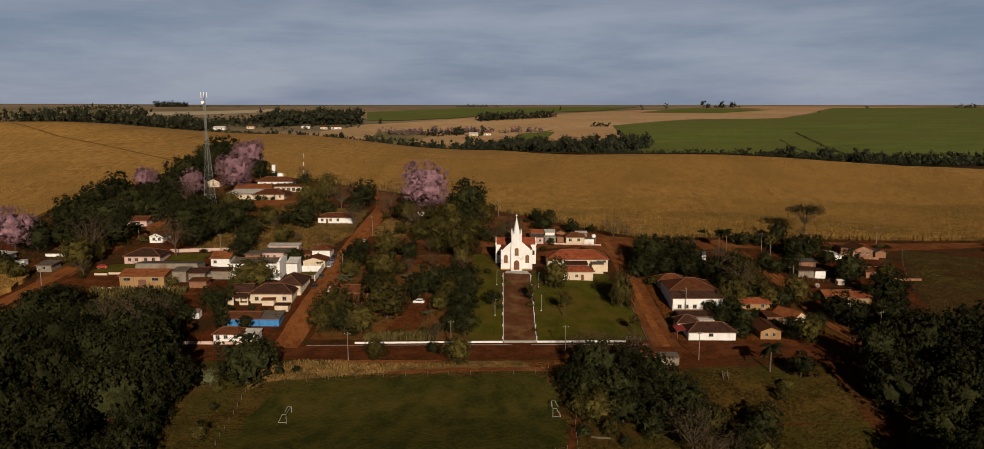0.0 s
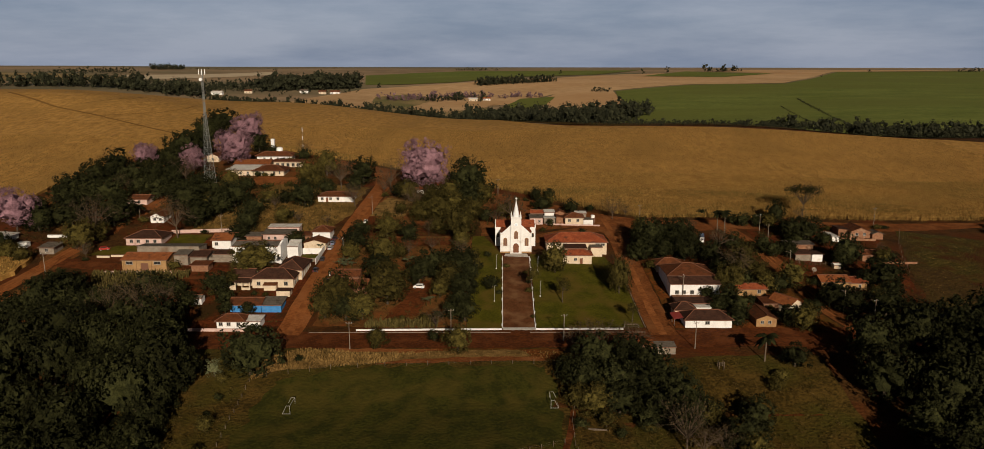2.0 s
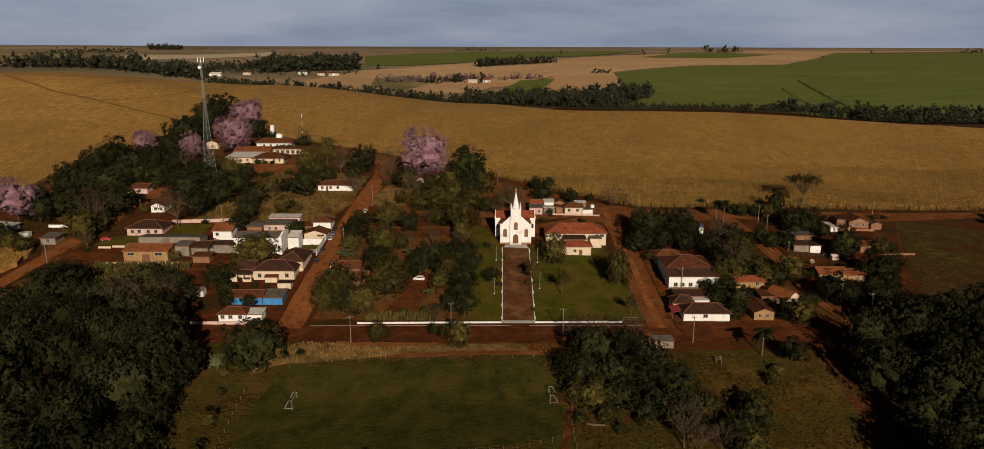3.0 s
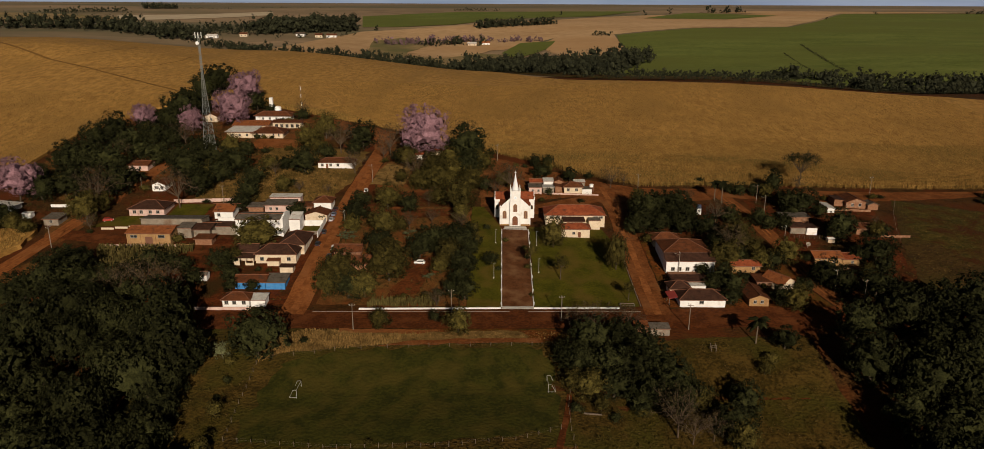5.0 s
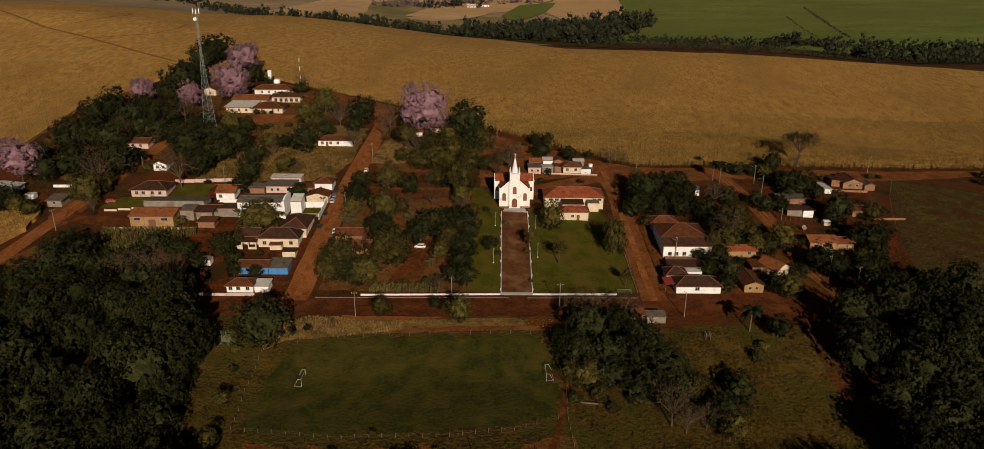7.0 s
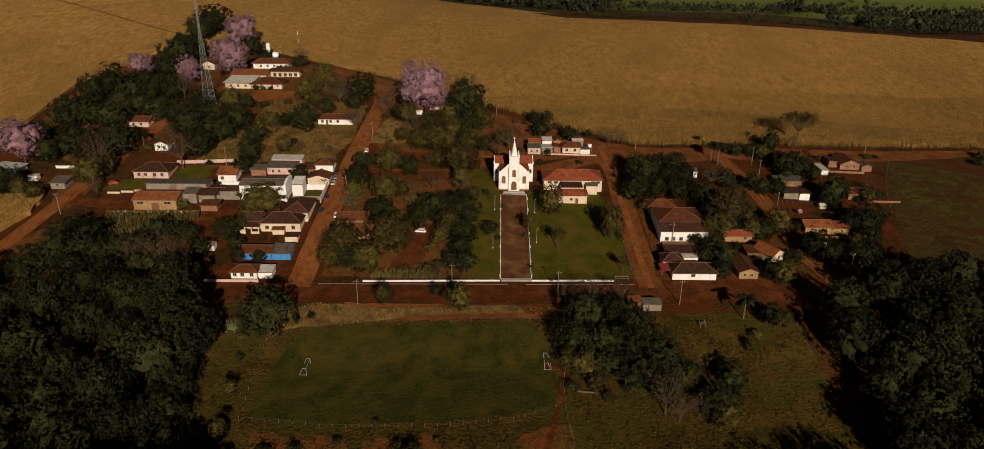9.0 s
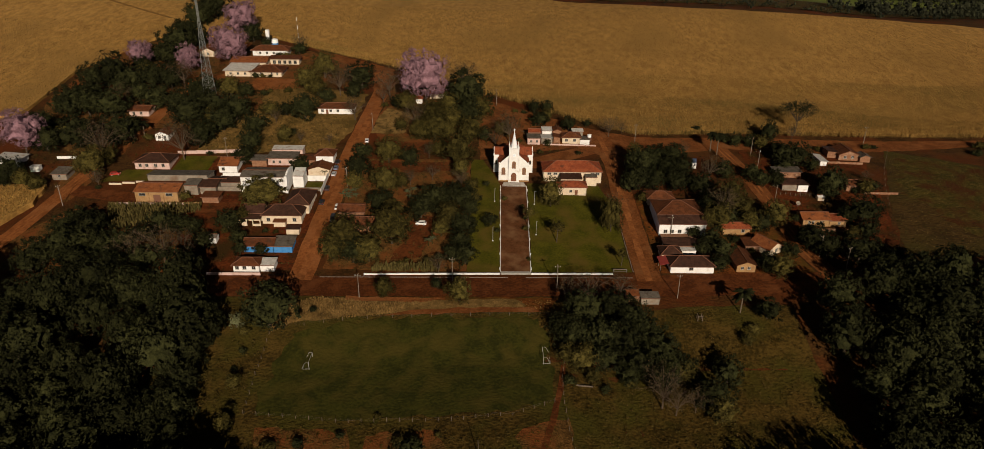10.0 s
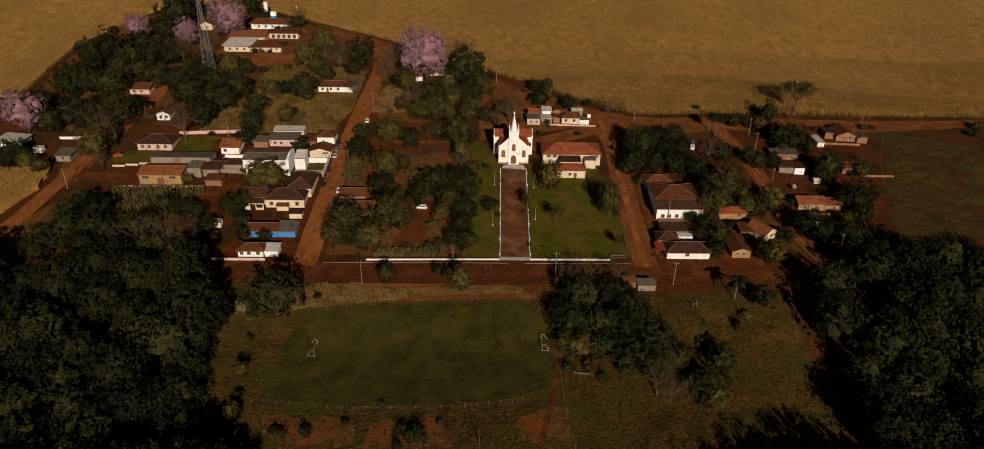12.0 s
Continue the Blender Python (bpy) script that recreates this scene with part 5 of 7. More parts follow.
BEHIND_CHURCH_TREES = [
    (BARE, 8.7, 317.7, 6.5, 1.2), (OLIVE, 6.3, 324.7, 4.1), (BARE, 2.5, 312.4, 4.2), (DARK, 21.7, 353.1, 2.8, 1.3), (DARK, 28.0, 354.6, 2.8, 1.2),
    (DARK, 23.0, 337.7, 3.9), (OLIVE, 26.9, 342.1, 3.6), (DARK, 36.8, 333.6, 3.6), (SHRUB, 46.6, 340.2, 2.4), (BARE, 55.1, 328.1, 5.0),
    (SHRUB, 22.0, 307.6, 1.7), (DARK, 25.8, 315.6, 1.8), (SHRUB, 39.1, 307.8, 1.7), (BARE, 62.0, 332.7, 3.0), (SHRUB, 12.2, 353.5, 1.6),
    (SHRUB, 16.5, 352.2, 1.6), (SHRUB, 13.5, 318.8, 1.7),
]
SCHOOL_TREES = [
    (OLIVE, -91.0, 401.2, 6.8), (OLIVE, -94.5, 377.2, 7.1), (DARK, -82.2, 362.8, 4.1), (OLIVE, -89.0, 372.5, 4.5), (BARE, -77.4, 372.9, 7.7),
    (DARK, -68.0, 383.9, 8.2), (DARK, -70.2, 371.1, 4.5), (BARE, -116.4, 453.7, 4.9), (DARK, -115.2, 445.5, 4.5), (SHRUB, -126.3, 440.1, 2.2),
    (SHRUB, -120.9, 437.9, 3.0), (SHRUB, -129.0, 400.5, 2.4), (SHRUB, -125.1, 400.5, 2.1), (SHRUB, -120.9, 400.5, 1.7), (SHRUB, -105.2, 376.7, 2.6),
    (SHRUB, -116.7, 372.1, 2.6), (SHRUB, -114.7, 376.5, 2.0), (DARK, -88.7, 341.2, 6.6), (DARK, -99.0, 345.9, 3.9), (OLIVE, -105.2, 343.2, 4.2),
    (DARK, -107.2, 323.4, 4.9), (DARK, -105.1, 307.3, 5.5), (OLIVE, -91.7, 314.7, 3.9), (DARK, -90.2, 322.8, 2.0), (SHRUB, -90.0, 308.5, 1.7),
    (BARE, -64.6, 340.7, 6.0), (BARE, -101.1, 335.7, 3.0), (BARE, -84.6, 313.8, 2.8), (BARE, -72.1, 313.9, 2.3),
]
HILL_TREES = [
    (DARK, -120.9, 339.3, 6.8), (OLIVE, -132.9, 369.3, 5.1), (DARK, -125.5, 369.9, 3.8), (DARK, -132.7, 343.6, 6.6), (DARK, -141.2, 346.3, 6.1),
    (DARK, -123.3, 327.1, 5.8), (DARK, -128.5, 315.8, 5.1), (DARK, -151.3, 371.4, 5.1), (DARK, -146.0, 374.8, 5.2), (PURPLE, -197.7, 415.8, 6.0),
    (PURPLE, -167.2, 408.2, 5.8), (DARK, -182.7, 433.9, 8.7), (DARK, -183.9, 420.8, 6.1), (DARK, -184.2, 458.4, 6.9), (DARK, -193.8, 427.8, 5.1),
    (DARK, -207.5, 383.1, 6.6), (DARK, -198.0, 383.4, 8.5), (DARK, -188.2, 380.0, 6.5), (DARK, -178.2, 383.5, 6.6), (OLIVE, -185.0, 393.7, 4.7),
    (DARK, -167.8, 381.8, 5.9), (BARE, -161.0, 382.1, 5.9), (DARK, -200.8, 345.3, 7.5), (DARK, -209.7, 349.3, 4.3), (DARK, -193.7, 345.3, 6.0),
    (DARK, -202.1, 367.2, 4.8), (DARK, -180.8, 342.4, 6.6), (BARE, -182.5, 354.7, 4.9), (DARK, -163.8, 354.0, 6.2), (DARK, -151.4, 349.4, 6.1),
    (DARK, -141.3, 333.8, 7.0), (DARK, -177.3, 364.0, 4.7), (PURPLE, -201.3, 302.9, 7.6), (DARK, -206.4, 327.8, 4.1), (DARK, -181.1, 309.4, 7.5),
    (OLIVE, -186.6, 312.0, 4.2), (DARK, -164.9, 312.9, 6.7), (DARK, -163.3, 325.6, 3.8), (DARK, -193.7, 306.0, 5.5), (DARK, -204.3, 313.0, 3.1),
    (SHRUB, -153.9, 317.6, 2.3), (DARK, -128.6, 311.9, 5.3), (BARE, -131.5, 298.7, 7.2, 1.2), (BARE, -164.0, 295.1, 7.4, 1.2), (OLIVE, -163.4, 284.3, 5.7),
    (OLIVE, -161.9, 294.8, 3.7), (DARK, -195.6, 411.1, 4.2), (DARK, -191.4, 374.6, 3.9), (DARK, -198.3, 325.2, 2.9), (DARK, -215.3, 338.5, 2.4),
    (OLIVE, -129.7, 333.2, 4.1),
]
LEFT_TREES = [
    (DARK, -193.5, 277.6, 5.6), (DARK, -197.1, 276.3, 4.1), (OLIVE, -186.3, 273.8, 3.8), (OLIVE, -179.8, 270.4, 3.2), (BARE, -156.8, 274.0, 3.3),
    (SHRUB, -156.8, 273.0, 1.3), (DARK, -147.9, 241.6, 5.0), (DARK, -151.3, 237.7, 4.5), (DARK, -141.5, 234.7, 5.8), (DARK, -151.4, 220.9, 6.0),
    (DARK, -144.7, 222.8, 6.5), (DARK, -140.3, 226.6, 5.3), (DARK, -133.9, 226.8, 4.4), (DARK, -127.7, 230.6, 4.4), (BARE, -121.3, 221.2, 5.4, 1.2),
    (DARK, -126.0, 218.4, 4.7), (DARK, -122.2, 235.6, 3.6), (BARE, -110.9, 222.4, 6.0, 1.2), (BARE, -103.4, 220.3, 5.8, 1.2), (DARK, -102.9, 218.4, 4.3),
    (DARK, -120.0, 243.3, 3.9), (DARK, -112.7, 240.9, 4.1), (DARK, -107.2, 241.0, 3.0), (DARK, -101.0, 232.1, 3.1), (DARK, -116.4, 218.2, 5.1),
    (DARK, -137.9, 216.3, 5.1), (DARK, -153.7, 216.3, 4.2), (SHRUB, -197.0, 292.5, 1.6), (OLIVE, -87.6, 261.0, 8.2, 0.68), (DARK, -104.6, 296.0, 3.8),
    (SHRUB, -121.9, 303.1, 1.6), (SHRUB, -119.2, 265.3, 2.5), (DARK, -95.5, 243.3, 4.2), (OLIVE, -91.7, 247.7, 2.8), (DARK, -89.5, 235.2, 2.7),
    (DARK, -80.3, 229.2, 2.2), (DARK, -87.2, 228.7, 2.4), (SHRUB, -98.8, 238.4, 1.6), (SHRUB, -96.1, 241.3, 1.8), (DARK, -79.5, 289.1, 3.7),
    (SHRUB, -110.0, 299.5, 2.4), (SHRUB, -77.8, 241.4, 1.2), (SHRUB, -81.8, 241.9, 1.2),
]
EAST_BLOCK_TREES = [
    (DARK, 62.7, 286.8, 5.8, 1.15), (DARK, 71.5, 297.4, 5.4), (DARK, 78.9, 300.2, 5.5), (DARK, 81.2, 290.5, 4.5), (DARK, 73.2, 285.5, 5.2),
    (DARK, 60.1, 277.8, 4.9), (OLIVE, 62.2, 298.9, 3.5, 1.4), (DARK, 66.8, 278.9, 4.6), (DARK, 75.5, 277.3, 4.6), (DARK, 56.1, 276.3, 3.3),
    (DARK, 82.1, 281.8, 3.4), (SHRUB, 60.6, 268.1, 2.8), (BARE, 92.0, 287.5, 4.7), (DARK, 98.1, 289.3, 4.0), (DARK, 85.2, 274.5, 4.6),
    (OLIVE, 92.9, 261.9, 5.9), (BARE, 88.2, 253.6, 5.7), (OLIVE, 95.7, 256.8, 4.4), (DARK, 85.0, 258.5, 4.4), (OLIVE, 84.6, 247.8, 4.9),
    (DARK, 89.8, 250.6, 3.1), (DARK, 74.2, 242.4, 2.4), (OLIVE, 80.0, 250.2, 2.9), (OLIVE, 96.9, 247.9, 3.8), (DARK, 100.6, 247.5, 3.5),
    (OLIVE, 107.8, 252.7, 4.6), (DARK, 79.8, 236.6, 3.7), (DARK, 81.7, 230.0, 3.8), (DARK, 75.2, 231.2, 2.9), (DARK, 78.4, 221.3, 3.0),
    (SHRUB, 89.2, 240.0, 2.1), (SHRUB, 93.0, 233.0, 1.6), (DARK, 94.7, 221.1, 3.7), (OLIVE, 97.8, 218.0, 4.1), (DARK, 105.7, 233.5, 2.5),
    (DARK, 109.8, 287.9, 3.7), (DARK, 112.9, 283.8, 3.2), (DARK, 118.0, 283.2, 3.4), (BARE, 86.4, 310.8, 2.8),
]
EAST_EDGE_TREES = [
    (DARK, 112.7, 322.1, 3.5), (DARK, 109.0, 324.9, 2.6), (DARK, 119.0, 322.5, 3.5), (OLIVE, 123.4, 318.4, 3.7), (DARK, 129.2, 327.4, 4.4, 1.3),
    (DARK, 128.2, 303.0, 5.5), (DARK, 129.8, 316.1, 3.4), (BARE, 142.4, 330.9, 3.6, 1.2), (DARK, 132.8, 302.5, 6.6), (DARK, 139.8, 299.8, 3.3),
    (DARK, 126.7, 298.0, 3.3), (DARK, 138.8, 277.7, 6.2), (DARK, 135.6, 273.7, 3.8), (OLIVE, 153.7, 279.0, 3.4), (DARK, 158.7, 281.8, 2.6),
    (SHRUB, 150.2, 280.0, 1.8), (DARK, 142.6, 255.9, 6.5), (DARK, 136.0, 255.1, 4.1), (DARK, 139.6, 244.7, 4.2), (OLIVE, 133.1, 242.9, 3.0),
    (DARK, 115.9, 235.9, 5.9), (DARK, 119.6, 231.8, 5.0), (DARK, 116.1, 241.6, 4.0), (DARK, 128.9, 227.7, 6.2), (DARK, 135.7, 225.1, 4.4),
    (DARK, 144.7, 231.9, 2.7), (DARK, 107.4, 230.8, 2.7), (DARK, 117.0, 255.5, 1.7), (SHRUB, 175.4, 325.5, 2.4), (SHRUB, 179.1, 325.7, 1.8),
    (SHRUB, 230.1, 327.2, 3.6), (SHRUB, 224.2, 319.2, 2.9), (SHRUB, 163.6, 325.9, 2.1), (SHRUB, 98.7, 338.0, 2.7), (BARE, 159.4, 290.6, 2.4),
    (SHRUB, 150.9, 320.7, 2.0),
]
RIDGE_TREES = [
    (PURPLE, -158.5, 479.5, 9.7), (DARK, -191.6, 518.6, 12.0), (DARK, -194.9, 501.0, 8.4), (DARK, -149.8, 471.5, 6.3), (PURPLE, -149.7, 422.9, 9.3),
    (DARK, -191.1, 469.9, 8.4), (DARK, -187.4, 453.9, 8.0), (DARK, -179.7, 458.2, 6.3), (DARK, -184.4, 432.6, 8.4), (DARK, -137.5, 456.9, 3.5),
]
ROADSIDE_TREES = [
    (DARK, -66.6, 189.4, 7.6), (PALE, -76.6, 188.8, 2.7), (OLIVE, -34.0, 204.7, 3.3), (OLIVE, -9.9, 201.7, 4.2),
    (DARK, -17.3, 209.4, 2.1), (SHRUB, -54.9, 195.9, 1.6), (DARK, 86.4, 195.4, 3.8), (SHRUB, 80.3, 190.0, 2.5),
    (OLIVE, 77.0, 185.0, 2.1),
]
COPSE_TREES = [
    (DARK, 29.1, 191.8, 5.6), (DARK, 38.3, 194.0, 4.8), (DARK, 43.4, 188.9, 5.3), (DARK, 24.8, 182.5, 5.1),
    (DARK, 31.9, 181.5, 5.7), (DARK, 38.5, 180.8, 5.5), (DARK, 48.5, 178.1, 5.9), (DARK, 51.9, 173.7, 4.6),
    (DARK, 42.2, 173.5, 5.4), (OLIVE, 26.5, 173.5, 4.2), (DARK, 21.9, 186.3, 3.9), (DARK, 67.7, 171.3, 4.3),
    (DARK, 61.4, 161.0, 5.2), (OLIVE, 62.7, 156.9, 3.6), (BARE, 47.3, 161.6, 6.1), (BARE, 50.5, 159.0, 4.1),
    (BARE, 56.1, 160.1, 3.7), (BARE, 31.2, 202.2, 5.0), (BARE, 41.9, 204.9, 4.2), (BARE, 24.3, 203.1, 3.6),
    (OLIVE, 55.9, 171.4, 3.4), (SHRUB, 22.5, 168.4, 2.1), (SHRUB, 40.1, 169.4, 1.9), (SHRUB, 32.4, 166.3, 1.7),
    (DARK, 46.5, 183.0, 5.2), (DARK, 33.2, 175.4, 4.6), (DARK, 40.0, 170.5, 3.7), (DARK, 48.5, 168.9, 4.2),
    (OLIVE, 22.5, 176.3, 3.3), (DARK, 56.5, 174.5, 3.4), (OLIVE, 29.0, 169.4, 2.4),
]
PLAZA_TREES = [
    (OLIVE, 23.6, 262.0, 4.7, 1.25), (TALL, 24.0, 237.4, 2.7), (TALL, 45.2, 223.4, 2.0), (TALL, 14.0, 247.1, 2.6),
    (SHRUB, 12.4, 259.9, 1.2), (SHRUB, 13.2, 252.0, 1.3), (SHRUB, 13.1, 244.8, 1.5), (SHRUB, 2.6, 243.2, 1.4), (SHRUB, 13.6, 226.6, 1.1), (SHRUB, -1.5, 276.6, 1.8),
    (SHRUB, 5.5, 265.7, 1.5), (DARK, -2.3, 320.1, 3.5),
]
DITCH_SHRUBS = [
    (SHRUB, -48.0, 143.4, 1.9), (SHRUB, -29.3, 153.1, 1.1), (SHRUB, -19.0, 140.7, 3.3), (SHRUB, -22.8, 143.3, 2.2),
    (SHRUB, -23.6, 138.5, 1.5), (SHRUB, -13.2, 145.8, 1.0), (SHRUB, -38.0, 146.5, 1.4), (SHRUB, -54.9, 142.2, 2.6),
]
USUAL_HEIGHT = {DARK: 0.95, OLIVE: 1.05, BARE: 1.1, PURPLE: 1.05, SHRUB: 1.0, PALE: 1.0, TALL: 1.0}
for area, full in ((SQUARE_TREES, 1.20), (UPPER_TREES, 1.04), (BEHIND_CHURCH_TREES, 1.0), (SCHOOL_TREES, 1.0), (HILL_TREES, 1.14), (LEFT_TREES, 1.10), (EAST_BLOCK_TREES, 1.10), (EAST_EDGE_TREES, 0.98), (RIDGE_TREES, 1.0), (ROADSIDE_TREES, 1.0), (COPSE_TREES, 1.08), (PLAZA_TREES, 1.0), (DITCH_SHRUBS, 1.0)):
    for kind, x, y, r, *tall in area:
        plant(kind, x, y, r * full, tall[0] if tall else USUAL_HEIGHT[kind] * rng.uniform(0.92, 1.08))
plant(OLIVE, 44.6, 245.4, 3.9, 1.75)
plant(OLIVE, 46.2, 251.0, 3.0, 1.7)
plant(BARE, 46.0, 256.0, 4.6, 1.1)
plant(BARE, 45.4, 249.0, 4.2, 1.2)


def inside(x, y, outline):
    hit = False
    for (x0, y0), (x1, y1) in zip(outline, outline[1:] + outline[:1]):
        if (y0 > y) != (y1 > y) and x < x0 + (y - y0) / (y1 - y0) * (x1 - x0):
            hit = not hit
    return hit


def clear(x, y, margin):
    """Whether a place lies off every building and street."""
    return not any(x0 - margin < x < x1 + margin and y0 - margin < y < y1 + margin for x0, x1, y0, y1 in FOOTPRINTS + STREETS)


STREETS = [(-32, -22, 245, 250), (-68, -56, 200, 400), (48, 58, 200, 330), (105, 114, 216, 325), (-172, -157, 256, 380)]


def wood(outline, gap, low, high, mix, seed):
    """Trees scattered through an outline, no two nearer than gap metres."""
    r = np.random.default_rng(seed)
    xs, ys = [p[0] for p in outline], [p[1] for p in outline]
    placed = []
    for _ in range(2500):
        x, y = r.uniform(min(xs), max(xs)), r.uniform(min(ys), max(ys))
        if inside(x, y, outline) and clear(x, y, 1.5) and all(math.hypot(x - a, y - b) > gap for a, b in placed):
            placed.append((x, y))
            plant(mix[int(r.integers(len(mix)))], x, y, r.uniform(low, high), r.uniform(0.95, 1.28))


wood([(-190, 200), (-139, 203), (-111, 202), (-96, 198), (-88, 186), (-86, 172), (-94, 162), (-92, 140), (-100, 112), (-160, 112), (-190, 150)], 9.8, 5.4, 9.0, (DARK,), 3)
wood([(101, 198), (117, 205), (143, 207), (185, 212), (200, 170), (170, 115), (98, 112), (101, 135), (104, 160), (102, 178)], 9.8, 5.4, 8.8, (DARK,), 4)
# trees mostly below the view, added for their shadows west of the pitch
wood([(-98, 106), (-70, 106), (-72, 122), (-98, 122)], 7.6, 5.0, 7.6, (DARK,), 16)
for x, y in ((-90, 120), (-79, 121), (-71, 119), (-62, 112), (-55, 103)):
    plant(DARK, x, y, 8.5, 1.1)
for x, y in ((-66, 124), (-74, 128)):
    plant(DARK, x, y, 7.2, 1.1)
# unseen trees, added to cast shadow on the rough ground by the eastern wood
for x, y in ((75, 111), (84, 114), (92, 119), (80, 104), (70, 104)):
    plant(DARK, x, y, 7.4, 1.3)

for x, y in ((-141, 197), (-132, 199), (-123, 200), (-114, 199), (-106, 198)):
    plant(DARK, x, y, 5.2, 1.2)
for x, y in ((-99, 194), (-92, 191), (-89, 182), (-95, 184)):
    plant(DARK, x, y, 5.0, 1.4)

for x, y in ((-92.5, 198.0), (-88.0, 191.0), (-84.0, 184.0), (-86.0, 176.0), (-87.0, 167.0), (-86.0, 157.0), (-88.0, 149.0)):
    plant(DARK, x, y, rng.uniform(3.8, 5.0), 1.2)
for x, y, r in ((-84.5, 172, 4.4), (-83.0, 162, 4.8), (-82.0, 152, 5.2), (-80.0, 142, 5.4)):
    plant(DARK, x, y, r, 1.15)
for x, y, r in ((-73.5, 186, 1.8), (-72.0, 179, 1.4), (-70.5, 165, 2.2), (-69.0, 157, 1.6), (-72.5, 172, 1.2), (-68.0, 149, 2.4), (-75.5, 191, 2.0)):
    plant(OLIVE if r > 1.7 else SHRUB, x, y, r)


def scrub(outline, gap, material, label, seed, low=0.35, high=1.1):
    """Scrubby weeds and small bushes scattered over the soil, joined into one."""
    r = np.random.default_rng(seed)
    x, y = rows_in(outline, gap, gap, gap * 0.7)
    keep = np.array([clear(a, b, 0.8) for a, b in zip(x, y)]) & (r.uniform(size=len(x)) < 0.75)
    x, y = x[keep], y[keep]
    rad = r.uniform(low, high, len(x)) ** 1.5
    c = np.stack([x, y, heights(x, y) + rad * 0.35], 1)
    tagged(new("scrub", quads_mesh("scrub", leaves(c, rad, 16, 0.17, 0.6, 0.3), material)), label, "scrub", "", "stuff")


def rows_in(outline, gap_x, gap_y, jitter):
    xs, ys = [p[0] for p in outline], [p[1] for p in outline]
    gx, gy = np.meshgrid(np.arange(min(xs), max(xs), gap_x), np.arange(min(ys), max(ys), gap_y))
    x, y = gx.ravel() + rng.uniform(-jitter, jitter, gx.size), gy.ravel() + rng.uniform(-jitter, jitter, gx.size)
    keep = np.zeros(len(x), bool)
    for (x0, y0), (x1, y1) in zip(outline, outline[1:] + outline[:1]):
        if y0 != y1:
            keep ^= ((y0 > y) != (y1 > y)) & (x < x0 + (y - y0) / (y1 - y0) * (x1 - x0))
    return x[keep], y[keep]


for outline, gap, material, seed in (([(-120, 219), (-68, 219), (-68, 300), (-120, 304)], 3.6, LEAF_OLIVE, 21), ([(-56, 220), (-9, 220), (-9, 345), (-50, 345)], 3.8, LEAF_OLIVE, 22), ([(58, 222), (104, 222), (104, 285), (60, 285)], 2.8, LEAF_DARK, 23)):
    scrub(outline, gap, material, "low scrub and weeds on red soil", seed)
for outline, gap, material, seed in (([(114, 240), (158, 240), (170, 318), (114, 316)], 3.4, LEAF_OLIVE, 24), ([(-155, 300), (-70, 306), (-70, 352), (-120, 378), (-155, 340)], 3.0, LEAF_OLIVE, 25), ([(-205, 270), (-172, 280), (-172, 330), (-205, 330)], 2.6, LEAF_DARK, 26),
                                     ([(22, 126), (94, 126), (94, 198), (24, 198)], 4.2, TUFTS, 27)):
    scrub(outline, gap, material, "low scrub and weeds on red soil", seed)
for outline, gap, material, seed in (([(-92, 124), (18, 124), (16, 150), (-66, 150), (-68, 186), (-88, 186)], 4.0, TUFTS, 28), ([(-2, 300), (48, 322), (40, 345), (-4, 366)], 4.0, LEAF_DRY, 29),
                                     ([(-225, 340), (-170, 330), (-165, 420), (-210, 450)], 2.6, LEAF_DARK, 30), ([(-150, 330), (-108, 330), (-112, 372), (-150, 376)], 2.6, LEAF_DARK, 31), ([(-50, 345), (-4, 345), (-6, 372), (-50, 400)], 3.0, LEAF_DRY, 32)):
    scrub(outline, gap, material, "low scrub and weeds on red soil", seed)

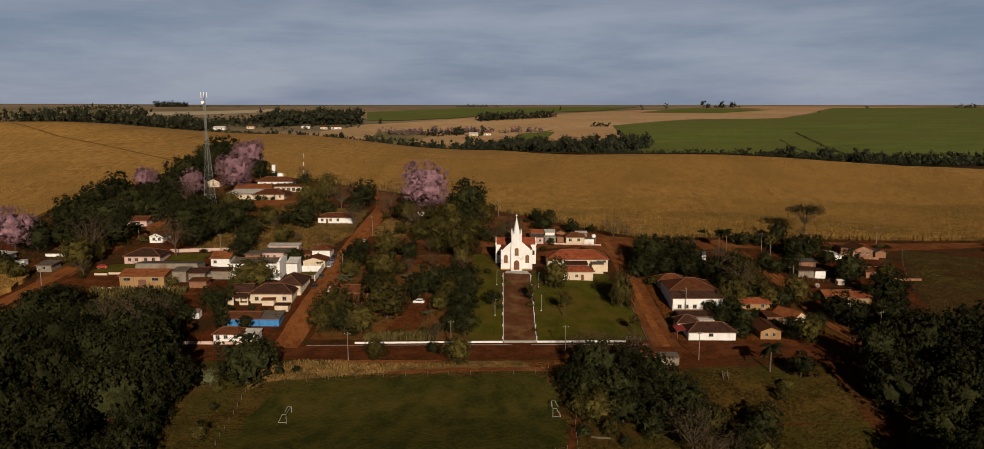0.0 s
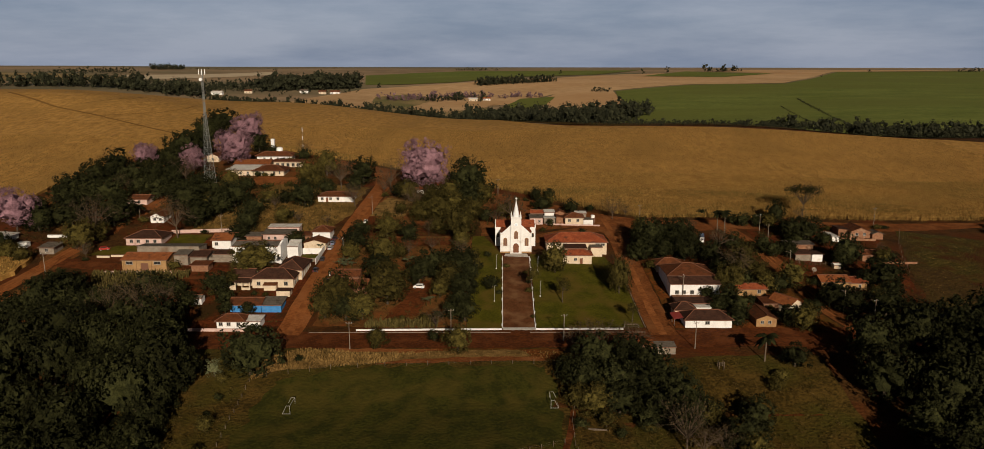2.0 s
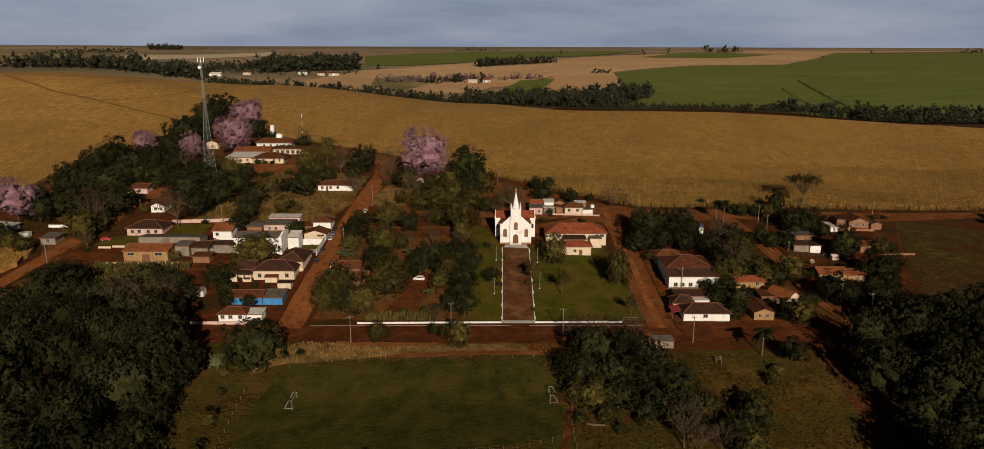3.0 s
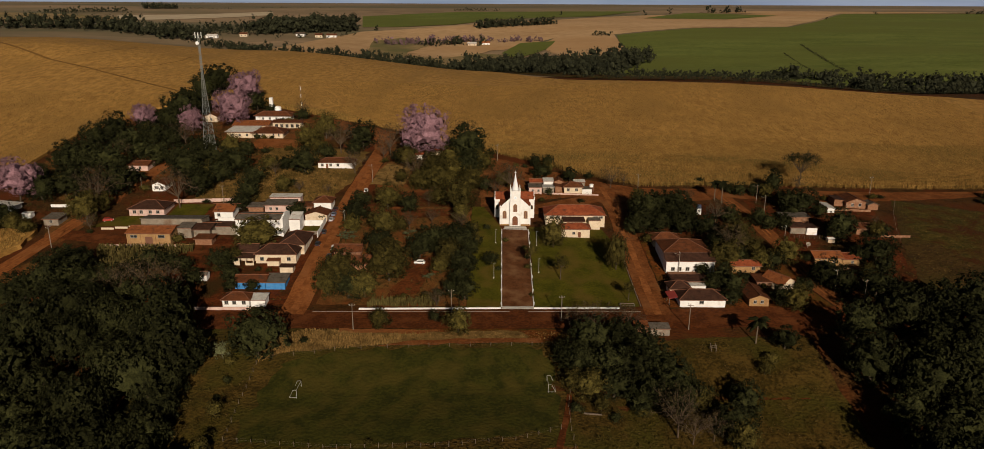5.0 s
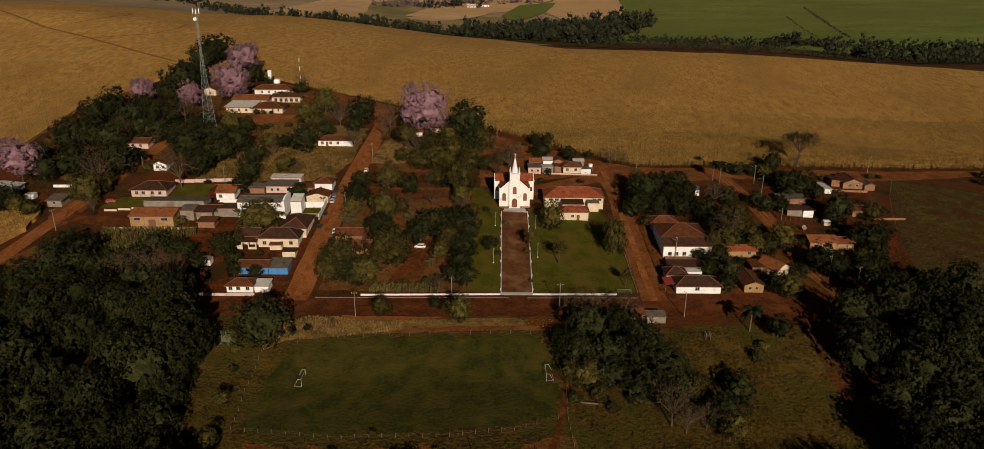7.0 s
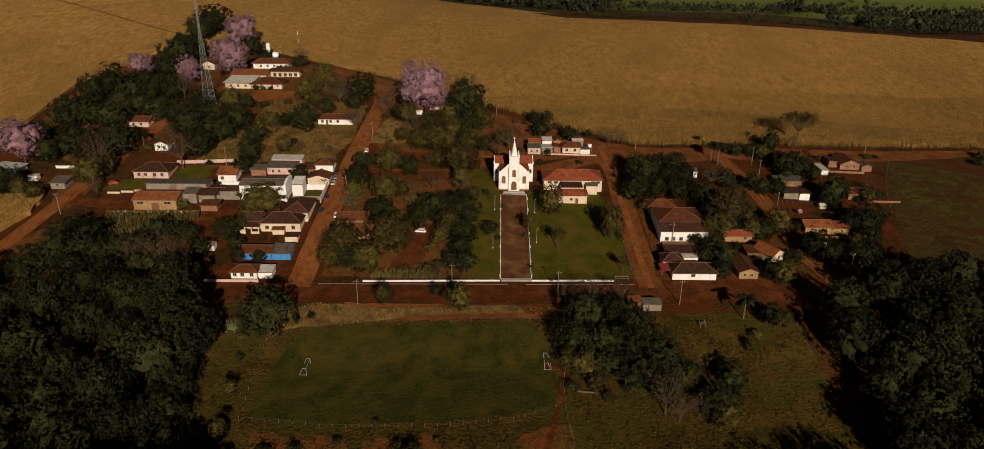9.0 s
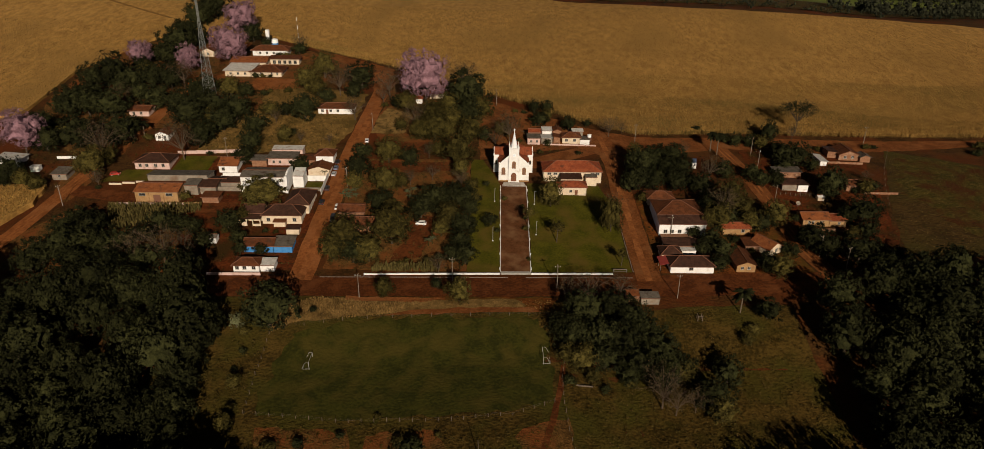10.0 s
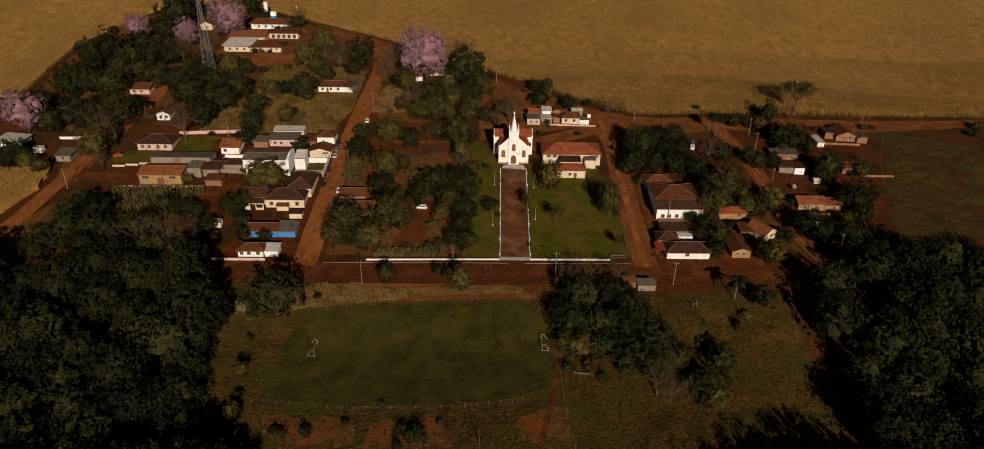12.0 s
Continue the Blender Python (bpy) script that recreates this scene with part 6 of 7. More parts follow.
for outline, gap, material, seed, most in (([(-56, 222), (-9, 220), (-5, 345), (-50, 345)], 3.0, BRUSH, 61, 1.1), ([(-215, 325), (-172, 300), (-158, 330), (-112, 332), (-116, 376), (-150, 395), (-152, 470), (-198, 496), (-222, 440)], 3.0, LEAF_DARK, 63, 2.2),
                                           ([(-215, 325), (-172, 300), (-158, 330), (-112, 332), (-116, 376), (-150, 395), (-198, 440), (-222, 420)], 4.6, BRUSH, 64, 1.2), ([(-170, 217), (-104, 217), (-104, 244), (-140, 244), (-158, 256), (-170, 240)], 2.4, LEAF_OLIVE, 65, 1.7), ([(60, 264), (104, 264), (104, 312), (58, 312)], 2.4, LEAF_DARK, 66, 1.7),
                                           ([(114, 250), (152, 240), (150, 300), (136, 326), (114, 316)], 2.4, BRUSH, 67, 1.3), ([(-4, 300), (16, 304), (48, 318), (46, 332), (0, 370), (-8, 330)], 2.6, BRUSH, 68, 1.1), ([(-128, 304), (-70, 306), (-66, 346), (-66, 374), (-100, 396), (-126, 378), (-112, 352), (-126, 334)], 2.2, BRUSH, 69, 1.2),
                                           ([(24, 126), (94, 126), (88, 190), (60, 198), (24, 198)], 2.2, BRUSH, 70, 1.2), ([(-88, 124), (18, 124), (16, 150), (-66, 150), (-68, 186), (-80, 186)], 2.4, BRUSH, 71, 1.1), ([(-205, 268), (-174, 276), (-172, 300), (-205, 320)], 2.4, BRUSH, 72, 1.4)):
    scrub(outline, gap, material, "dry brush and low bushes between the trees", seed, 0.4, most)

# ---- the church ----


def arch_outline(w, h, n=8):
    """A round- or pointed-headed opening, from the lower left corner round to the lower right."""
    spring = h - w * 0.62
    pts = [(-w / 2, 0)]
    for i in range(n + 1):
        a = math.pi * (1 - i / n)
        pts.append((w / 2 * math.cos(a), spring + w * 0.62 * math.sin(a)))
    pts.append((w / 2, 0))
    return pts


def solid(pts, y0, y1, bm=None):
    """A flat outline in x and z, made solid from y0 to y1."""
    bm = bm or bmesh.new()
    a = [bm.verts.new((x, y0, z)) for x, z in pts]
    b = [bm.verts.new((x, y1, z)) for x, z in pts]
    f = bm.faces.new(a)
    g = bm.faces.new(b[::-1])
    for i in range(len(pts)):
        j = (i + 1) % len(pts)
        bm.faces.new((a[j], a[i], b[i], b[j]))
    bmesh.ops.recalc_face_normals(bm, faces=bm.faces[:])
    return bm


def arch_frame(w, h, y0, y1, border):
    inner, outer = arch_outline(w, h), [(x * (w + 2 * border) / w, z * (h + border) / h) for x, z in arch_outline(w, h)]
    bm = bmesh.new()
    rows = [[bm.verts.new((x, y, z)) for x, z in pts] for y, pts in ((y0, inner), (y0, outer), (y1, outer), (y1, inner))]
    for i in range(len(inner) - 1):
        for r in range(4):
            s = (r + 1) % 4
            bm.faces.new((rows[r][i], rows[r][i + 1], rows[s][i + 1], rows[s][i]))
    for k in (0, -1):
        bm.faces.new([rows[r][k] for r in range(4)])
    bmesh.ops.recalc_face_normals(bm, faces=bm.faces[:])
    return bm


CX, CY = 9.6, 280.6
CZ = ground(CX, CY) + 0.25
church = thing("church", CX, CY, CZ, 0, "white village church with a tall pointed steeple", "church")
part("plinth", box(-6.15, 6.15, -0.1, 20.1, -3.0, 0.3), OCHRE, church, "ochre-painted plinth")
bm = box(-6.0, 6.0, 0.35, 20.0, -1.0, 7.4)
part("nave", bm, WHITE, church)
front = [(-6.05, 0.0), (-6.05, 7.7), (-5.4, 7.7), (-5.3, 8.1), (-3.6, 9.6), (-2.3, 10.8), (2.3, 10.8), (3.6, 9.6), (5.3, 8.1), (5.4, 7.7), (6.05, 7.7), (6.05, 0.0)]
facade = part("facade", solid(front, 0.0, 0.4), WHITE, church)
for s in (-1, 1):
    part("corner_pier", box(s * 5.95 - 0.22, s * 5.95 + 0.22, -0.12, 0.5, 0.2, 7.95, 0.04), WHITE, church)
bm = bmesh.new()
slab_roof(bm, [(-6.4, 0.4, 7.3), (0, 0.4, 10.4), (0, 20.3, 10.4), (-6.4, 20.3, 7.3), (6.4, 0.4, 7.3), (6.4, 20.3, 7.3)], [[0, 1, 2, 3], [1, 4, 5, 2]], 0.18)
part("roof", bm, TILE_RED, church, "red clay tile nave roof")
for s in (-1, 1):
    wing = part("side_chapel", box(min(s * 6.0, s * 8.1), max(s * 6.0, s * 8.1), 8.0, 14.5, -1.5, 8.4), WHITE, church)
    bm = bmesh.new()
    slab_roof(bm, [(x, y, z) for y, z in ((8.1, 8.5), (11.25, 10.9)) for x in sorted((s * 2.4, s * 7.9))][:2] + [(max(s * 2.4, s * 7.9), 11.25, 10.9), (min(s * 2.4, s * 7.9), 11.25, 10.9), (max(s * 2.4, s * 7.9), 14.4, 8.5), (min(s * 2.4, s * 7.9), 14.4, 8.5)], [[0, 1, 2, 3], [3, 2, 4, 5]], 0.16)
    part("roof", bm, TILE_RED, wing)
    part("gable", solid([(8.0, 8.3), (14.5, 8.3), (11.25, 11.0)], 0.0, 0.25), WHITE, wing).matrix_basis = pose(s * 8.1 + (0.25 if s < 0 else 0.0), 0, 0, 0, 0, 90)
    bm = box(min(s * 7.8, s * 8.25), max(s * 7.8, s * 8.25), 7.85, 8.4, 8.2, 9.0)
    rod((s * 8.02, 8.1, 9.0), (s * 8.02, 8.1, 9.6), 0.25, 0.04, 4, bm)
    part("pinnacle", bm, WHITE, wing)
    w = part("window", arch_frame(0.75, 1.7, -0.06, 0.05, 0.12), OCHRE, wing)
    w.matrix_basis = pose(s * 7.05, 8.0, 4.2)
    part("pane", solid(arch_outline(0.75, 1.7), -0.03, 0.04), GLASS, w)
    for y in (2.4, 5.6, 17.0):
        w = part("window", arch_frame(1.1, 2.8, -0.06, 0.05, 0.14), OCHRE, church)
        w.matrix_basis = pose(s * 6.0, y, 2.6, 0, 0, 90 * s)
        part("pane", solid(arch_outline(1.1, 2.8), -0.03, 0.04), GLASS, w)
tower = part("tower", box(-2.0, 2.0, -0.7, 3.3, -0.6, 14.2), WHITE, church)
for z in (9.9, 13.8):
    part("cornice", box(-2.14, 2.14, -0.84, 3.44, z, z + 0.28, 0.06), WHITE, tower)
for sx in (-1, 1):
    part("buttress", box(sx * 2.0 - 0.2, sx * 2.0 + 0.2, -0.95, -0.5, -0.6, 9.6), WHITE, tower)
    for y in (-0.5, 3.1):
        bm = box(sx * 1.8 - 0.22, sx * 1.8 + 0.22, y - 0.22, y + 0.22, 14.2, 14.9)
        rod((sx * 1.8, y, 14.9), (sx * 1.8, y, 15.9), 0.22, 0.03, 4, bm)
        part("pinnacle", bm, WHITE, tower)
spire = part("spire", rod((0, 1.3, 14.2), (0, 1.3, 20.5), 1.4, 0.08, 8), SPIRE, tower, "pale metal-clad spire")
bm = box(-0.07, 0.07, 1.23, 1.37, 20.3, 21.9)
add_box(bm, -0.45, 0.45, 1.23, 1.37, 21.2, 21.36)
part("cross", bm, WHITE_PAINT, spire)
door = part("portal", arch_frame(2.2, 3.8, -0.12, 0.06, 0.3), WHITE, church)
door.matrix_basis = pose(0, -0.7, 0.05)
part("door_leaf", solid(arch_outline(2.2, 3.8), -0.06, 0.05), DOOR_WOOD, door, "dark brown wooden church door")
for x, z, w, h in ((0, 5.6, 1.25, 3.0), (-4.2, 2.6, 1.25, 3.1), (4.2, 2.6, 1.25, 3.1)):
    win = part("window", arch_frame(w, h, -0.08, 0.05, 0.16), OCHRE, church, "arched window with a tan surround")
    win.matrix_basis = pose(x, -0.7 if x == 0 else 0, z)
    part("pane", solid(arch_outline(w, h), -0.03, 0.04), FRAME_BROWN, win)
    part("mullion", box(-0.05, 0.05, -0.06, -0.031, 0, h - 0.25), OCHRE, win)
clock = part("clock", rod((0, -0.7, 11.3), (0, -0.8, 11.3), 0.62, None, 16), CONCRETE, tower, "round grey clock face")
part("rim", rod((0, -0.7, 11.3), (0, -0.84, 11.3), 0.72, 0.62, 16), WHITE_PAINT, clock)
part("dial", rod((0, -0.82, 11.3), (0, -0.86, 11.3), 0.5, None, 16), PALE_BLUE, clock)

steps = thing("church_steps", CX, 276, None, 0, "grey stone steps fanning out before the church door", "steps")
for k in range(6):
    z0 = ground(CX, 272.6 + k * 1.2) - steps.location.z
    w = 6.0 - 0.35 * k
    part("step", box(-w, w, -3.6 + k * 1.15, 3.9, -1.4, 0.05 - 0.55 + k * 0.20, 0.03), STONE, steps)

# entrance steps, kerbs, bollards and lamp posts of the path
entry = thing("entrance_steps", 8.7, 218.6, None, 0, "pale stone steps from the road to the church path", "steps")
for k in range(2):
    part("step", box(-5.1, 5.1, -0.6 + 0.5 * k, 1.2, -0.4, 0.12 + 0.16 * k, 0.02), STONE, entry)
for x0, x1 in ((3.5, 4.3), (13.9, 14.7)):
    pts = [(x0 + (x1 - x0) * k / 19, 219.5 + 3 * k) for k in range(20)]
    kerb = thing("kerb", pts[0][0], pts[0][1], None, 0, "white-painted kerb beside the church path", "kerb")
    bm = bmesh.new()
    base = kerb.location
    for (ax, ay), (bx, by) in zip(pts, pts[1:]):
        za, zb = ground(ax, ay) - base.z, ground(bx, by) - base.z
        v = [bm.verts.new((px - base.x + dx, py - base.y, pz + dz)) for px, py, pz in ((ax, ay, za), (bx, by, zb)) for dx, dz in ((-0.11, 0), (0.11, 0), (0.11, 0.36), (-0.11, 0.36))]
        for f in ((3, 2, 6, 7), (0, 3, 7, 4), (2, 1, 5, 6), (0, 1, 2, 3), (4, 7, 6, 5)):
            bm.faces.new([v[i] for i in f])
    part("kerbstone", bm, WHITE, kerb)
kerb = thing("kerb", 48.7, 219.6, None, 0, "pale kerb between the lawn and the street", "kerb")
bm = bmesh.new()
for k in range(14):
    g = ground(48.7, 221.1 + 3 * k) - kerb.location.z
    add_box(bm, -0.1, 0.1, 3 * k, 3 * k + 2.96, g - 0.5, g + 0.2)
part("kerbstone", bm, CONCRETE, kerb)
bollard = None
for x0, x1 in ((3.3, 4.1), (14.1, 14.9)):
    for k in range(7):
        x, y = x0 + (x1 - x0) * k / 6, 221 + 8.6 * k
        if bollard is None:
            bollard = thing("bollard", x, y, None, 0, "short white-painted post beside the path", "post", "posts along the path")
            part("post", rod((0, 0, -0.2), (0, 0, 0.75), 0.13, 0.11, 8), WHITE, bollard)
            part("cap", rod((0, 0, 0.75), (0, 0, 0.92), 0.19, 0.08, 8), WHITE, bollard)
        else:
            copy_thing(bollard, pose(x, y, ground(x, y)))
kerb = thing("road_kerb", kerb_line[0][0], kerb_line[0][1], None, 0, "low pale kerb along the dirt road", "kerb")
bm = bmesh.new()
for (ax, ay), (bx, by) in zip(kerb_line, kerb_line[1:]):
    if not (4 < ax < 12 or -66 < ax < -58.5):
        g = ground((ax + bx) / 2, ay) - kerb.location.z
        add_box(bm, ax - kerb_line[0][0], bx - kerb_line[0][0], -0.09, 0.09, g - 0.3, g + 0.22)
part("kerbstone", bm, CONCRETE, kerb)
lamp = None
for x, y in ((1.0, 237.6), (1.8, 264.3), (16.8, 241.6), (17.2, 262.6)):
    if lamp is None:
        lamp = thing("lamp_post", x, y, None, 0, "slender white lamp post on the lawn", "lamp", "lamps beside the church path")
        part("pole", rod((0, 0, -0.3), (0, 0, 5.6), 0.065, 0.05, 8), GOAL_PAINT, lamp)
        part("base", rod((0, 0, -0.3), (0, 0, 0.35), 0.28, 0.2, 8), WHITE, lamp)
        part("arm", rod((-0.05, 0, 5.5), (0.3, 0, 5.6), 0.04, 0.03, 6), WHITE_PAINT, lamp)
        part("lamp_head", box(0.1, 0.55, -0.1, 0.1, 5.55, 5.67, 0.04), STEEL, lamp)
    else:
        copy_thing(lamp, pose(x, y, ground(x, y)))

# ---- the radio mast ----
MX, MY = -143.4, 369.4
mast = thing("radio_mast", MX, MY, None, 20, "tall grey steel lattice radio mast", "mast")
HM = 60.6


def leg_at(z):
    s = 3.1 * max(0.0, 1 - z / 40.0) + 0.55
    return [(s * math.cos(a), s * math.sin(a), z) for a in (radians(90), radians(210), radians(330))]


levels = [0, 3.2, 6.4, 9.6, 12.8, 16, 19, 22, 25, 28, 31, 34, 37, 40, 42.5, 45, 47.5, 50, 52.5, 55, 57.5, 59.5]
for k in range(3):
    foot, knee, top = leg_at(0)[k], leg_at(40)[k], leg_at(59.5)[k]
    bm, rings = bmesh.new(), []
    for p, r in ((foot, 0.12), (knee, 0.10), (top, 0.09)):
        rings.append([bm.verts.new((p[0] + r * math.cos(t), p[1] + r * math.sin(t), p[2])) for t in (0, 1.257, 2.513, 3.770, 5.027)])
    for low, high in zip(rings, rings[1:]):
        for q in range(5):
            bm.faces.new((low[q], low[(q + 1) % 5], high[(q + 1) % 5], high[q]))
    bm.faces.new(rings[-1])
    part("leg", bm, STEEL, mast)
for a, b in zip(levels, levels[1:]):
    p, q = leg_at(a), leg_at(b)
    for k in range(3):
        part("brace", rod(p[k], q[(k + 1) % 3], 0.045, None, 4), STEEL, mast)
        part("brace", rod(p[(k + 1) % 3], q[k], 0.045, None, 4), STEEL, mast)
        part("crossbar", rod(q[k], q[(k + 1) % 3], 0.045, None, 4), STEEL, mast)
for a in (30, 150, 270):
    x, y = 1.6 * math.cos(radians(a)), 1.6 * math.sin(radians(a))
    ant = part("antenna", box(x - 0.14, x + 0.14, y - 0.14, y + 0.14, 58.0, 60.6, 0.04), WHITE_PAINT, mast, "white panel antenna")
    part("bracket", rod((0, 0, 59.2), (x, y, 59.2), 0.07, None, 5), STEEL, ant)
part("dish", rod((-0.6, -0.6, 55.6), (-1.0, -1.1, 55.6), 0.9, 0.75, 14), WHITE_PAINT, mast, "round white microwave dish")
part("spike", rod((0, 0, 59.5), (0, 0, HM), 0.07, 0.03, 5), STEEL, mast)

# ---- water tank and column of the school ----
col = thing("water_column", -138.2, 463.0, None, 0, "tall square white water column", "water tower")
part("shaft", box(-1.05, 1.05, -1.05, 1.05, -0.5, 9.8, 0.1), WHITE, col)
tank = thing("water_tank", -133.6, 460.0, None, 0, "round white tank with a blue base", "water tank")
part("base", rod((0, 0, -0.4), (0, 0, 2.6), 2.1, None, 16), BLUE, tank)
part("vessel", rod((0, 0, 2.6), (0, 0, 4.6), 2.2, None, 16), WHITE_PAINT, tank)
part("lid", rod((0, 0, 4.6), (0, 0, 5.2), 2.2, 0.6, 16), WHITE_PAINT, tank)
stand = thing("tank_stand", 88.0, 298.4, None, 0, "dark water tank on a pale brick stand", "water tank")
part("stand", box(-0.9, 0.9, -0.9, 0.9, -0.4, 2.6, 0.05), WHITE, stand)
part("vessel", rod((0, 0, 2.6), (0, 0, 4.1), 1.0, 0.9, 14), plain("blue_grey_plastic", (0.05, 0.07, 0.12), 0.5), stand)
part("hatch", rod((0, -0.9, 1.6), (0, -0.95, 1.6), 0.4, None, 10), GLASS, stand)

# ---- poles ----
pole = None
for x, y, turn in ((-41.8, 203.5, 0), (60.4, 204.7, 8), (21.9, 209.6, 0), (-12.5, 214.0, 0), (116.8, 231.3, 20), (122.9, 223.3, 30), (-164.1, 259.4, 60), (-97.2, 210.2, 0), (117.2, 312.6, 80), (115.9, 298.8, 80), (176.8, 331.0, 0), (-54.6, 329.0, 90), (3.2, 362.0, 45), (-114.1, 302.0, 0), (112.8, 267.5, 80), (66.8, 323.6, 0), (66.3, 242.8, 90), (-57.6, 276.0, 90)):
    if pole is None:
        pole = thing("utility_pole", x, y, None, turn, "grey concrete street pole with a lamp arm", "pole", "poles along the streets")
        part("shaft", rod((0, 0, -0.5), (0, 0, 8.6), 0.15, 0.10, 8), CONCRETE, pole)
        part("crossarm", box(-0.9, 0.9, -0.06, 0.06, 8.0, 8.14), WOOD_POST, pole)
        for px in (-0.8, 0.0, 0.8):
            part("insulator", rod((px, 0, 8.14), (px, 0, 8.34), 0.06, 0.04, 6), WHITE_PAINT, pole)
        arm = part("lamp_arm", rod((0, 0, 7.4), (0, 1.5, 7.9), 0.04, None, 6), CONCRETE, pole)
        part("lamp_head", box(-0.11, 0.11, 1.35, 1.85, 7.86, 7.97, 0.03), CONCRETE, arm)
    else:
        copy_thing(pole, pose(x, y, ground(x, y), 0, 0, turn))
aerial = thing("field_aerial", -121.9, 473.0, None, 0, "thin white aerial pole at the maize edge", "pole")
for k in range(6):
    part("section", rod((0, 0, k * 2.6 - 0.3), (0, 0, k * 2.6 + 2.3), 0.13, None, 6), WHITE_PAINT if k % 2 else WOOD_POST, aerial)

# ---- the football pitch ----


def goal(x, y, facing):
    g = thing("football_goal", x, y, None, facing, "white tubular football goal without a net", "goal", "goals of the football pitch")
    for s in (-2.5, 2.5):
        part("upright", rod((0, s, -0.2), (0, s, 2.2), 0.06, None, 6), GOAL_PAINT, g)
        bm = rod((0, s, 2.2), (0.9, s, 2.2), 0.05, None, 5)
        rod((0.9, s, 2.2), (2.0, s, 0.02), 0.05, None, 5, bm)
        rod((2.0, s, 0.05), (0, s, 0.05), 0.05, None, 5, bm)
        part("side_frame", bm, GOAL_PAINT, g)
    part("crossbar", rod((0, -2.55, 2.2), (0, 2.55, 2.2), 0.06, None, 6), GOAL_PAINT, g)
    part("ground_bar", rod((2.0, -2.5, 0.05), (2.0, 2.5, 0.05), 0.05, None, 5), GOAL_PAINT, g)


goal(15.4, 177.6, 0)
goal(-51.3, 174.6, 180)


def fence(line, gap, label, height=1.3):
    f = thing("wire_fence", line[0][0], line[0][1], None, 0, label, "fence")
    b = f.location.copy()
    pts = []
    for (x0, y0), (x1, y1) in zip(line, line[1:]):
        n = max(1, int(math.hypot(x1 - x0, y1 - y0) / gap))
        pts += [(x0 + (x1 - x0) * k / n, y0 + (y1 - y0) * k / n) for k in range(n)]
    pts.append(line[-1])
    tops = []
    for x, y in pts:
        z, h = ground(x, y), height * rng.uniform(0.85, 1.2)
        lean = Vector((rng.uniform(-0.08, 0.08), rng.uniform(-0.08, 0.08), h))
        foot = Vector((x, y, z)) - b
        part("post", rod(foot - Vector((0, 0, 0.3)), foot + lean, 0.085, 0.07, 5), WOOD_POST, f)
        tops.append(foot + Vector((0, 0, height)))
    for k in (0.92, 0.55):
        bm = bmesh.new()
        for p, q in zip(tops, tops[1:]):
            d = Vector((0, 0, height * (1 - k)))
            rod(p - d, q - d, 0.008, None, 3, bm)
        part("wire", bm, WOOD_POST, f)


fence([(-66, 186), (-66, 170), (-65, 155), (-40, 151.5), (-10, 151), (6, 153.5), (17.6, 160)], 3.2, "old wooden post and wire fence round the pitch")
fence([(-62, 188.5), (-45, 191.6), (-30, 193), (0, 194.2), (18, 194.6)], 5.5, "sparse fence posts along the weedy bank")
fence([(22, 140), (20.6, 150), (20.2, 160), (20.4, 170), (21.5, 176)], 3.0, "rough fence beside the earth track", 1.6)
fence([(118, 275.6), (126, 275.2), (134, 275.8)], 1.8, "crooked garden fence before the shack")
fence([(160, 270), (166, 286), (174, 304), (184, 322)], 5.0, "pasture fence of thin posts")

# ---- small things by the road ----
shed = house(48.0, 53.8, 201.2, 204.6, 2.0, "shed_back", 0.4, CONCRETE, SHEET_GREY, "grey roadside shed with a sheet roof", over=0.2, z=ground(51, 203))
lean = house(43.6, 47.8, 202.6, 206.0, 1.9, "shed_back", 0.4, BRICK, TILE_ORANGE, "rusty orange sheet lean-to by the road", over=0.2, z=ground(45.6, 204))
gate = thing("cattle_chute", 65.0, 194.0, None, 0, "small weathered wooden posts in the weeds", "posts")
for x in (-0.7, 0.7):
    for y in (-0.4, 0.9):
        part("post", rod((x, y, -0.4), (x, y, 2.0), 0.12, 0.1, 6), WOOD_POST, gate)
part("rail", box(-0.8, 0.8, -0.5, -0.36, 1.7, 1.85), WOOD_POST, gate)
part("rail", box(-0.8, 0.8, -0.5, -0.36, 1.1, 1.22), WOOD_POST, gate)
rack = thing("bench_frame", 44.2, 219.4, None, 0, "low metal bench frame at the lawn's corner", "bench")
for x in (-2.2, 2.2):
    for y in (-0.3, 0.6):
        part("leg", rod((x, y, -0.2), (x, y, 1.1), 0.05, None, 6), STEEL, rack)
part("seat", box(-2.3, 2.3, -0.3, 0.2, 0.5, 0.58), WOOD_POST, rack)
part("backrest", box(-2.3, 2.3, 0.56, 0.64, 0.75, 1.15), WOOD_POST, rack)
log = thing("fallen_trunk", 26.4, 167.6, None, 0, "bleached fallen trunk by the earth track", "log")
part("log", rod((-2.2, 0.3, 0.3), (2.4, -0.6, 0.5), 0.32, 0.22, 8), WOOD_POST, log)
stake = thing("old_pole", -2.5, 137.4, None, 0, "leaning dark wooden pole in the weeds", "pole")
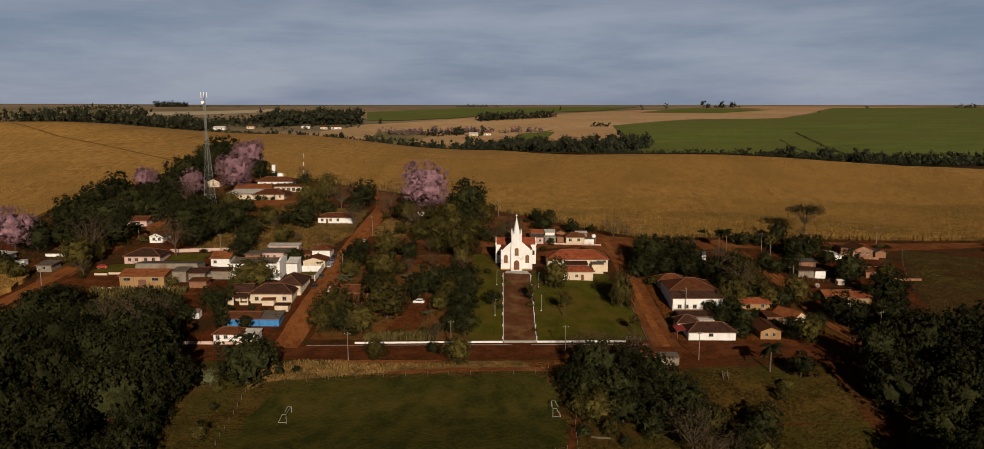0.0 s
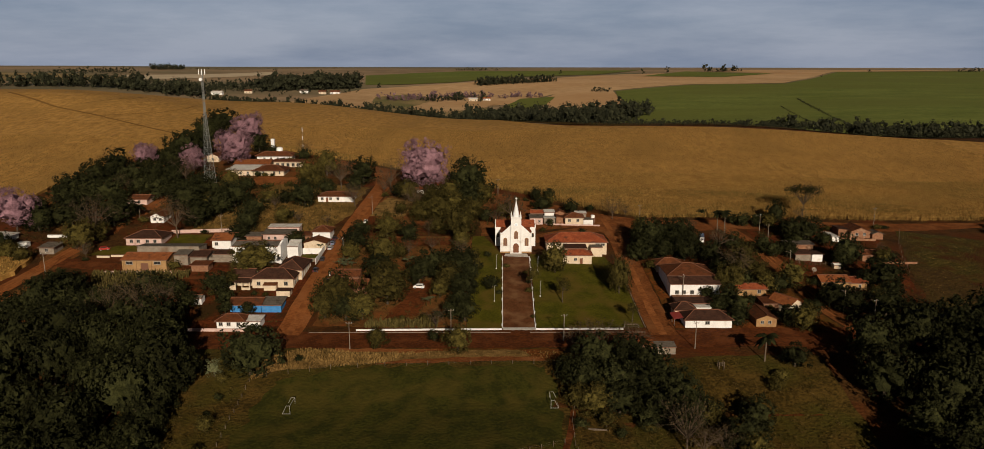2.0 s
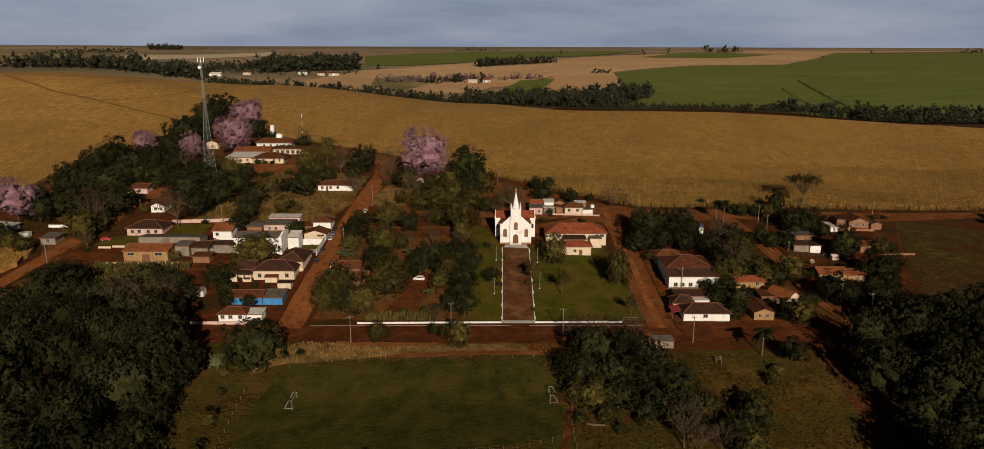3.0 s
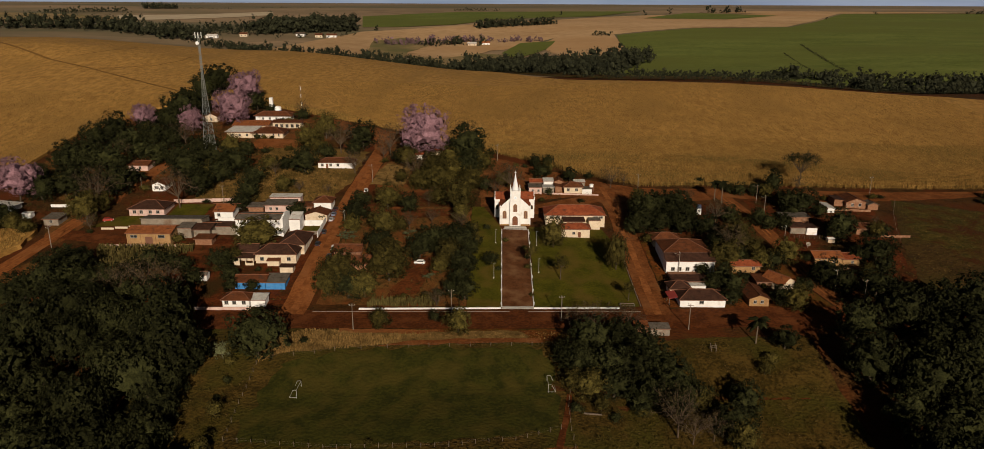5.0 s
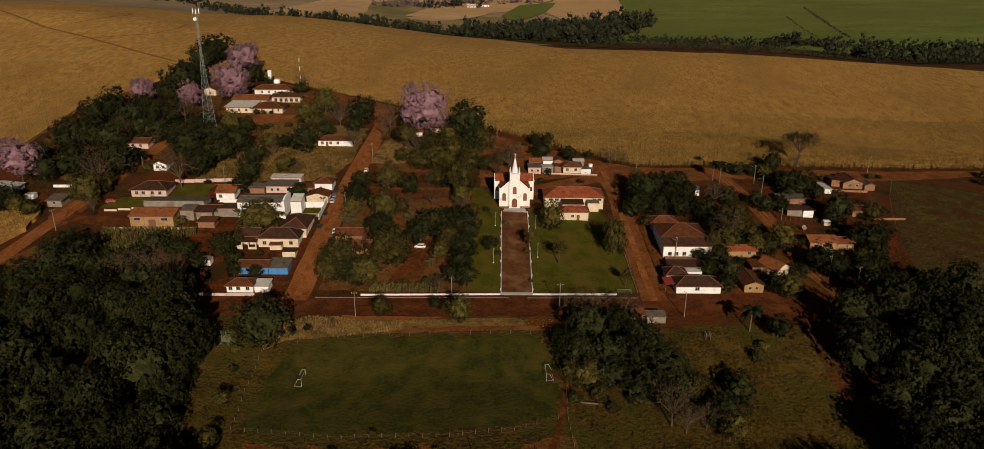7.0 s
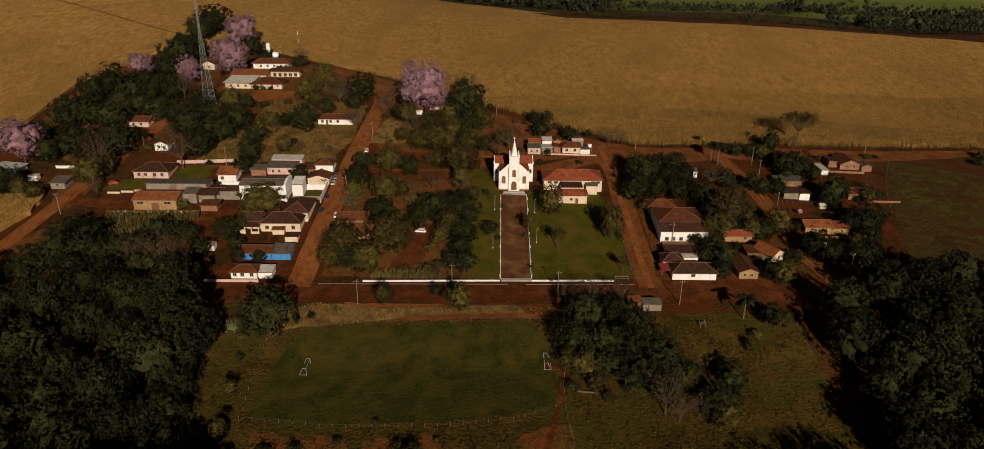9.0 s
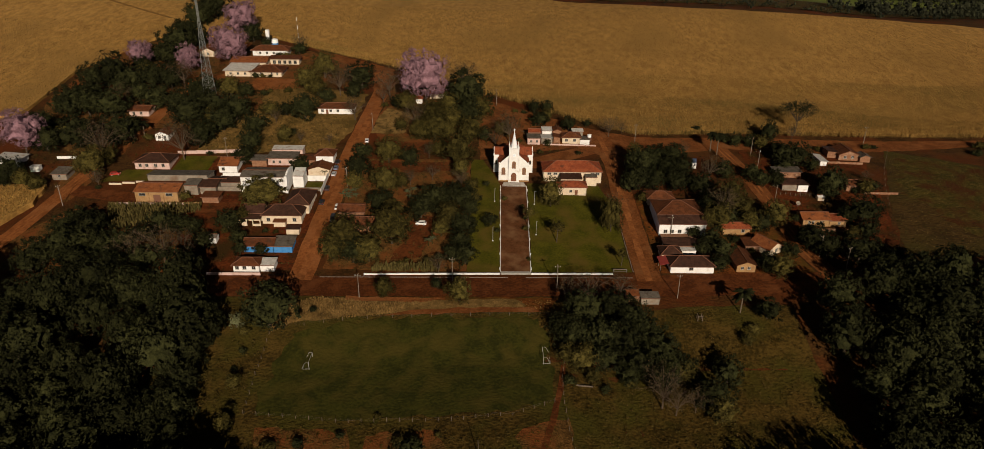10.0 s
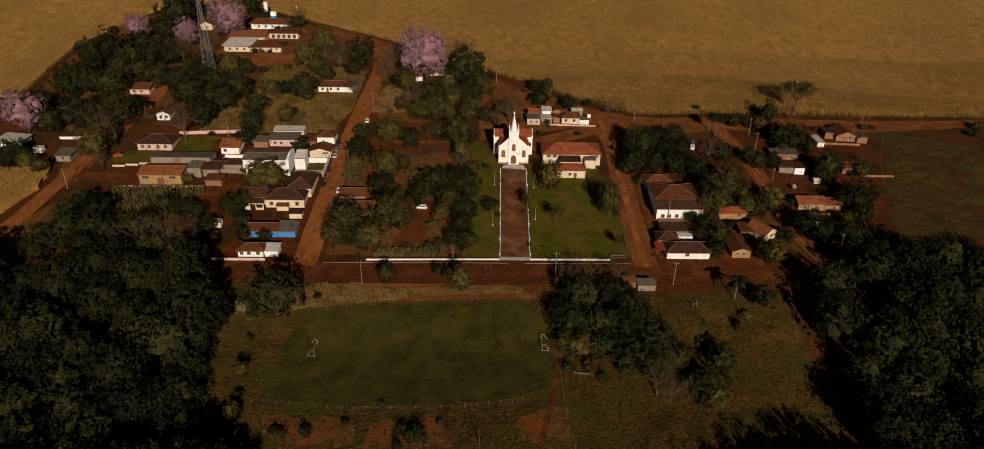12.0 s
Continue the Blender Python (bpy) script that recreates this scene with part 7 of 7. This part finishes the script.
part("shaft", rod((0, 0, -0.4), (-0.4, 0.3, 6.0), 0.14, 0.1, 7), BARK, stake)

# ---- cars ----


def car(x, y, turn, paint, label, length=4.0, tall=1.45):
    """A small parked car: lower body, cabin with glass, four wheels and lamps."""
    root = thing("car", x, y, ground(x, y) + 0.14, turn, label, "car", "cars parked along the street")
    s = length / 2
    side = [(-s, 0.28), (-s, 0.72), (-s + 0.12, 0.86), (-0.35 * s * 2, 0.92), (0.30 * s * 2, 0.86), (s - 0.1, 0.70), (s, 0.5), (s - 0.05, 0.28)]
    bm = solid(side, -0.82, 0.82)
    bmesh.ops.bevel(bm, geom=[e for e in bm.edges], offset=0.05, segments=1, affect="EDGES")
    body = part("body", bm, paint, root)
    cab = [(-s + 0.2, 0.86), (-s + 0.55, tall - 0.04), (-s + 0.9, tall), (0.12 * s * 2, tall), (0.40 * s, tall - 0.1), (0.78 * s, 0.84)]
    bm = solid(cab, -0.72, 0.72)
    part("roof", bm, paint, body)
    glass = [(-s + 0.42, 0.93), (-s + 0.72, tall - 0.12), (0.20 * s, tall - 0.12), (0.60 * s, 0.93)]
    for y0, y1 in ((-0.74, -0.725), (0.725, 0.74)):
        part("side_window", solid(glass, y0, y1), GLASS, root)
    for a, b in (((0.40 * s + 0.05, tall - 0.1), (0.78 * s + 0.02, 0.88)), ((-s + 0.53, tall - 0.08), (-s + 0.19, 0.92))):
        bm = bmesh.new()
        off = 0.012 if a[0] > 0 else -0.012
        bm.faces.new([bm.verts.new(v) for v in ((a[0] + off, -0.64, a[1] + 0.01), (a[0] + off, 0.64, a[1] + 0.01), (b[0] + off, 0.68, b[1] + 0.01), (b[0] + off, -0.68, b[1] + 0.01))])
        bmesh.ops.solidify(bm, geom=bm.faces[:], thickness=0.02)
        part("windscreen" if a[0] > 0 else "rear_window", bm, GLASS, root)
    for wx in (-0.62 * s, 0.62 * s):
        for wy in (-0.78, 0.78):
            w = part("wheel", rod((wx, wy - 0.1, 0.17), (wx, wy + 0.1, 0.17), 0.31, None, 14), RUBBER, root)
            part("rim", rod((wx, wy - 0.115, 0.17), (wx, wy + 0.115, 0.17), 0.18, None, 10), ALLOY, w)
    for sy in (-0.6, 0.6):
        part("headlight", box(s - 0.1, s + 0.01, sy - 0.16, sy + 0.16, 0.55, 0.68), LENS_WHITE, root)
        part("tail_light", box(-s - 0.01, -s + 0.1, sy - 0.14, sy + 0.14, 0.6, 0.78), LENS_RED, root)
    return root


def paint(name, colour):
    m = plain(name, colour, 0.3)
    m.node_tree.nodes["Principled BSDF"].inputs["Coat Weight"].default_value = 0.5
    return m


P_SILVER, P_DARK, P_WHITE, P_BLUE, P_RED = paint("silver_car_paint", (0.45, 0.46, 0.47)), paint("dark_car_paint", (0.02, 0.022, 0.026)), paint("white_car_paint", (0.78, 0.78, 0.76)), paint("slate_blue_car_paint", (0.14, 0.18, 0.26)), paint("red_car_paint", (0.35, 0.03, 0.02))
car(-65.2, 296.4, 88, P_DARK, "dark parked hatchback on the dirt street")
car(-65.0, 291.4, 91, P_BLUE, "slate-blue car parked on the dirt street")
car(-64.9, 286.2, 89, P_SILVER, "silver car parked on the dirt street")
car(-65.4, 273.8, 94, P_DARK, "black car parked by the white wall", 4.3)
car(-65.3, 262.4, 90, P_DARK, "dark car parked beside the cream house", 4.2)
car(-58.6, 258.6, 272, P_WHITE, "white hatchback parked at the garden side")
car(-58.8, 250.6, 270, P_DARK, "black pickup-sized car in the tree shade", 4.6, 1.75)
car(-58.4, 247.0, 268, P_DARK, "dark car half under the trees")
car(-55.6, 316.6, 95, P_WHITE, "white car parked up the street")
car(-25.6, 247.6, 175, P_WHITE, "white car standing in the garden yard")
car(-155.0, 284.6, 20, P_RED, "old red car on the grass")

# ---- palms and the umbrella tree ----


def palm(x, y, tall, label, yellow=False, crown=2.6):
    root = thing("palm_tree", x, y, None, rng.uniform(0, 360), label, "palm tree")
    part("trunk", rod((0, 0, -0.3), (0.15, 0.1, tall), 0.24, 0.16, 8), BARK if yellow else WOOD_POST, root)
    mat = LEAF_OLIVE if yellow else LEAF_DARK
    for k in range(16):
        a, lift = k * 2.4, 0.9 - 1.3 * (k % 5) / 5
        bm = bmesh.new()
        prev = None
        for i in range(7):
            f = i / 6
            r = crown * f
            z = tall + 0.1 + crown * (lift * f - 0.75 * f * f)
            wdt = 0.32 * crown * (0.25 + math.sin(math.pi * min(1, f * 0.9 + 0.08))) * 0.6
            p = Vector((0.15 + r * math.cos(a), 0.1 + r * math.sin(a), z))
            s = Vector((-math.sin(a), math.cos(a), 0)) * wdt
            row = [bm.verts.new(p - s + Vector((0, 0, -wdt * 0.6))), bm.verts.new(p), bm.verts.new(p + s + Vector((0, 0, -wdt * 0.6)))]
            if prev:
                bm.faces.new((prev[0], prev[1], row[1], row[0]))
                bm.faces.new((prev[1], prev[2], row[2], row[1]))
            prev = row
        part("frond", bm, mat, root)


palm(99.6, 315.4, 8.0, "slim palm with a small crown beside the track")
palm(101.6, 311.6, 9.2, "tall slim palm by the corner of the track")
palm(-35.2, 250.1, 7.4, "yellowing coconut palm among garden trees", True, 3.8)
palm(78.6, 197.6, 7.4, "dark palm above the roadside scrub", False, 3.4)
palm(-158.0, 322.0, 6.0, "palm beside the hillside cottage", False, 3.0)

def banana(x, y):
    """A banana plant: a short stem and broad arching leaves."""
    root = thing("banana_plant", x, y, None, rng.uniform(0, 360), "banana plant with broad pale green leaves", "plant", "banana plants in the garden")
    tall = rng.uniform(1.6, 2.4)
    part("stem", rod((0, 0, -0.2), (0, 0, tall), 0.16, 0.1, 6), LEAF_OLIVE, root)
    for k in range(9):
        a, reach, rise = k * 2.4 + rng.uniform(-0.3, 0.3), rng.uniform(1.5, 2.3), rng.uniform(0.5, 1.6)
        bm, prev = bmesh.new(), None
        for i in range(6):
            f = i / 5
            p = Vector((reach * f * math.cos(a), reach * f * math.sin(a), tall + rise * (1.6 * f - 1.3 * f * f)))
            side = Vector((-math.sin(a), math.cos(a), 0)) * 0.36 * math.sin(math.pi * min(1.0, 0.1 + 0.85 * f))
            row = [bm.verts.new(p - side), bm.verts.new(p + Vector((0, 0, 0.08))), bm.verts.new(p + side)]
            if prev:
                bm.faces.new((prev[0], row[0], row[1], prev[1]))
                bm.faces.new((prev[1], row[1], row[2], prev[2]))
            prev = row
        part("leaf", bm, LEAF_PALE, root)


for x, y in [(-57.6, 266.4), (-56.8, 269.6), (-55.6, 266.0), (-54.1, 269.4), (-52.6, 265.8), (-55.0, 263.8), (-32.3, 267.3), (-30.5, 269.8), (-31.2, 265.0), (-21.9, 234.4), (-20.6, 235.4), (-68.6, 285.3)]:
    banana(x, y)
umbrella_crown, tips = thin_crown("crown", LEAF_DARK, 52, 1.10, 1.42, 44, 0.026, 0.15)
umbrella = tree_kind("umbrella_tree", "flat-topped thin umbrella tree at the edge of the maize", umbrella_crown, tips[::2], 0.62, 0.03, TWIGS, 3)
umbrella.matrix_basis = pose(146.0, 337.0, ground(146.0, 337.0), 0, 0, 30) @ Matrix.Diagonal((9.6, 9.2, 10.8, 1))

# ---- standing maize, cane and weeds ----


def blades(x, y, base, tall, width, lean=0.25, cross=2):
    """Upright leaf blades at arrays of places, cross of them at each."""
    out = []
    g = heights(x, y)
    for k in range(cross):
        a = rng.uniform(0, math.pi, len(x))
        dx, dy = np.cos(a) * width / 2, np.sin(a) * width / 2
        t = tall * rng.uniform(0.7, 1.25, len(x))
        lx, ly = rng.normal(size=len(x)) * lean, rng.normal(size=len(x)) * lean
        b = g + base
        out.append(np.stack([np.stack([x - dx * 0.6, y - dy * 0.6, b], 1), np.stack([x + dx * 0.6, y + dy * 0.6, b], 1), np.stack([x + dx + lx, y + dy + ly, b + t], 1), np.stack([x - dx + lx, y - dy + ly, b + t * 0.9], 1)], 1))
    return np.concatenate(out)


def crop(name, outline, gap_x, gap_y, base, tall, width, material, label, category, cross=2, jitter=0.35):
    x, y = rows_in(outline, gap_x, gap_y, jitter)
    tagged(new(name, quads_mesh(name, blades(x, y, base, tall, width, 0.2, cross), material)), label, category, "", "stuff")


crop("maize_stalks", [(40, 346.0), (68, 331), (188, 339), (300, 340), (300, 350), (-5, 390), (-2, 378)], 0.66, 0.66, 0.0, 2.0, 0.26, STALKS, "dense dry maize stalks along the field's edge", "maize")
crop("maize_stalks", [(68, 342), (188, 346), (300, 348), (310, 410), (-20, 410), (-2, 384)], 0.72, 0.72, 1.10, 0.80, 0.28, STALKS, "dry maize standing behind the track", "maize")
crop("maize_stalks", [(-20, 410), (300, 410), (330, 480), (-100, 480), (-107, 460), (-56, 426)], 1.0, 0.95, 1.15, 0.75, 0.34, STALKS_FAR, "dry maize stalks on the rising slope", "maize", 1, 0.6)
crop("maize_stalks", [(-100, 480), (330, 480), (330, 556), (246, 559), (197, 555), (148, 562), (100, 572), (-160, 572), (-205, 500), (-150, 488)], 1.5, 1.4, 1.2, 0.75, 0.45, STALKS_FAR, "dry maize stalks towards the crest", "maize", 1, 0.9)
crop("maize_stalks", [(-226, 360), (-230, 410), (-210, 474), (-205, 500), (-330, 500), (-330, 340), (-228, 342)], 1.5, 1.3, 1.25, 0.6, 0.5, STALKS_FAR, "dry maize stalks behind the hill wood", "maize", 1, 0.8)
crop("maize_stalks", [(-152, 486), (-108, 456), (-58, 423.5), (-3, 375), (2, 381), (-52, 431), (-104, 465), (-150, 493)], 0.7, 0.7, 0.0, 2.0, 0.26, STALKS, "dry maize stalks above the school track", "maize")
crop("maize_stalks", [(-200, 272), (-178, 272), (-176, 259), (-183, 238), (-214, 214), (-238, 240)], 0.75, 0.7, 0.3, 1.7, 0.28, STALKS, "dry maize stalks beside the lane", "maize")
crop("cane", [(-147, 259.6), (-111, 260), (-110, 256), (-138, 241)], 0.75, 0.75, -0.1, 2.0, 0.4, CANE, "pale green cane in a garden strip", "cane")
crop("cane", [(-40, 219.4), (-17, 219.4), (-17, 223), (-39, 222.6)], 0.5, 0.5, -0.1, 2.0, 0.35, CANE, "tall pale cane behind the white wall", "cane")
crop("dry_grass", [(-66, 186), (-60, 190.5), (-30, 194.5), (-22, 200.5), (-40, 201.0), (-48, 203.0), (-56, 203.5), (-64, 198)], 0.34, 0.34, -0.1, 0.8, 0.2, STRAW, "tall straw-coloured grass on the roadside bank", "grass", 1)
crop("dry_grass", [(-24, 197), (-6, 198.5), (18, 197.5), (20, 202.0), (-24, 203.0)], 0.7, 0.7, -0.1, 0.5, 0.22, STRAW, "dead brown grass on the roadside bank", "grass", 1)
crop("dry_grass", [(-128, 306), (-70, 308), (-66, 330), (-68, 345), (-90, 340), (-118, 352), (-124, 330)], 0.9, 0.9, -0.1, 0.55, 0.45, SCRUB, "dead tall grass on the hillside lot", "grass", 1)
crop("weeds", [(22, 124), (20, 160), (24, 196), (60, 199), (94, 200), (96, 124)], 0.6, 0.6, -0.08, 0.28, 0.35, TUFTS, "rough weeds beside the copse", "weeds", 1, 0.5)
crop("weeds", [(-90, 124), (-76, 180), (-66, 184), (-65, 153), (0, 149), (17, 157), (20, 122)], 0.6, 0.6, -0.08, 0.28, 0.35, TUFTS, "rough weeds below the pitch fence", "weeds", 1, 0.5)
crop("weeds", [(162, 270), (184, 322), (222, 304), (260, 300), (260, 230), (150, 230)], 1.1, 1.1, -0.08, 0.35, 0.45, BRUSH, "tufts of rough grass in the pasture", "grass", 1, 0.8)

# ---- far woods, groves and farmsteads ----


def far_wood(name, places, low, high, material, label, wide=0.2):
    """Distant trees too many to count: ragged columns of small clumps, each a rough core hidden in sprays."""
    verts, faces, sprays = [], [], []
    for x, y in places:
        z, h = ground(x, y), rng.uniform(low, high) * rng.uniform(0.55, 1.3)
        for k in range(6):
            f = k / 5
            r = h * rng.uniform(0.12, 0.24) * (0.7 + 0.6 * math.sin(math.pi * f * 0.9))
            c = np.array((x + rng.normal() * wide * h, y + rng.normal() * wide * h, z + h * (0.16 + 0.66 * f + rng.uniform(-0.08, 0.08))))
            b = len(verts)
            verts += (c + NUT_V * rng.uniform(0.5, 1.1, len(NUT_V))[:, None] * r * 0.8).tolist()
            faces += [tuple(b + q for q in f) for f in NUT_F]
            sprays.append(leaves(c[None], np.array([r * 1.2]), 11, h * 0.052, 0.3, 0.6))
    b, q = len(verts), np.concatenate(sprays)
    verts += q.reshape(-1, 3).tolist()
    faces += [(b + 4 * i, b + 4 * i + 1, b + 4 * i + 2, b + 4 * i + 3) for i in range(len(q))]
    tagged(new(name, mesh_from(name, verts, faces, material)), label, "woods", "", "stuff")


def along(line, gap, width):
    out = []
    for (x0, y0), (x1, y1) in zip(line, line[1:]):
        n = max(1, int(math.hypot(x1 - x0, y1 - y0) / gap))
        out += [(x0 + (x1 - x0) * (k + rng.uniform(0, 1)) / n + rng.normal() * width, y0 + (y1 - y0) * (k + rng.uniform(0, 1)) / n + rng.normal() * width) for k in range(n)]
    return out


def filled(outline, gap):
    x, y = rows_in(outline, gap, gap, gap * 0.5)
    return list(zip(x, y))


STREAM = [(-420, 1110), (-330, 1010), (-275, 925), (-225, 905), (-140, 885), (-60, 800), (30, 695), (109, 650), (203, 632), (300, 630), (390, 645), (500, 672), (680, 720)]
far_wood("valley_woods", along(STREAM[:8], 3.0, 7.0), 7, 13, FAR_LEAF, "dark belt of trees along the valley stream")
far_wood("valley_woods", along([(x, y + 30) for x, y in STREAM[3:8]], 3.6, 10.0), 6, 12, FAR_LEAF, "second row of trees behind the stream")
far_wood("valley_scrub", along([(140, 800), (214, 800), (269, 800), (309, 795), (350, 790)], 1.9, 8.0), 5.5, 8.0, FAR_LEAF, "low dark trees at the foot of the green field", 0.35)
far_wood("valley_scrub", along([(70, 640), (120, 628), (170, 605), (215, 596), (262, 592), (300, 588)], 3.0, 9.0), 3.0, 5.5, FAR_LEAF, "low scrub just behind the maize", 0.5)
far_wood("valley_scrub", along([(110, 760), (170, 762), (240, 764), (310, 755)], 2.6, 8.0), 4.0, 7.5, FAR_LEAF, "low dark trees behind the crest", 0.4)
far_wood("valley_woods", along([(300, 606), (360, 600), (420, 606), (520, 630)], 2.4, 6.0), 5.0, 9.0, FAR_LEAF, "dark trees close behind the eastern maize", 0.3)
far_wood("valley_woods", along([(300, 792), (350, 788), (417, 780), (484, 770), (560, 770)], 2.2, 9.0), 9, 14, FAR_LEAF, "dark trees below the green field", 0.3)
far_wood("valley_woods", along([(290, 632), (390, 645), (500, 672), (680, 720)], 2.2, 7.0), 7, 13, FAR_LEAF, "dark trees along the eastern stream")
far_wood("valley_woods", along([(300, 655), (390, 668), (500, 695), (680, 745)], 3.0, 9.0), 8, 14, FAR_LEAF, "second row of eastern stream trees")
far_wood("valley_grove", filled([(-50, 820), (0, 900), (110, 985), (195, 1045), (222, 1010), (180, 920), (100, 810), (40, 730)], 9.2), 10, 19, FAR_LEAF, "tall dark grove on the valley floor")
far_wood("eucalyptus_wood", filled([(-390, 1262), (-240, 1330), (-250, 1400), (-400, 1340)], 7.0), 18, 26, FAR_LEAF, "tall dark plantation beyond the valley")
far_wood("hedgerow", along([(-490, 1245), (-380, 1262)], 6.0, 10.0), 9, 16, FAR_LEAF, "dark trees round the far farmsteads", 0.5)
far_wood("west_woods", along([(-960, 1290), (-763, 1300), (-648, 1290), (-512, 1190), (-455, 1150)], 2.8, 13.0), 14, 24, FAR_LEAF, "dark wood along the western fields")
far_wood("blossom_row", along([(-165, 1175), (-80, 1222), (-4, 1246)], 2.4, 9.0), 8, 13, FAR_BLOSSOM, "far row of mauve flowering trees")
far_wood("farm_trees", along([(-110, 1185), (-10, 1222)], 4.0, 9.0), 9, 14, FAR_LEAF, "dark trees below the flowering row")
far_wood("north_grove", filled([(-26, 1368), (126, 1430), (120, 1452), (-30, 1400)], 6.5), 10, 15, FAR_LEAF, "dark grove among the stubble", 0.32)
far_wood("shrub_row", along([(12, 1243), (82, 1246)], 3.0, 6.0), 6, 10, FAR_BLOSSOM, "brownish shrubs in the stubble")
far_wood("small_grove", filled([(168, 1286), (205, 1278), (205, 1300), (168, 1304)], 8.0), 6, 9, FAR_LEAF, "small dark grove at the green field")
far_wood("skyline_grove", filled([(-810, 1760), (-735, 1780), (-735, 1800), (-810, 1785)], 6.0), 10, 14, FAR_LEAF, "dark grove on the skyline")
far_wood("skyline_trees", along([(487, 1722), (586, 1748)], 6.0, 6.0), 9, 17, FAR_LEAF, "uneven clump of skyline trees")
far_wood("skyline_hedge", along([(-940, 1600), (-860, 1640), (-800, 1660)], 3.0, 7.0), 7, 12, FAR_LEAF, "low hedge near the skyline", 0.9)
far_wood("skyline_hedge", along([(-735, 1790), (-600, 1795)], 10.0, 3.0), 3, 5, FAR_LEAF, "low hedge beside the skyline grove", 0.9)
far_wood("skyline_hedge", along([(-87, 1760), (9, 1760)], 4.0, 4.0), 5, 8, FAR_LEAF, "low dark hedge on the skyline", 0.9)
far_wood("skyline_hedge", along([(-560, 1840), (-380, 1860)], 12.0, 3.0), 3, 5, FAR_LEAF, "thin hedge along the pale strip", 0.9)
far_wood("field_trees", [(1102, 1745), (1120, 1748), (1240, 1800), (860, 1700), (-240, 1350), (-204, 1346), (-650, 1420), (150, 1640), (330, 1640), (400, 1700), (690, 1560), (-205, 1352)], 8, 13, FAR_LEAF, "lone dark trees among the far fields")
far_wood("ditch_scrub", along([(468, 1135), (456, 1075), (436, 965), (415, 868)], 1.9, 0.6), 1.6, 2.8, FAR_LEAF, "dark scrub along a field ditch", 0.5)
far_wood("ditch_scrub", along([(410, 1050), (396, 960), (380, 872)], 2.4, 0.6), 1.3, 2.2, FAR_LEAF, "thin dark scrub along a second ditch", 0.5)
for x, y, w, d, wall, roof, text in ((-445, 1205, 18, 8, WHITE, SHEET_PALE, "long white farm shed across the valley"), (-404, 1236, 12, 8, CREAM, TILE_BROWN, "far cream farmhouse with a brown roof"), (-315, 1250, 14, 8, WHITE, SHEET_GREY, "far white farmhouse before the plantation"), (-282, 1240, 12, 7, CREAM, TILE_BROWN, "far farm building among trees"), (-262, 1243, 16, 8, WHITE, TILE_BROWN, "far white barn at the wood's end"), (-30, 1205, 14, 8, CREAM, SHEET_PALE, "far pale barn below the flowering row"), (-8, 1214, 12, 8, WHITE, TILE_ORANGE, "far white house with an orange roof"), (-480, 1215, 10, 7, WHITE, SHEET_GREY, "far white hut near the western wood")):
    house(x - w / 2, x + w / 2, y - d / 2, y + d / 2, 4.0, "gable_x", 2.0, wall, roof, text, (-w / 4, w / 4), window=(1.6, 1.4))

yard_wall(-146.4, 260.6, -117.8, 260.5, 1.0, PINK, "long low tan-pink wall below the warehouse")
house(-23.9, -20.3, 329.1, 332.1, 1.9, "gable_x", 1.2, BRICK, TILE_BROWN, "small brown garden hut under the trees", over=0.25, category="hut", name="hut")


def satellite_dish(x, y, foot):
    d = thing("satellite_dish", x, y, ground(x, y) + foot, rng.uniform(-20, 20), "old grey satellite dish on a short post", "satellite dish")
    part("post", rod((0, 0, -0.3), (0, 0, 1.2), 0.06, None, 6), STEEL, d)
    bm = bmesh.new()
    bmesh.ops.create_cone(bm, cap_ends=False, segments=16, radius1=0.2, radius2=0.95, depth=0.35, matrix=pose(0, -0.3, 1.6, 50))
    bmesh.ops.solidify(bm, geom=bm.faces[:], thickness=0.03)
    part("reflector", bm, CONCRETE, d)
    part("feed_arm", rod((0, -0.3, 1.5), (0, -1.2, 2.3), 0.03, None, 5), STEEL, d)


satellite_dish(121.7, 266.7, 0.0)
house(132.0, 134.6, 272.0, 274.4, 1.4, "gable_x", 0.6, CREAM, SHEET_PALE, "small pale kennel in the yard", over=0.2, category="hut", name="hut")
far_wood("skyline_grove", along([(1079, 1717), (1129, 1727)], 5.0, 5.0), 6, 11, FAR_LEAF, "dark clump on the eastern skyline", 0.35)
far_wood("farm_trees", along([(-505.3, 1226.2), (-487.9, 1291.4), (-455.4, 1341.8), (-405.2, 1345.7)], 2.6, 16.0), 8, 15, FAR_LEAF, "dark trees round the western farmsteads", 0.3)
far_wood("farm_trees", along([(-340.8, 1216.0), (-278.9, 1240.6), (-232.9, 1278.0)], 7.0, 8.0), 5, 9, FAR_LEAF, "garden trees before the plantation", 0.3)
